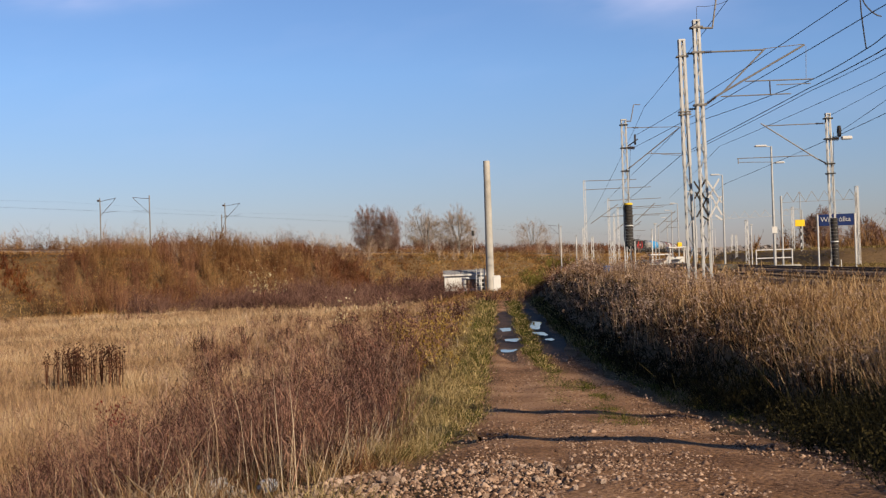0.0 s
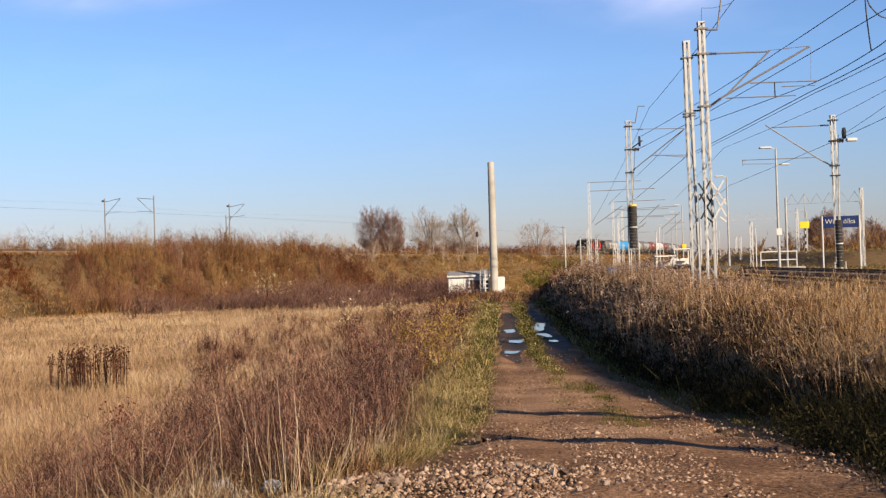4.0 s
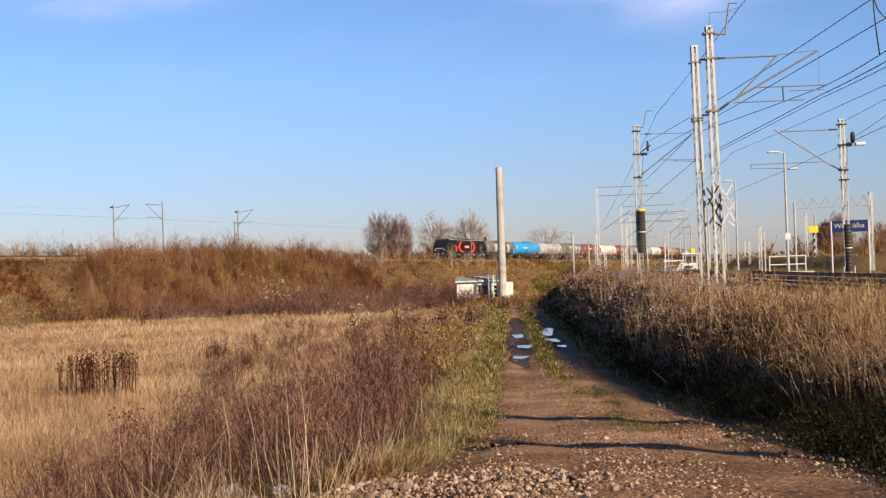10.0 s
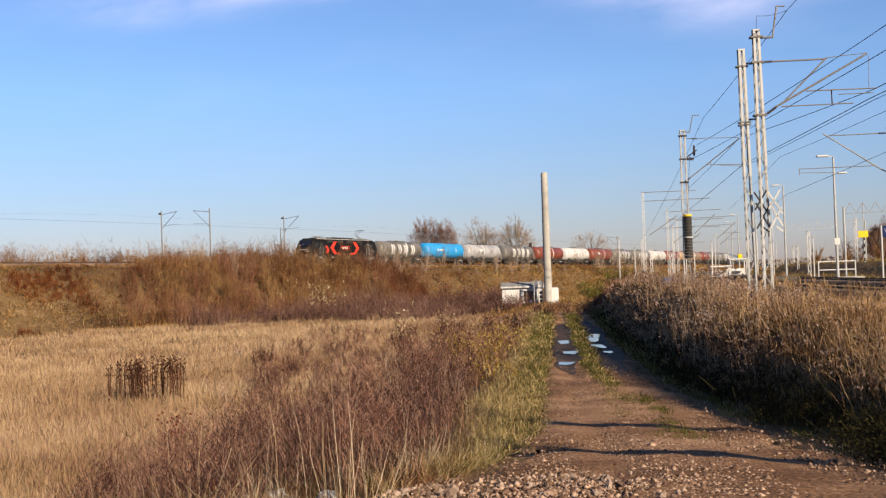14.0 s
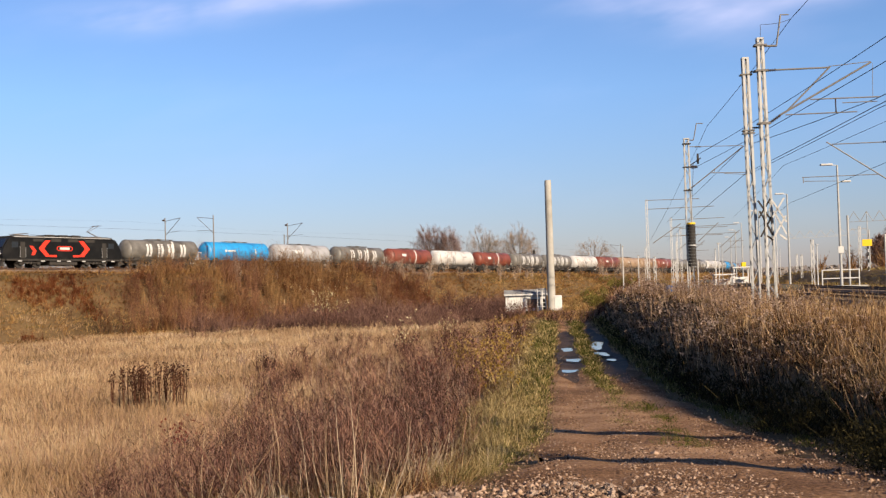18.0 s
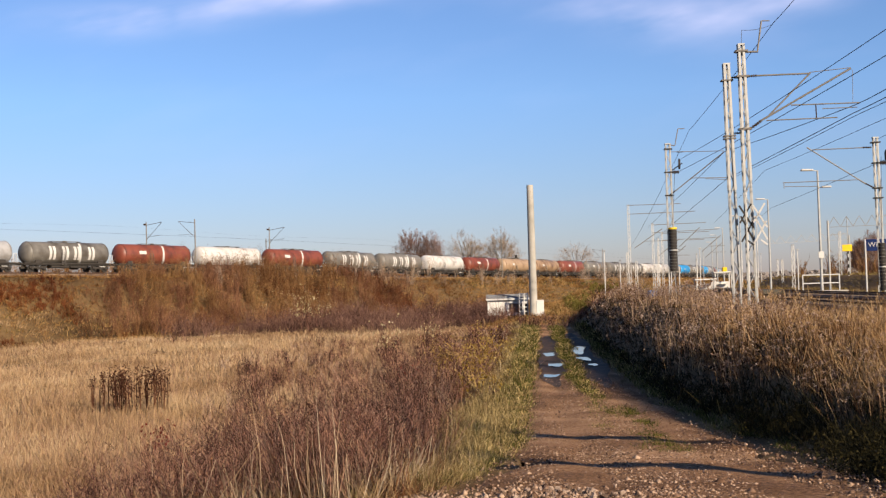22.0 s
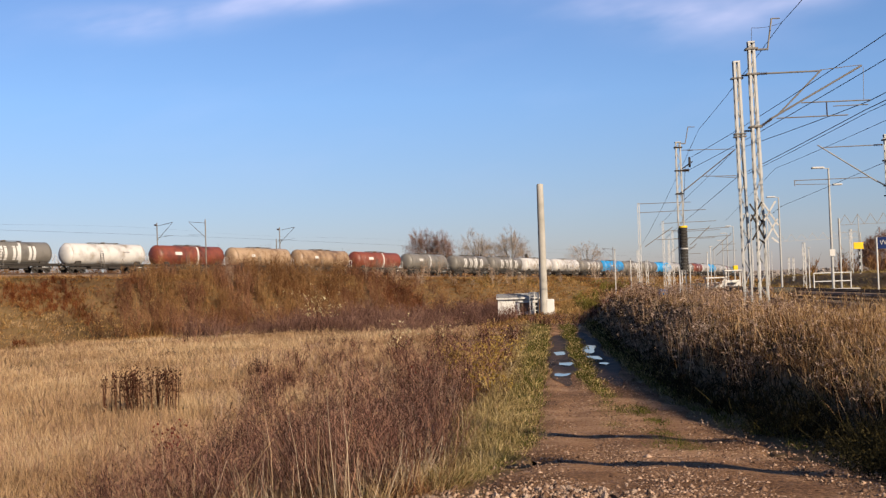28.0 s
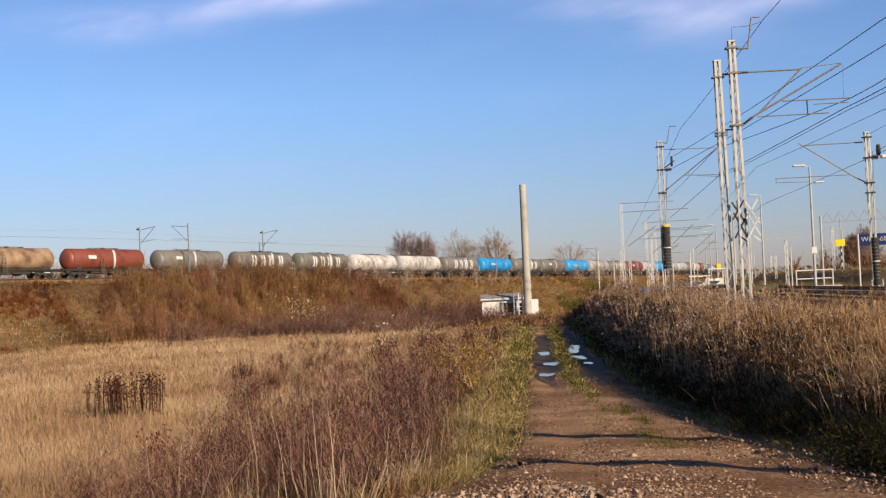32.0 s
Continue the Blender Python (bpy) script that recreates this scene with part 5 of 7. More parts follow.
    for x in (-5.0, 5.0):
        g = Geo()
        for y in (-1.05, 1.05):
            g.bar((x - 1.9, y, 0.75), (x + 1.9, y, 0.75), 0.18, 0.32)
            for k in (-1.3, 1.3):
                g.box(x + k, y * 1.05, 0.62, 0.42, 0.25, 0.42, 0.04)
            g.tube((x - 0.2, y * 1.05, 0.5), (x - 0.2, y * 1.05, 1.1), 0.16).tube((x + 0.3, y * 1.05, 0.5), (x + 0.3, y * 1.05, 1.1), 0.16)
        b = part("bogie", g, M["black_iron"], w)
        for k in (-1.3, 1.3):
            part("wheelset", wheelset(x + k, 0.62), M["black_iron"], b)
    for x in (-6.6, -3.6, 3.2, 6.4):
        part("roof_line", Geo().bar((x - 1.1, 0.5, 4.02), (x + 1.1, 0.5, 4.14), 0.05).bar((x, 0.5, 3.9), (x, 0.5, 4.1), 0.12), M["black_iron"], w, "dark high-voltage roof line")
    for y in (-1.36, 1.36):
        part("roof_rail", Geo().bar((-7.3, y, 3.82), (7.3, y, 3.82), 0.07, 0.09), M["loco_grey"], w, "pale roof edge rail")
    for x in (-3.9, -1.3, 1.3, 3.9):
        for y in (-1.478, 1.478):
            part("side_vent", Geo().box(x, y, 3.45, 1.5, 0.02, 0.36, 0.008), M["loco_roof"], w, "dull grille high on the side")
    part("underfloor_case", Geo().box(0, 0, 0.72, 4.2, 2.5, 0.72, 0.08), M["black_iron"], w)
    for x in (-2.4, -0.4, 1.6):
        part("roof_unit", Geo().box(x, 0, 4.05, 1.3, 1.6, 0.28, 0.06), M["loco_roof"], w)
    for x, raised in ((-5.6, True), (5.6, False)):
        g = Geo()
        for y in (-0.6, 0.6):
            g.bar((x - 0.9, y, 4.05), (x + 0.9, y, 4.05), 0.06, 0.1)
            for k in (-0.8, 0.8):
                g.tube((x + k, y, 3.9), (x + k, y, 4.1), 0.07)
        zt = 5.55 if raised else 4.3
        zk = 4.75 if raised else 4.2
        g.bar((x - 0.7, 0, 4.1), (x + 0.85, 0, zk), 0.09)
        for y in (-0.5, 0.5):
            g.bar((x + 0.85, y * 0.4, zk), (x - 0.6, y, zt), 0.05)
        for k in (-0.18, 0.18):
            g.bar((x - 0.6 + k, -0.8, zt), (x - 0.6 + k, 0.8, zt), 0.06, 0.06)
        part("pantograph", g, M["old_steel"], w, "raised pantograph" if raised else "lowered pantograph")
    return w


M["loco_black"] = material("black_lacquer", [(0.005, 0.005, 0.0055), (0.008, 0.0078, 0.0075), (0.016, 0.015, 0.014)], scale=1.2, rough=0.5, spec=0.12, wide=0.4)
M["loco_roof"] = material("dull_dark_grey", [(0.024, 0.0216, 0.0192), (0.048, 0.0432, 0.0384)], scale=3, rough=0.7, spec=0.1)
M["loco_grey"] = material("light_grey_skirt", [(0.30, 0.29, 0.28), (0.42, 0.41, 0.40)], scale=3, rough=0.6)
M["loco_red"] = material("signal_red", [(0.55, 0.035, 0.02), (0.68, 0.05, 0.03)], scale=2, rough=0.4)
M["glass_dark"] = material("cab_glass", [(0.008, 0.009, 0.01), (0.014, 0.015, 0.017)], scale=2, rough=0.08, spec=0.7)

KINDS = {
    "G": tank_wagon("tank_wagon", "dark grey tank wagon with large white side marks", M["tank_grey"], LETTERS, M["white_paint"], (1.75, -0.9)),
    "B": tank_wagon("tank_wagon", "bright blue tank wagon with small white marks", M["tank_blue"], [(-3.4, -2.9, -0.05, 0.3), (-2.7, -1.2, 0.0, 0.25), (3.0, 3.2, -0.3, 0.5)], M["white_paint"]),
    "L": tank_wagon("tank_wagon", "light grey tank wagon with a white ring", M["tank_light"], SMALL, M["white_paint"], (-0.4, -0.9)),
    "R": tank_wagon("tank_wagon", "rust-red tank wagon with a curved white band", M["tank_red"], [(-3.6, -2.3, 0.05, 0.5)], M["white_paint"], (1.2, -0.9)),
    "W": tank_wagon("tank_wagon", "dirty off-white tank wagon without large marks", M["tank_white"], [(2.2, 3.3, 0.2, 0.35)], M["tank_light"]),
    "K": tank_wagon("tank_wagon", "off-white tank wagon with large grey side marks", M["tank_white"], LETTERS, M["tank_light"]),
    "Y": tank_wagon("tank_wagon", "stained beige tank wagon with rusty streaks", M["tank_beige"], [(-3.0, -2.2, 0.0, 0.4)], M["white_paint"]),
    "S": tank_wagon("tank_wagon", "dark grey tank wagon with a curved white band", M["tank_grey"], [(-3.6, -2.4, 0.05, 0.5)], M["white_paint"], (0.6, -0.9)),
}
ORDER = "GBLGRWRGGWRYYRSGGWKGBGSBLGRLBLLGWRLSGBWLGRS"
SPACING = (14.8, 14.7, 14.7, 15.3, 14.6, 15.3, 15.0, 14.7, 15.3, 15.2, 15.1, 14.7, 15.2, 15.1, 16.2, 15.4, 14.3, 15.2, 15.4, 14.4, 15.6, 14.2, 14.4)
FLEET = []


def motions():
    first = {}
    rows_t = [float(t) for t in range(0, 33)]
    loco = locomotive()
    walk(loco, [(t, train_pose(TRAIN_S + TRAIN_V * (t - 17) - 9.5, 19, 10)) for t in rows_t])
    for i, key in enumerate(ORDER):
        if key in first:
            ob = copy_thing(KINDS[key], Matrix())
        else:
            ob = first[key] = KINDS[key]
        FLEET.append((ob, i))
    back = 19.0
    for ob, i in FLEET:
        long = SPACING[i] if i < len(SPACING) else 15.0
        mid = back + long / 2
        back += long
        walk(ob, [(t, train_pose(TRAIN_S + TRAIN_V * (t - 17) - mid, 15, 9.8)) for t in rows_t])


# ---------------------------------------------------------------- track of the train
def build_line():
    for off in (0.0, 4.2):
        for side in (-0.7535, 0.7535):
            g = Geo()
            ss = np.arange(-620, 330, 6.0)
            q = []
            for s in ss:
                p = line_at(s, off + side)
                a = float(heading(s))
                nx, ny = math.sin(a), -math.cos(a)
                for w, z in ((-0.036, 0), (0.036, 0), (0.065, -0.16), (-0.065, -0.16)):
                    q.append((p.x + nx * w, p.y + ny * w, p.z + z))
            n = len(ss)
            g.add(q, [(4 * i + k, 4 * i + (k + 1) % 4, 4 * i + 4 + (k + 1) % 4, 4 * i + 4 + k) for i in range(n - 1) for k in range(4)])
            tagged(new("rail", g.mesh("rail", M["rail"])), "brown steel rail of the embankment line", "rail", kind="structure")
    g = Geo()
    ss = np.arange(-620, 330, 5.0)
    prof = [(-2.4, -0.8), (-1.4, -0.2), (5.6, -0.2), (6.4, -0.8)]
    q = []
    for s in ss:
        p, a = line_at(s), float(heading(s))
        for w, z in prof:
            q.append((p.x + math.sin(a) * w, p.y - math.cos(a) * w, p.z + z))
    g.add(q, [(4 * i + k, 4 * i + k + 1, 4 * i + 5 + k, 4 * i + 4 + k) for i in range(len(ss) - 1) for k in range(3)])
    tagged(new("ballast_bed", g.mesh("ballast_bed", M["ballast"])), "brown ballast bed of the embankment line", "track", kind="structure")


build_line()


# ---------------------------------------------------------------- masts
def lattice(g, x, y, z0, z1, w0, w1, flange=0.066):
    """Two channel legs with zigzag lacing, in the x-z plane."""
    zm, wm = z0 + (z1 - z0) * 0.5, (w0 + w1) / 2
    for s in (-1, 1):
        for d in (-1, 1):
            g.bar((x + s * w0 / 2, y + d * 0.1, z0), (x + s * wm / 2, y + d * 0.1, zm), flange * 0.66)
            g.bar((x + s * wm / 2, y + d * 0.1, zm), (x + s * w1 / 2, y + d * 0.1, z1), flange)
    n = int((z1 - z0) / 0.55)
    for d in (-1, 1):
        for k in range(n):
            a, b = k / n, (k + 1) / n
            wa, wb = w0 + (w1 - w0) * a, w0 + (w1 - w0) * b
            s = 1 if (k % 2) else -1
            g.bar((x + s * wa / 2, y + d * 0.1, z0 + (z1 - z0) * a), (x - s * wb / 2, y + d * 0.1, z0 + (z1 - z0) * b), 0.036, 0.02)


def lattice_mast(x, y, z0, z1, label, w0=0.38, w1=0.2, mat=None, flange=0.066, tilt=0.0):
    t = thing("lattice_mast", label, "mast", Matrix.Translation((x, y, 0)) @ Matrix.Rotation(tilt, 4, "Y"))
    g = Geo()
    lattice(g, 0, 0, z0, z1, w0, w1, flange)
    part("mast_frame", g, mat or M["galv"], t)
    part("cap", Geo().box(0, 0, z1, w1 + 0.1, 0.3, 0.06), mat or M["galv"], t)
    part("footing", Geo().box(0, 0, z0 - 0.15, 0.9, 0.7, 0.5, 0.04), M["concrete"], t)
    return t


mast_a = lattice_mast(9.38, 46.1, 0.2, 9.72, "galvanised lattice mast beside the railway track", 0.26, 0.16, None, 0.088, -0.011)
mast_b = lattice_mast(9.92, 45.9, 0.2, 10.4, "tall galvanised lattice mast carrying a cantilever arm", 0.31, 0.16, None, 0.088, -0.011)
mast_c = lattice_mast(10.78, 71.2, 0.2, 9.6, "lattice mast with a stack of tensioning weights", 0.38, 0.24)
mast_d = lattice_mast(21.98, 68.55, 0.1, 9.27, "lattice mast with tensioning weights near the platform", 0.3, 0.2, None, 0.066, -0.012)


def pillar():
    t = thing("concrete_mast", "tall plain spun-concrete mast segment on a footing", "mast", Matrix.Translation((5.5, 144.9, 0)))
    part("shaft", Geo().lathe([(-2.0, 0.48), (5, 0.44), (13.45, 0.39), (13.56, 0.35)], "z", 32), M["concrete"], t, smooth=True)
    part("plinth", Geo().box(0.75, 0.4, -1.1, 0.9, 1.6, 2.0, 0.05), M["white_wall"], t)


pillar()


def shed():
    t = thing("equipment_shed", "low white equipment shed with blue-grey sheet roof", "shed", Matrix.Translation((2.5, 148.5, -1.9)))
    part("wall", Geo().box(0, 0, 1.0, 4.9, 2.6, 2.0, 0.03), M["white_wall"], t)
    part("roof", Geo().prism([(-1.6, 2.0), (1.5, 2.42), (1.5, 2.52), (-1.6, 2.1)], -2.6, 2.6, "x"), M["blue_roof"], t, "sloping blue-grey sheet roof")
    for k in range(4):
        y = -1.4 + k * 0.9
        part("roof_batten", Geo().bar((-2.6, y, 2.14 + 0.1355 * (y + 1.6)), (2.6, y, 2.14 + 0.1355 * (y + 1.6)), 0.09, 0.05), M["galv"], t, "pale roof batten")
    part("fascia", Geo().box(0, -1.62, 1.98, 5.2, 0.04, 0.2), M["white_paint"], t)
    part("door", Geo().box(0.9, -1.31, 0.9, 1.5, 0.04, 1.1, 0.01), M["dark_panel"], t, "dark shutter")
    f = thing("gate_frame", "white tubular frame beside the concrete mast", "frame", Matrix.Translation((4.4, 145.2, -1.9)))
    for x in (-0.55, 0.0, 0.45):
        part("upright", Geo().tube((x, 0, -0.2), (x, 0, 2.7), 0.07, n=8), M["white_paint"], f)
    for z in (0.5, 1.0, 1.5, 2.0, 2.6):
        part("crossbar", Geo().tube((-0.6, 0, z), (0.5, 0, z), 0.06, n=8), M["white_paint"], f)
    part("cabinet", Geo().box(0.2, 0.3, 0.7, 0.5, 0.4, 1.4, 0.03), M["loco_roof"], f, "dark cabinet")


M["dark_panel"] = material("brown_shutter", [(0.10, 0.07, 0.05), (0.18, 0.13, 0.1)], scale=3, rough=0.6)
shed()


# ---------------------------------------------------------------- station tracks and overhead line
M["sleeper"] = material("dirty_sleepers", [(0.0498, 0.0344, 0.0243), (0.0996, 0.0738, 0.0551), (0.149, 0.115, 0.0851)], scale=5, wide=0.5)


def yard_rails():
    for off, near, far in ((13.6, -25, 330), (18.2, -25, 330)):
        ys = np.arange(near, far, 4.0)
        for side in (-0.7535, 0.7535):
            g, q = Geo(), []
            for y in ys:
                x = float(yard_x(off, y)) + side
                for w, z in ((-0.036, 0.80), (0.036, 0.80), (0.065, 0.64), (-0.065, 0.64)):
                    q.append((x + w, y, z))
            g.add(q, [(4 * i + k, 4 * i + (k + 1) % 4, 4 * i + 4 + (k + 1) % 4, 4 * i + 4 + k) for i in range(len(ys) - 1) for k in range(4)])
            tagged(new("rail", g.mesh("rail", M["rail"])), "brown steel rail of a station track", "rail", kind="structure")
        g, q = Geo(), []
        for y in ys:
            x = float(yard_x(off, y))
            for w, z in ((-2.5, -0.1), (-1.6, 0.72), (1.6, 0.72), (2.5, -0.1)):
                q.append((x + w, y, z))
        g.add(q, [(4 * i + k, 4 * i + k + 1, 4 * i + 5 + k, 4 * i + 4 + k) for i in range(len(ys) - 1) for k in range(3)])
        bed = tagged(new("ballast_bed", g.mesh("ballast_bed", M["ballast"])), "brown stone ballast of a station track", "track", kind="structure")
        me = Geo().box(0, 0, 0, 2.5, 0.24, 0.14, 0.02).mesh("sleeper", M["sleeper"])
        for k, y in enumerate(np.arange(24, 110, 0.62)):
            ob = new("sleeper", me)
            ob.parent = bed
            ob.location = (float(yard_x(off, y)), y, 0.662)


yard_rails()
EX = Vector((1, -0.1, 0)).normalized()


def up(u, z, d=0.0):
    """A point of a cantilever's plane: u along the arm, z up."""
    return EX * u + Vector((0.1 * d, d, z))


def insulator(name, p, q, parent, r=0.06):
    p, q = Vector(p), Vector(q)
    g = Geo().tube(p, q, r * 0.45, n=8)
    n = 5
    for k in range(n):
        c, d = p.lerp(q, (k + 0.5) / n), (q - p).normalized()
        g.tube(c - d * 0.02, c + d * 0.02, r, r * 0.7, n=10)
    return part(name, g, M["porcelain"], parent, "dark ribbed insulator")


M["porcelain"] = material("brown_porcelain", [(0.03, 0.02, 0.016), (0.06, 0.04, 0.03)], scale=4, rough=0.3)
M["tube_grey"] = material("zinc_tube", [(0.16, 0.143, 0.127), (0.25, 0.23, 0.208)], scale=4, metal=0.3, rough=0.55)
M["weight"] = material("cast_iron_weights", [(0.03, 0.027, 0.025), (0.055, 0.05, 0.045)], scale=6, rough=0.6)


def pipe(name, p, q, r, parent, mat=None, label=""):
    return part(name, Geo().tube(p, q, r * 0.78, n=8), mat or M["tube_grey"], parent, label)


# cantilever of the tall mast
pipe("top_tube", up(0.5, 9.2), up(2.45, 9.16), 0.042, mast_b)
insulator("insulator", up(0.15, 9.2), up(0.55, 9.2), mast_b)
pipe("diagonal_tube", up(0.6, 7.5), up(3.95, 9.26), 0.046, mast_b)
insulator("insulator", up(0.2, 7.22), up(0.62, 7.5), mast_b, 0.07)
pipe("strut", up(0.8, 7.58), up(2.5, 9.2), 0.04, mast_b)
pipe("tie_rod", up(2.45, 9.2), up(3.9, 9.28), 0.018, mast_b)
pipe("steady_arm", up(1.72, 8.02), up(4.22, 7.96), 0.03, mast_b)
pipe("steady_arm", up(0.8, 7.5), up(3.37, 7.46), 0.028, mast_b)
pipe("registration_arm", up(2.85, 7.82), up(4.1, 7.8), 0.022, mast_b)
pipe("drop_rod", up(2.62, 8.0), up(2.62, 7.47), 0.03, mast_b, M["porcelain"])
pipe("hanger", up(4.0, 9.2), up(3.95, 7.98), 0.012, mast_b)
pipe("top_arm", up(0.1, 10.12), up(0.62, 10.1), 0.05, mast_b)
pipe("top_arm", up(0.6, 10.08), up(0.8, 11.25), 0.04, mast_b)
pipe("top_arm", up(0.8, 11.25), up(1.1, 11.23), 0.03, mast_b)
for z in (10.15, 9.2, 7.22):
    part("clamp", Geo().box(0, 0, z, 0.46, 0.34, 0.07), M["old_steel"], mast_b)
for z in (9.1, 6.9, 7.0):
    part("clamp", Geo().box(0, 0, z, 0.44, 0.32, 0.05), M["old_steel"], mast_a)
# climbing guards: black and white bars crossed between the two masts
for t, u0, mat in ((mast_a, 0.2, M["black_iron"]), (mast_b, 0.12, M["white_paint"])):
    for a, za, b, zb in ((0.0, 4.35, 0.62, 3.5), (0.55, 4.4, 0.0, 3.7), (0.05, 3.95, 0.6, 3.05), (0.6, 3.75, 0.05, 3.0), (0.3, 3.05, 0.6, 2.85)):
        part("guard_bar", Geo().bar(up(u0 + a * 0.8, za, -0.25), up(u0 + b * 0.8, zb, -0.25), 0.06), mat, t)
for z, t in ((9.2, mast_a), (7.1, mast_a)):
    insulator("insulator", up(0.12, z), up(0.5, z), t, 0.05)
# mast with weights at the platform's approach
pipe("top_tube", up(0.05, 9.14), up(3.2, 9.06), 0.025, mast_c)
insulator("insulator", up(0.5, 9.12), up(0.85, 9.11), mast_c, 0.05)
pipe("diagonal_tube", up(0.35, 6.85), up(3.22, 9.02), 0.04, mast_c)
insulator("insulator", up(0.03, 6.63), up(0.38, 6.88), mast_c)
pipe("steady_arm", up(1.29, 7.57), up(3.4, 7.5), 0.028, mast_c)
pipe("registration_arm", up(2.1, 7.5), up(3.4, 7.38), 0.02, mast_c)
pipe("hanger", up(1.55, 7.75), up(1.55, 7.55), 0.02, mast_c)
pipe("top_arm", up(0.1, 9.53), up(0.42, 9.5), 0.04, mast_c)
pipe("top_arm", up(0.42, 9.5), up(0.62, 10.47), 0.035, mast_c)
pipe("top_arm", up(0.62, 10.47), up(1.0, 10.45), 0.03, mast_c)
part("pulley_wheel", Geo().tube(up(0.58, 8.42), up(0.68, 8.42), 0.3, n=20), M["black_iron"], mast_c)
insulator("insulator", up(0.2, 7.95), up(0.6, 7.95), mast_c, 0.12)
part("pulley_bracket", Geo().bar(up(0.1, 8.0), up(0.8, 8.45), 0.06), M["black_iron"], mast_c)
# mast with weights across the tracks
pipe("top_tube", up(-0.2, 8.74), up(-3.4, 8.78), 0.035, mast_d)
insulator("insulator", up(-0.25, 8.74), up(-0.7, 8.75), mast_d, 0.06)
pipe("diagonal_tube", up(-0.6, 6.7), up(-3.7, 8.93), 0.045, mast_d)
insulator("insulator", up(-0.2, 6.48), up(-0.65, 6.75), mast_d)
pipe("steady_arm", up(-5.1, 7.02), up(-0.95, 6.97), 0.028, mast_d)
pipe("registration_arm", up(-5.0, 6.8), up(-3.2, 6.72), 0.022, mast_d)
pipe("hanger", up(-5.05, 7.0), up(-5.05, 6.7), 0.03, mast_d)
part("pulley_wheel", Geo().tube(up(0.52, 8.25), up(0.64, 8.25), 0.32, n=20), M["black_iron"], mast_d)
insulator("insulator", up(0.1, 7.85), up(0.55, 7.85), mast_d, 0.14)
part("flood_lamp", Geo().box(1.1, 0.3, 7.9, 0.6, 0.3, 0.2, 0.05), M["white_paint"], mast_d)
for z in (9.0, 7.85, 6.45, 5.9, 0.9):
    part("clamp", Geo().box(0, 0, z, 0.5, 0.34, 0.07), M["black_iron"], mast_d)
for z in (9.3, 7.95, 6.6):
    part("clamp", Geo().box(0, 0, z, 0.46, 0.34, 0.07), M["black_iron"], mast_c)
for t, u, z0, z1, wr in ((mast_c, 0.06, 2.2, 4.62, 0.235), (mast_d, -0.05, 0.75, 3.4, 0.2)):
    n = 14
    for k in range(n):
        a, b = z0 + (z1 - z0) * k / n, z0 + (z1 - z0) * (k + 0.93) / n
        part("weight_disc", Geo().lathe([(a, wr - 0.02), (a + 0.01, wr), (b - 0.01, wr), (b, wr - 0.02)], "z", 20, (u, -0.35, 0)), M["weight"], t)
    if t is mast_c:
        part("weight_cap", Geo().lathe([(z1, wr + 0.02), (z1 + 0.1, wr)], "z", 20, (u, -0.35, 0)), M["yellow"], t, "yellow top plate")
    part("weight_band", Geo().lathe([((z0 + z1) / 2 - 0.03, wr + 0.006), ((z0 + z1) / 2 + 0.03, wr + 0.006)], "z", 20, (u, -0.35, 0)), M["white_paint"], t)
    for s in (-0.3, 0.3):
        part("guide_rod", Geo().tube((u + s, -0.35, 0.4), (u + s, -0.35, z0 + 0.3), 0.03, n=6), M["white_paint"], t)
    part("weight_rope", Geo().tube((u, -0.35, z1), (u + 0.3, -0.1, 8.2), 0.012, n=6), M["wire"], t)

# the next pair of masts along the track, beside the viewer
lattice_mast(10.2, 3.0, 0.0, 9.9, "galvanised lattice mast beside the gravel track", 0.4, 0.3, None, 0.13)
lattice_mast(10.3, 9.8, 0.0, 9.9, "galvanised lattice mast beside the gravel track", 0.4, 0.3, None, 0.13)


def strand(path, r, n=5):
    """One unbroken round strand along a path."""
    g, vs = Geo(), []
    for i, p in enumerate(path):
        d = (path[min(i + 1, len(path) - 1)] - path[max(i - 1, 0)]).normalized()
        a = d.cross(Vector((0, 0, 1))).normalized()
        b = a.cross(d)
        vs += [p + (a * math.cos(2 * math.pi * k / n) + b * math.sin(2 * math.pi * k / n)) * r for k in range(n)]
    return g.add(vs, [(i * n + k, i * n + (k + 1) % n, (i + 1) * n + (k + 1) % n, (i + 1) * n + k) for i in range(len(path) - 1) for k in range(n)])


def wire(name, label, pts, r=0.013, sag=0.25, parent=None):
    """A hanging wire through the given points."""
    path = []
    for a, b in zip(pts[:-1], pts[1:]):
        a, b = Vector(a), Vector(b)
        n = 8
        for k in range(n):
            t = k / n
            path.append(a.lerp(b, t) - Vector((0, 0, sag * 4 * t * (1 - t))))
    path.append(Vector(pts[-1]))
    ob = new(name, strand(path, r).mesh(name, M["wire"]))
    return tagged(ob, label, "overhead wire", "overhead wires of the station")


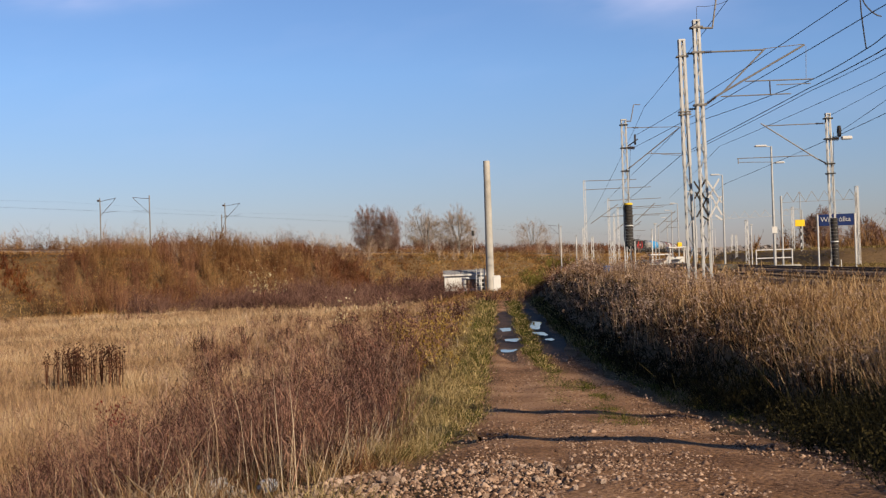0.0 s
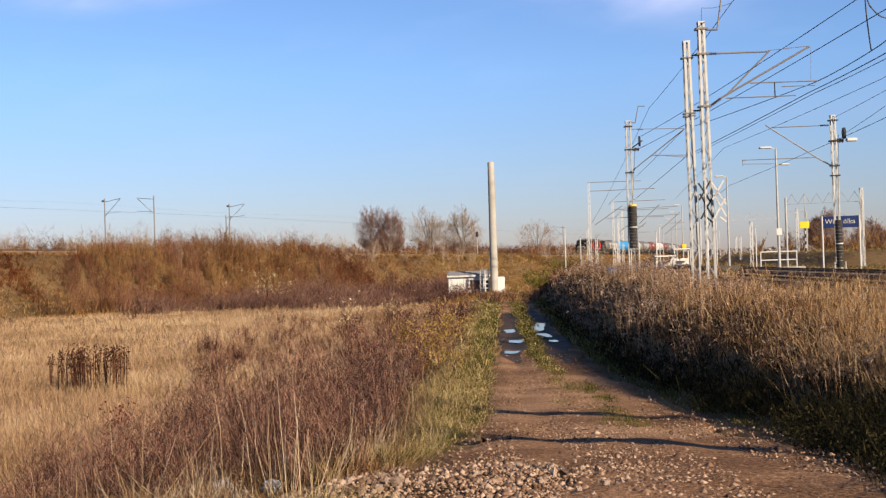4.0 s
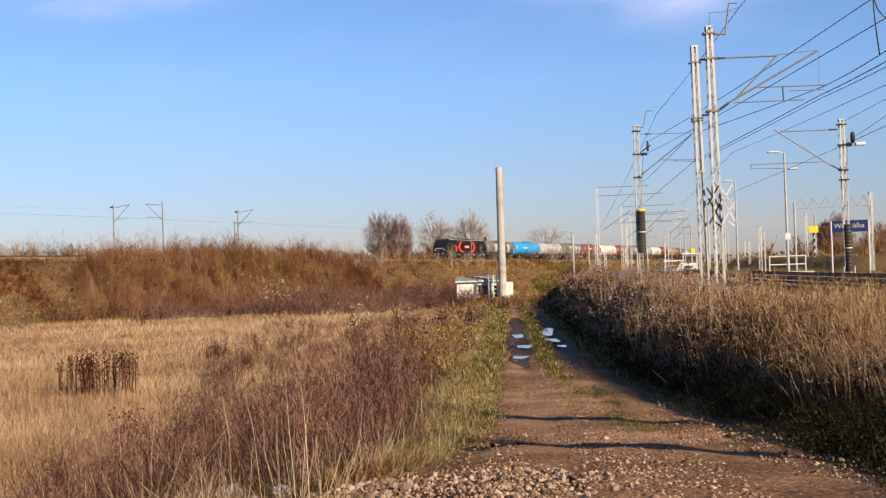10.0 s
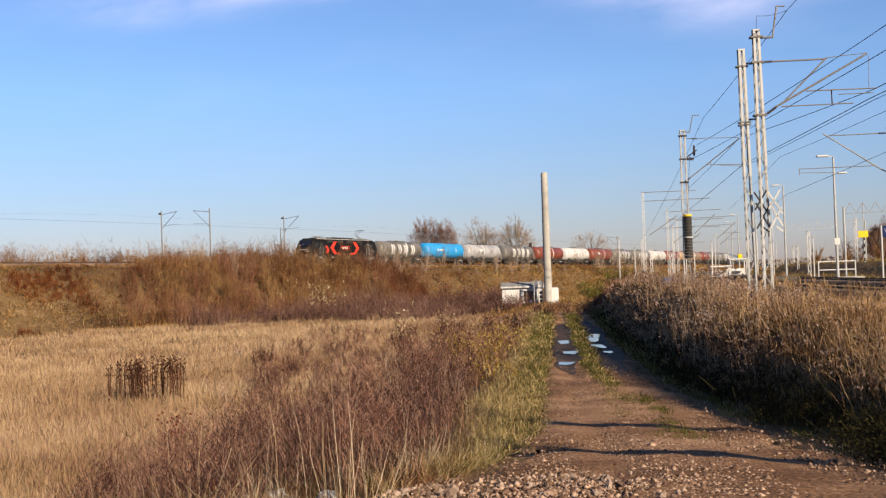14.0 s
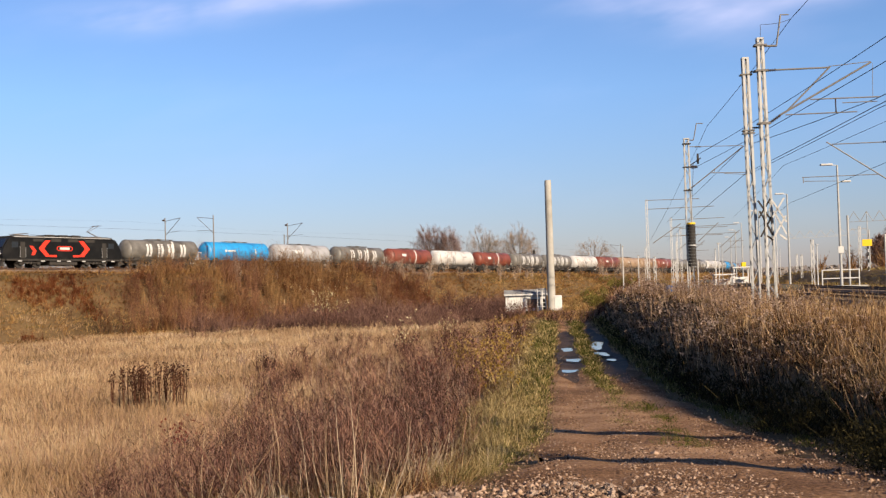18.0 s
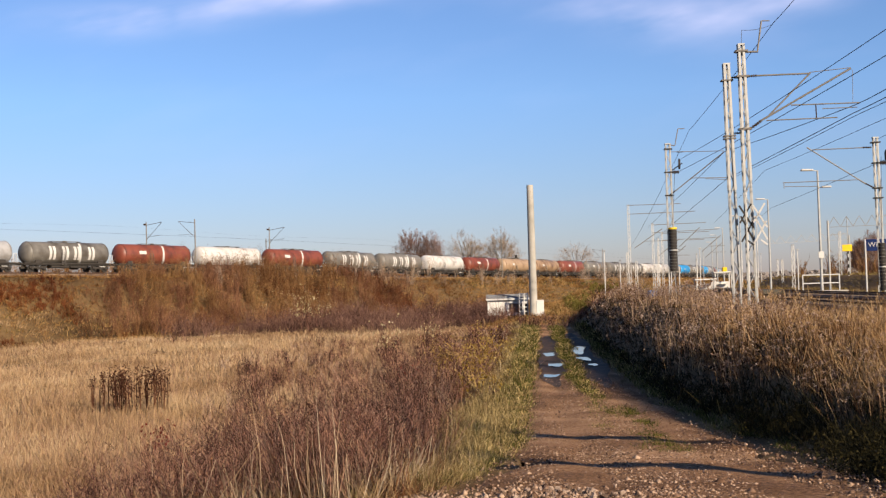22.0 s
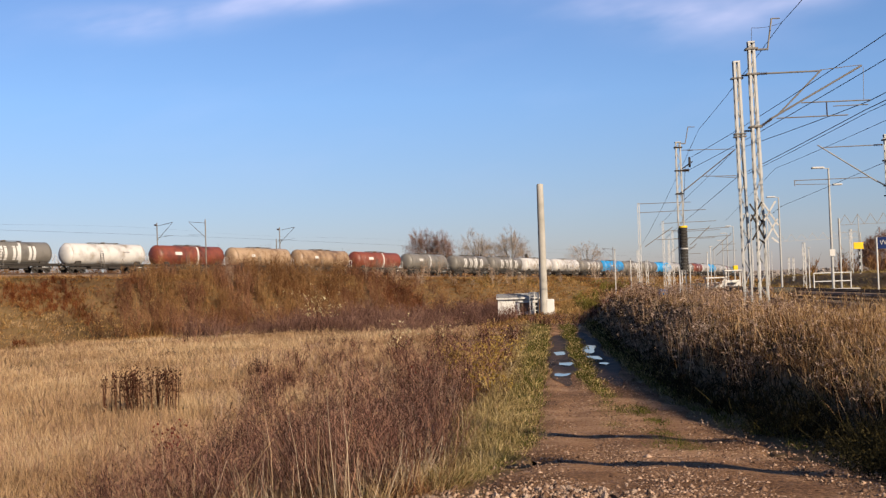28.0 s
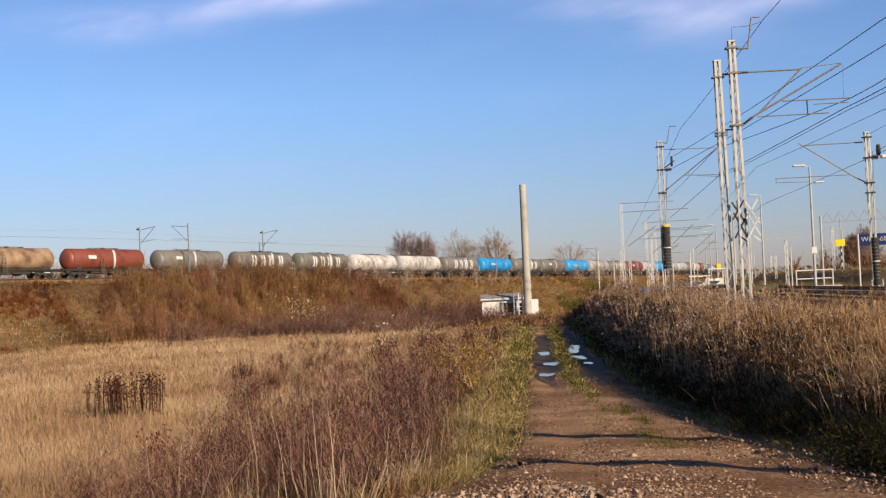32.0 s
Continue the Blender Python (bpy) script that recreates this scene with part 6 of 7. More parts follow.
wire("feeder_wire", "dark feeder wire strung between the lattice masts", [(11.5, 71.0, 8.7), (11.31, 33.1, 8.43), (11.0, 2.0, 8.5)], sag=0.12)
wire("feeder_wire", "dark feeder wire strung between the lattice masts", [(11.26, 71.1, 7.93), (10.87, 30.1, 7.48), (10.4, 2.0, 7.4)], sag=0.1)
wire("catenary_wire", "dark messenger wire above the station track", [(22.0, 165, 9.0), (17.9, 118, 9.0), (13.97, 70.9, 9.0), (13.9, 45.5, 7.95), (12.87, 35.75, 7.62), (9.3, 2.0, 8.5)], 0.016, 0.05)
wire("contact_wire", "taut contact wire above the station track", [(22.0, 165, 6.6), (17.9, 118, 7.0), (14.08, 70.9, 7.45), (13.75, 45.5, 7.62), (12.19, 33.87, 7.0), (9.0, 2.0, 6.5)], 0.016, 0.02)
wire("contact_wire", "twin contact wire beside the first one", [(14.3, 70.9, 7.42), (13.9, 45.5, 7.56), (12.33, 33.87, 6.92), (9.2, 2.0, 6.4)], 0.012, 0.02)
wire("catenary_wire", "dark messenger wire over the second track", [(28, 150, 8.6), (19.0, 82.9, 8.9), (16.9, 47.0, 8.2), (13, 20, 7.6)], 0.012, 0.05)
wire("contact_wire", "taut contact wire over the second track", [(30, 150, 6.6), (21.6, 92.5, 6.92), (19.4, 65.2, 6.96), (16.85, 47.07, 6.63), (12.5, 20, 6.2)], 0.013, 0.02)
wire("contact_wire", "tensioned wire end led to the far mast", [(22.6, 68.5, 8.3), (19.5, 48.0, 8.7), (14.0, 20, 9.0)], 0.012, 0.05)
wire("contact_wire", "tensioned wire end anchored at the top of the far mast", [(21.95, 68.5, 9.15), (19.5, 48.0, 9.0), (14.0, 20, 8.9)], 0.012, 0.05)
wire("ground_wire", "thin earth wire along the tops of the masts", [(10.6, 34.0, 11.5), (11.0, 45.8, 11.12), (12.0, 71.0, 10.3)], 0.013, 0.1)
wire("ground_wire", "thin earth wire falling to the far masts", [(12.0, 71.0, 10.3), (15.4, 131, 5.2)], 0.012, 0.3)
wire("jumper_cable", "thin looped lead at the top of the tall mast", [(9.83, 45.9, 10.4), (9.86, 45.9, 10.95), (10.95, 45.8, 11.08)], 0.009, 0.07)
wire("jumper_cable", "drooping jumper cable between the overhead wires", [(11.6, 33.3, 9.2), (11.75, 33.6, 8.1), (12.2, 34.6, 7.3)], 0.02, 0.04)
wire("jumper_cable", "drooping jumper cable between the overhead wires", [(11.4, 33.0, 9.2), (11.7, 33.2, 8.3), (12.3, 33.6, 8.0)], 0.02, 0.08)


# ---------------------------------------------------------------- posts of the station
def lamp_post(x, y, z0, z1, heads=1):
    t = thing("street_lamp", "slender grey platform lamp post with white lamp heads", "lamp", Matrix.Translation((x, y, 0)), "platform lamps")
    part("pole", Geo().tube((0, 0, z0 - 0.3), (0, 0, z1), 0.10, 0.055, n=12), M["galv"], t)
    part("arm", Geo().bar((0, 0, z1 - 0.02), (-0.4, 0, z1 + 0.03), 0.05), M["galv"], t)
    part("lamp_head", Geo().box(-0.65, 0, z1 + 0.05, 0.75, 0.28, 0.12, 0.04), M["white_paint"], t)
    if heads > 1:
        part("arm", Geo().bar((0, 0, z1 - 1.05), (0.3, 0, z1 - 1.02), 0.04), M["galv"], t)
        part("lamp_head", Geo().box(0.5, 0, z1 - 1.02, 0.6, 0.26, 0.11, 0.04), M["white_paint"], t)
    return t


lamp1 = lamp_post(20.7, 76.2, 0.5, 8.2, 2)
part("notice_board", Geo().box(0, -0.12, 2.97, 0.34, 0.03, 0.42, 0.01), M["white_paint"], lamp1, "small white notice")
for x, y in ((24.5, 106.2), (31.3, 162), (35.1, 186.7), (40.7, 221), (46, 260), (27.6, 133)):
    lamp_post(x, y, 0.5, 8.45)


def white_post(x, y, z0, z1, lacing=True, w=0.24):
    t = thing("lattice_post", "white-painted lattice post beside the station tracks", "mast", Matrix.Translation((x, y, 0)), "white lattice posts")
    g = Geo()
    if lacing:
        lattice(g, 0, 0, z0 - 0.4, z1, w, w * 0.8, 0.035)
    else:
        g.tube((0, 0, z0 - 0.4), (0, 0, z1), 0.05, 0.04, n=8)
    part("post_frame", g, M["white_paint"], t)
    part("cap", Geo().box(0, 0, z1 + 0.03, w * 0.9, 0.3, 0.06), M["galv"], t)
    return t


for x, y, z0, z1, l in ((17.2, 149, 0.6, 5.3, 1), (15.2, 124, 0.6, 3.7, 1), (16.2, 117, 0.5, 3.1, 1), (12.5, 114.3, 0.4, 3.7, 0), (10.6, 109.5, 0.2, 4.5, 0), (15.4, 131.1, 0.5, 9.9, 1),
                        (35.9, 125, 0.5, 6.1, 1), (25.4, 101.9, 0.5, 4.3, 1), (25.75, 101.8, 0.5, 3.9, 0), (30.6, 89.9, 0.5, 6.2, 1), (18.8, 88, 0.5, 7.9, 0), (30.2, 136.7, 0.5, 8.1, 0),
                        (37.4, 155.6, 0.5, 3.9, 1), (43.8, 185, 0.5, 4.4, 1), (22.3, 128, 0.5, 4.9, 0), (14.9, 98.9, 0.5, 2.9, 0), (20.5, 150, 0.5, 8.8, 1), (24.5, 170, 0.5, 8.5, 1),
                        (27.5, 195, 0.5, 8.5, 1), (33, 235, 0.5, 8.5, 1), (48, 215, 0.5, 6, 0), (52, 250, 0.5, 7.5, 1), (38.5, 180, 0.5, 7.5, 0), (19.2, 112, 0.5, 3.5, 0), (20.6, 120, 0.5, 4.2, 0)):
    white_post(x, y, z0, z1, bool(l))


def cross_span(label, p, q, arms):
    """A light gantry: two wires or tubes across the tracks with slanting arms."""
    t = thing("cantilever_gantry", label, "gantry")
    p, q = Vector(p), Vector(q)
    part("upper_beam", Geo().tube(p, q, 0.035, n=6), M["tube_grey"], t)
    d = Vector((0, 0, -0.95))
    part("lower_beam", Geo().tube(p + d, q + d * 0.9 + Vector((1.5, 0, 0)), 0.035, n=6), M["tube_grey"], t)
    for u, w, z in arms:
        a = p.lerp(q, u)
        part("slant_arm", Geo().tube(a + Vector((0, 0, -z)), a + Vector((w, 0, -z + 2.0)), 0.045, n=6), M["tube_grey"], t)
        part("steady_arm", Geo().tube(a + Vector((w * 0.4, 0, -z + 0.7)), a + Vector((w * 1.2, 0, -z + 0.7)), 0.03, n=6), M["tube_grey"], t)


cross_span("thin overhead gantry arms across the far tracks", (15.4, 131.1, 9.9), (21, 131, 9.9), ((0.1, 3.0, 4.6), (0.95, 2.2, 4.6)))
cross_span("thin overhead gantry arms across the distant tracks", (20.5, 150, 8.6), (27, 150, 8.7), ((0.1, 2.6, 3.8), (0.9, 2.4, 3.6)))
cross_span("thin overhead gantry arms across the distant tracks", (24.5, 170, 8.3), (31, 170, 8.4), ((0.1, 2.6, 3.8), (0.9, 2.4, 3.6)))


def zigzag_beam(p, q, n):
    t = thing("lattice_portal", "slim lattice portal beam spanning the station tracks", "gantry")
    p, q = Vector(p), Vector(q)
    for k in range(n):
        a, b, c = p.lerp(q, k / n), p.lerp(q, (k + 0.5) / n), p.lerp(q, (k + 1) / n)
        g = Geo().bar(a, b + Vector((0, 0, 0.75)), 0.04).bar(b + Vector((0, 0, 0.75)), c, 0.04)
        part("beam_panel", g, M["galv"], t)
    part("beam_chord", Geo().bar(p, q, 0.035), M["galv"], t)
    part("beam_leg", Geo().tube((p.x, p.y, 0.3), p + Vector((0, 0, 0.5)), 0.08, n=8), M["galv"], t)
    part("beam_leg", Geo().tube((q.x, q.y, 0.3), q + Vector((0, 0, 0.5)), 0.08, n=8), M["galv"], t)


zigzag_beam((25.6, 92, 5.3), (30.6, 90, 5.3), 6)
zigzag_beam((29.5, 135, 5.4), (39.5, 134, 5.6), 9)


# ---------------------------------------------------------------- platform things
M["old_concrete"] = material("weathered_concrete", [(0.06, 0.052, 0.041), (0.11, 0.098, 0.078), (0.17, 0.155, 0.127)], scale=1.5, wide=0.2, bump=0.005)


def platform():
    ys = np.arange(72, 230, 6.0)
    g, q = Geo(), []
    for y in ys:
        x0 = float(yard_x(15.3, y))
        for x, z in ((x0, 0.2), (x0, 0.95), (x0 + 1.25, 0.95), (x0 + 1.25, 0.2)):
            q.append((x, y, z))
    n = len(ys)
    g.add(q, [(4 * i + k, 4 * i + k + 1, 4 * i + 5 + k, 4 * i + 4 + k) for i in range(n - 1) for k in range(3)] + [(0, 1, 2, 3)])
    tagged(new("platform", g.mesh("platform", M["old_concrete"])), "low grey concrete station platform between tracks", "platform", kind="structure")


platform()


def railing():
    t = thing("railing", "white tubular railing at the platform end", "railing", Matrix.Translation((20.9, 81.6, 0)))
    for x in (0.02, 1.25, 2.42):
        part("post", Geo().tube((x, 0, 0.3), (x, 0, 1.78), 0.045, n=10), M["white_paint"], t)
    for z in (1.75, 1.2):
        part("rail_tube", Geo().tube((0, 0, z), (2.44, 0, z), 0.04, n=10), M["white_paint"], t)
    part("ramp_block", Geo().box(1.25, 0.5, 0.42, 3.4, 1.6, 0.6, 0.03), M["concrete"], t)


railing()


def text_mesh(body, size):
    cu = bpy.data.curves.new("letters", "FONT")
    cu.body, cu.size, cu.extrude, cu.align_x, cu.align_y = body, size, 0.006, "LEFT", "CENTER"
    ob = bpy.data.objects.new("letters", cu)
    scene.collection.objects.link(ob)
    dg = bpy.context.evaluated_depsgraph_get()
    me = bpy.data.meshes.new_from_object(ob.evaluated_get(dg))
    bpy.data.objects.remove(ob)
    me.materials.clear()
    me.materials.append(M["white_paint"])
    return me


def station_sign():
    a = math.atan2(75.78 - 76.45, 25.63 - 23.57)
    t = thing("station_sign", "dark blue station name sign on two white posts", "sign", Matrix.Translation((23.5, 76.5, 0)) @ Matrix.Rotation(a, 4, "Z"))
    part("board", Geo().box(1.12, 0, 3.48, 2.16, 0.05, 0.72, 0.01), M["sign_blue"], t)
    for x in (0.03, 2.24):
        part("post", Geo().tube((x, 0.0, 0.2), (x, 0.0, 3.86), 0.055, n=10), M["white_paint"], t)
    for body, x in (("Wi", 0.2), ("ólka", 1.28)):
        ob = part("lettering", text_mesh(body, 0.43), None, t, "white lettering")
        ob.matrix_basis = Matrix.Translation((x, -0.04, 3.5)) @ Matrix.Rotation(math.pi / 2, 4, "X")


station_sign()


def yellow_sign():
    t = thing("yellow_sign", "yellow warning board on a black and white pole", "sign", Matrix.Translation((33.8, 115.1, 0)))
    part("board", Geo().box(-0.1, -0.1, 4.25, 0.9, 0.04, 0.62, 0.01), M["yellow"], t)
    for k in range(12):
        z = 0.4 + k * 0.33
        part("pole_band", Geo().tube((0, 0, z), (0, 0, z + 0.33), 0.06, n=10), M["white_paint"] if k % 2 else M["black_iron"], t)
    part("pole", Geo().tube((0, 0, 4.36), (0, 0, 7.1), 0.04, n=8), M["galv"], t)
    part("pole_arm", Geo().tube((0, 0, 5.6), (-1.9, 0, 5.5), 0.025, n=6), M["galv"], t)


yellow_sign()


def shelter(x, y, w, h, label, roof):
    t = thing("platform_shelter", label, "shelter", Matrix.Translation((x, y, 0.9)))
    for a in (-w / 2, w / 2):
        for b in (-0.5, 0.5):
            part("post", Geo().box(a, b, h / 2, 0.1, 0.1, h, 0.01), M["white_paint"], t)
    part("back_panel", Geo().box(0, 0.5, h * 0.22, w, 0.05, h * 0.4, 0.01), M["white_wall"], t)
    part("roof", Geo().box(0, 0, h + 0.04, w + 0.3, 1.3, 0.1, 0.02), roof, t)
    part("bench", Geo().box(0, 0.1, 0.42, w * 0.8, 0.4, 0.06, 0.01), M["white_wall"], t)


shelter(16.6, 93.7, 1.3, 0.75, "low white railed stand on the platform", M["white_wall"])
shelter(20.7, 108, 1.4, 1.35, "white platform shelter with a pale roof", M["white_wall"])
tagged(new("yellow_box", Geo().box(20.9, 107.9, 2.52, 0.4, 0.4, 0.42, 0.05).mesh("yellow_box", M["yellow"])), "small yellow box on the platform shelter", "box")
M["blue_tarp"] = material("blue_tarp", [(0.0264, 0.0984, 0.258), (0.044, 0.156, 0.365)], scale=4, rough=0.5)
tagged(new("blue_crate", Geo().box(11.33, 84.2, 0.72, 0.62, 0.5, 0.66, 0.06).mesh("blue_crate", M["blue_tarp"])), "bright blue plastic crate among the weeds", "crate")


# ---------------------------------------------------------------- posts and wires along the embankment line
def line_mast(s, off, height, arm, name_label):
    p = line_at(s, off)
    a = float(heading(s))
    ez = Vector((math.sin(a), -math.cos(a), 0))
    t = thing("line_mast", name_label, "mast", Matrix.Translation(p), "masts of the embankment line")
    sgn = 1 if arm > 0 else -1
    part("pole", Geo().tube((0, 0, -1.5), (0, 0, height), 0.1, 0.075, n=10), M["tube_grey"], t)
    e = ez * sgn
    part("top_tube", Geo().tube(e * 0.0 + Vector((0, 0, height - 0.5)), e * abs(arm) + Vector((0, 0, height - 0.15)), 0.036, n=6), M["old_steel"], t)
    part("diagonal_tube", Geo().tube(Vector((0, 0, height - 2.6)), e * abs(arm) + Vector((0, 0, height - 0.2)), 0.036, n=6), M["old_steel"], t)
    part("steady_arm", Geo().tube(e * 0.2 + Vector((0, 0, height - 2.2)), e * abs(arm) + Vector((0, 0, height - 2.05)), 0.024, n=6), M["old_steel"], t)
    if arm < -3 and height > 7.65:
        part("insulator", Geo().box(-e.x * 0.3, -e.y * 0.3, height - 0.35, 0.36, 0.3, 0.26, 0.05), M["porcelain"], t)
    return t


for s0, off, h, arm, lab in ((-13.5, 7.2, 7.7, -3.2, "grey overhead-line mast with a cantilever above the embankment"),
                             (-13.2, -2.9, 7.55, 3.2, "grey overhead-line mast with a cantilever above the embankment"),
                             (-40.75, 7.2, 8.0, -3.2, "grey overhead-line mast with twin cantilevers above the embankment"),
                             (-41.5, 8.6, 6.2, -1.2, "short grey overhead-line mast above the embankment"),
                             (-102.0, -3.0, 8.3, 0.3, "thin pale overhead-line mast on the embankment"),
                             (-107.5, 7.0, 6.5, -0.3, "thin pale overhead-line mast on the embankment"),
                             (-157.5, -3.0, 7.0, 2.6, "thin grey overhead-line mast on the embankment")):
    line_mast(s0, off, h, arm, lab)


def line_wires():
    ss = np.arange(-600, 300, 12.0)
    for off, h, nm, lab in ((0.0, 5.3, "contact_wire", "contact wire above the embankment line"), (0.0, 6.05, "catenary_wire", "messenger wire above the embankment line")):
        pts = [line_at(s, off) + Vector((0, 0, h + (0.25 * math.cos(s * 2 * math.pi / 60) if h > 6 else 0))) for s in ss]
        tagged(new(nm, strand(pts, 0.011 if h < 6 else 0.004).mesh(nm, M["wire"])), lab, "overhead wire", "overhead wires of the embankment line")


line_wires()


def signal_post():
    t = thing("railway_signal", "railway signal with a black head on a thin pale post", "signal", Matrix.Translation(line_at(-129, 7.0)))
    part("post", Geo().tube((0, 0, -1.4), (0, 0, 4.2), 0.08, n=8), M["galv"], t)
    part("signal_head", Geo().box(0, 0, 4.75, 0.6, 0.3, 1.15, 0.08), M["black_iron"], t, "black signal head")


signal_post()


# ---------------------------------------------------------------- stones, puddles and litter
def stone_shape(seed):
    r = random.Random(seed)
    bm = bmesh.new()
    bmesh.ops.create_icosphere(bm, subdivisions=1, radius=1.0)
    bmesh.ops.delete(bm, geom=r.sample(list(bm.verts), 3), context="VERTS")
    bmesh.ops.convex_hull(bm, input=bm.verts)
    sx, sy, sz = r.uniform(0.8, 1.3), r.uniform(0.7, 1.1), r.uniform(0.5, 0.85)
    for v in bm.verts:
        k = r.uniform(0.6, 1.2)
        v.co = Vector((v.co.x * sx * k, v.co.y * sy * k, v.co.z * sz * k))
    return bm


def stones():
    shapes = []
    for k in range(8):
        bm = stone_shape(k)
        me = bpy.data.meshes.new("stone")
        bm.to_mesh(me)
        bm.free()
        me.materials.append(M["rock"])
        shapes.append(me)
    heap = thing("stone_heap", "loose heap of pale crushed stones at the track edge", "stones", Matrix.Translation((0, 0, 0)))
    r = random.Random(5)
    spots = []
    for _ in range(200):
        spots.append((r.gauss(-0.85, 0.27), r.gauss(9.75, 0.42), r.uniform(0.018, 0.052)))
    for _ in range(140):
        spots.append((r.gauss(0.6, 0.3), r.gauss(9.8, 0.55), r.uniform(0.012, 0.042)))
    for x, y, size in spots:
        lat = x - float(road_x(y))
        z = float(ground_z(np.array([x]), np.array([y]), False)[0]) + (0.03 if abs(lat) < 2.2 else 0.0)
        ob = new("stone", shapes[r.randrange(8)])
        ob.parent = heap
        pile = 0.10 * math.exp(-((x + 0.85) / 0.45) ** 2 - ((y - 9.6) / 0.6) ** 2) + 0.07 * math.exp(-((x - 0.75) / 0.4) ** 2 - ((y - 9.8) / 0.6) ** 2)
        ob.matrix_basis = Matrix.LocRotScale((x, y, z + pile * r.uniform(0.2, 1.0) + size * 0.2), Euler((r.uniform(0, 6), r.uniform(0, 6), r.uniform(0, 6))), (size,) * 3)
    # gravel of the track, joined
    base = np.array([(1.1, 0.1, 0.1), (-0.9, 0.2, -0.1), (0.1, 0.9, 0.15), (-0.1, -0.85, 0.0), (0.15, 0.05, 0.7), (0.0, 0.0, -0.6)])
    tri = np.array([(0, 2, 4), (2, 1, 4), (1, 3, 4), (3, 0, 4), (2, 0, 5), (1, 2, 5), (3, 1, 5), (0, 3, 5)])
    n = 36000
    y = 6.5 * (45 / 6.5) ** rng.uniform(0, 1, n) ** 1.6
    lat = np.clip(rng.normal(0, 1.0, n), -2.2, 3.0)
    x = road_x(y) + lat
    near_heap = np.arange(n) < 9000
    y = np.where(near_heap, rng.normal(9.5, 0.8, n).clip(8.0, 12), y)
    x = np.where(near_heap, np.where(np.arange(n) < 3500, rng.normal(-0.85, 0.3, n), rng.normal(0.75, 0.42, n)), x)
    lat = x - road_x(y)
    size = (rng.gamma(1.3, 0.0072, n) + 0.006) * np.interp(y, [9.0, 11, 14], [0.95, 0.75, 0.7])
    z = road_z(y) + 0.03 - 0.035 * (np.exp(-((lat + 0.75) / 0.3) ** 2) + np.exp(-((lat - 0.85) / 0.3) ** 2)) + bumps(x, y, 0.35, 0.012)
    off_track = lat < -2.0
    z = np.where(off_track, ground_z(x, y, False) + 0.01, z)
    z = z + near_heap * rng.uniform(0.2, 1.0, n) * (0.10 * np.exp(-((x + 0.85) / 0.4) ** 2 - ((y - 9.7) / 0.6) ** 2) + 0.07 * np.exp(-((x - 0.6) / 0.4) ** 2 - ((y - 9.8) / 0.6) ** 2))
    size = np.where(near_heap, size * 1.15, size)
    a = rng.uniform(0, 2 * np.pi, n)
    sc = rng.uniform(0.7, 1.3, (n, 3))
    v = base[None] * sc[:, None, :] * size[:, None, None]
    c, s = np.cos(a)[:, None], np.sin(a)[:, None]
    v = np.stack([v[..., 0] * c - v[..., 1] * s + x[:, None], v[..., 0] * s + v[..., 1] * c + y[:, None], v[..., 2] + z[:, None]], -1)
    t = tri[None] + (np.arange(n) * len(base))[:, None, None]
    ob = new("track_gravel", np_mesh("track_gravel", v, t, M["rock_stuff"]))
    tagged(ob, "loose brown gravel scattered over the track", "gravel", kind="stuff")


stones()

M["water"] = material("puddle_water", [(0.02, 0.018, 0.015), (0.03, 0.027, 0.022)], rough=0.03, spec=0.6, scale=1)


def mud_strip(off, y0, y1, half, seed):
    """A wet, dark wheel track with an uneven edge."""
    ys = np.arange(y0, y1, 0.16)
    wob = 0.12 * np.sin(ys * 0.31) + 0.07 * np.sin(ys * 0.83 + 1)
    w = half * np.sqrt(np.clip(1 - ((ys - (y0 + y1) / 2) / ((y1 - y0) / 2)) ** 2, 0.0005, 1)) * (1 + 0.18 * np.sin(ys * 0.23 + seed) + 0.10 * np.sin(ys * 0.55 + seed))
    us = np.linspace(-1, 1, 9)
    lat = off - wob[:, None] + us[None] * w[:, None]
    Y = np.repeat(ys[:, None], 9, 1)
    depth = 0.035 + 0.05 * ease((Y - 30) / 15) + 0.015 * np.sin(Y * 0.47)
    side = wob[:, None]
    Z = road_z(Y) + 0.036 - depth * (np.exp(-((lat + 0.78 + side) / 0.34) ** 2) + np.exp(-((lat - 0.88 + side) / 0.36) ** 2))
    i = np.arange(len(ys) - 1)[:, None] * 9 + np.arange(8)[None]
    tris = np.concatenate([np.stack([i, i + 1, i + 10], -1).reshape(-1, 3), np.stack([i, i + 10, i + 9], -1).reshape(-1, 3)])
    ob = new("mud", np_mesh("mud", np.stack([road_x(Y) + lat, Y, Z], -1), tris, M["mud"], True))
    tagged(ob, "wet dark mud in a wheel track of the gravel road", "mud", kind="structure")


mud_strip(-0.78, 41, 90, 0.66, 1.0)
mud_strip(0.88, 40, 94, 0.72, 2.0)


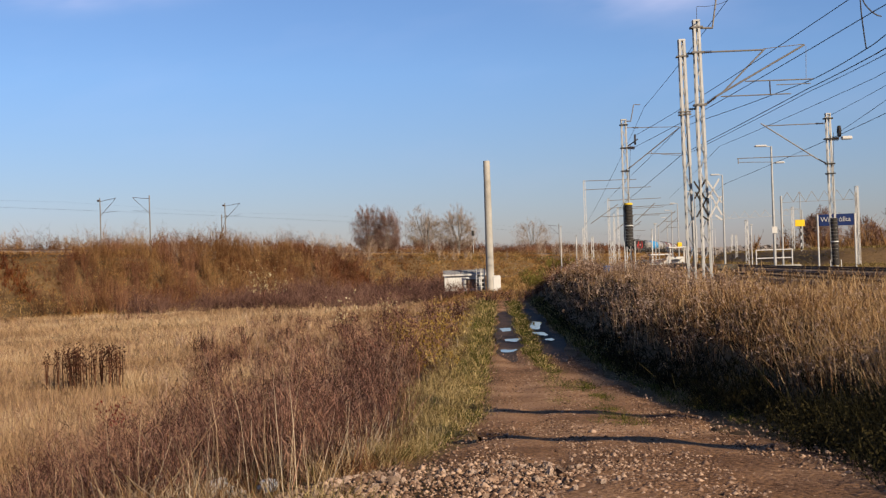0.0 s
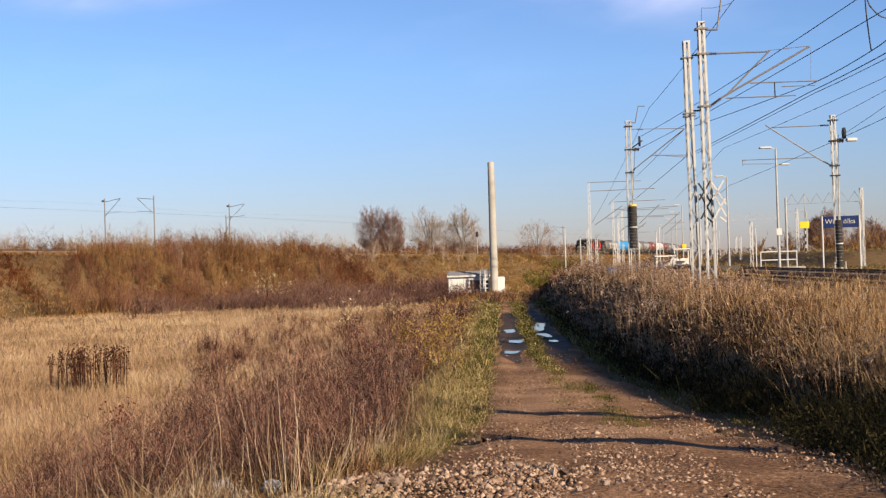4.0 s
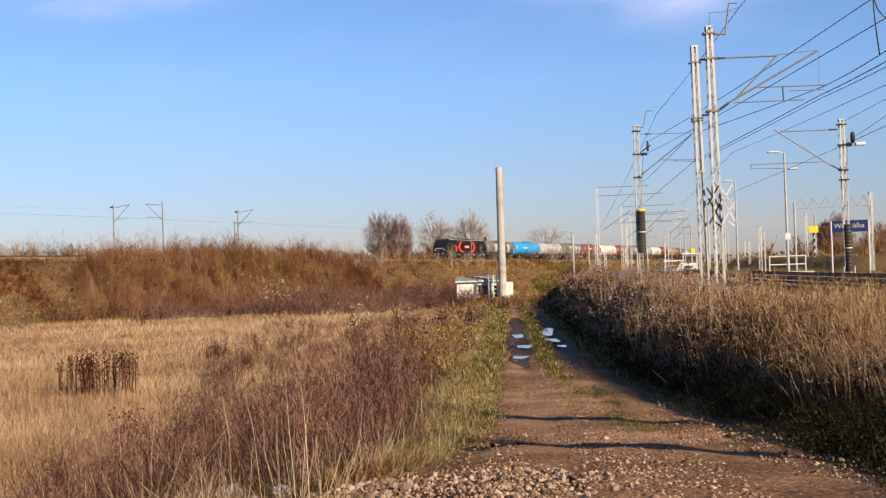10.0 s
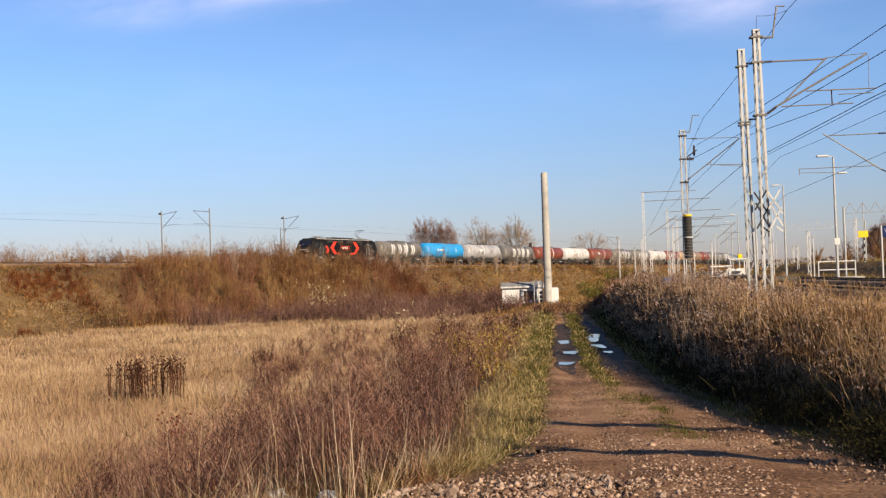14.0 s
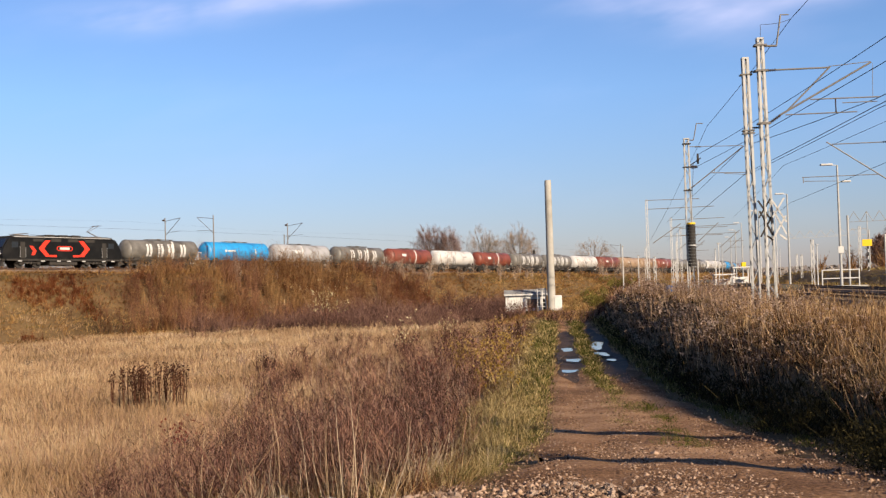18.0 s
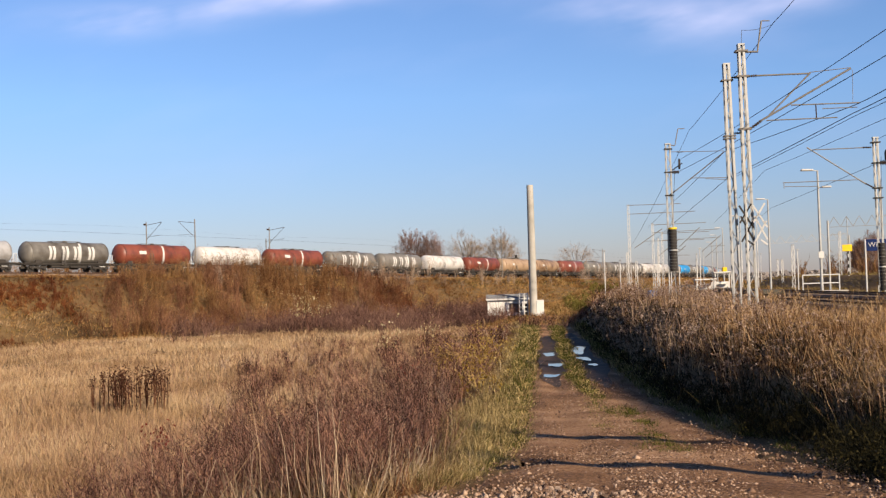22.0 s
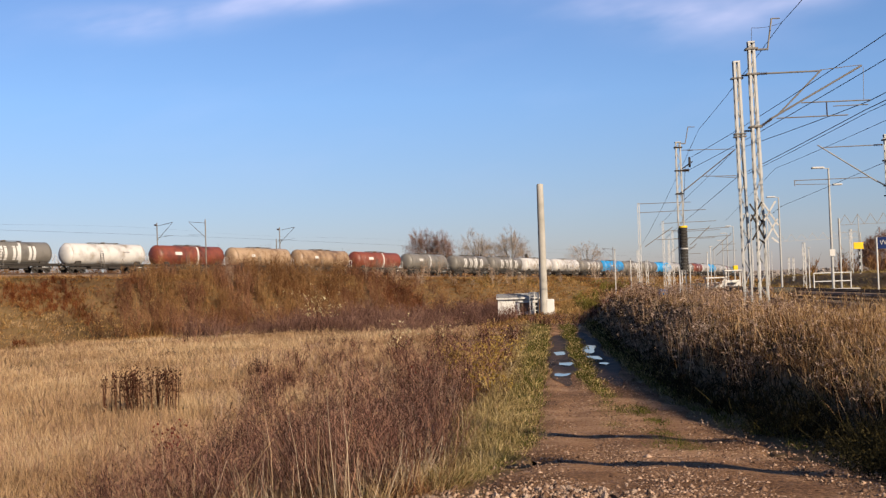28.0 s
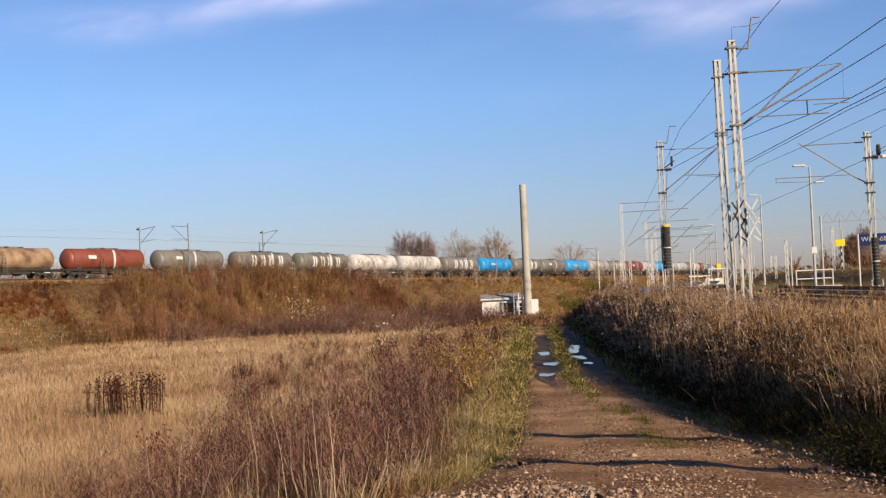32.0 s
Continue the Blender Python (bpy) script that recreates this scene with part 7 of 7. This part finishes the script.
def puddle(off, y, rx, ry):
    """Standing water in a wheel track; its outline follows the track's line."""
    r = random.Random(int(off * 100 + y * 7))
    n = 44
    out = []
    ph = [r.uniform(0, 6) for _ in range(3)]
    for k in range(n):
        a = 2 * math.pi * k / n
        f = 1 + 0.16 * math.sin(2 * a + ph[0]) + 0.12 * math.sin(3 * a + ph[1]) + 0.08 * math.sin(5 * a + ph[2])
        v = y + math.sin(a) * ry * f
        wob = 0.12 * math.sin(v * 0.31) + 0.07 * math.sin(v * 0.83 + 1)
        out.append((float(road_x(v)) + off - wob + math.cos(a) * rx * f, v))
    z = float(road_z(y)) - 0.004
    g = Geo().prism(out, z - 0.2, z, "z")
    tagged(new("puddle", g.mesh("puddle", M["water"])), "still puddle mirroring the sky on the track", "puddle", "puddles on the track")


for off, y, rx, ry in ((-0.8, 66, 0.66, 1.7), (-0.75, 56, 0.7, 1.1), (-0.75, 47.5, 0.5, 0.8), (0.88, 70, 0.62, 3.6), (0.92, 61, 0.36, 1.4), (0.95, 55.5, 0.22, 0.7)):
    puddle(off, y, rx, ry)


def crumpled(name, label, category, x, y, size, mat, seed, squash=0.7):
    r = random.Random(seed)
    bm = bmesh.new()
    bmesh.ops.create_icosphere(bm, subdivisions=3, radius=1.0)
    for v in bm.verts:
        k = 0.8 + 0.35 * noise.noise(v.co * 2.3 + Vector((seed, 0, 0))) + r.uniform(-0.10, 0.10)
        v.co = Vector((v.co.x * k * size, v.co.y * k * size * 0.8, v.co.z * k * size * squash))
    me = bpy.data.meshes.new(name)
    bm.to_mesh(me)
    bm.free()
    me.materials.append(mat)
    ob = new(name, me)
    ob.location = (x, y, float(ground_z(np.array([x]), np.array([y]), False)[0]) + size * squash * 0.75)
    tagged(ob, label, category)


M["film"] = material("crumpled_film", [(0.457, 0.451, 0.446), (0.664, 0.656, 0.648)], rough=0.25, scale=20, spec=0.6)
M["carton"] = material("pale_carton", [(0.457, 0.344, 0.275), (0.598, 0.492, 0.421)], rough=0.7, scale=10)
crumpled("plastic_litter", "crumpled white plastic film lying in the grass", "litter", -1.68, 11.3, 0.115, M["film"], 3)
crumpled("plastic_litter", "crumpled translucent plastic film lying in the grass", "litter", -2.3, 12.2, 0.15, M["film"], 8, 1.0)
crumpled("carton_litter", "small pale carton lying in the grass", "litter", -2.0, 11.6, 0.085, M["carton"], 11)


motions()
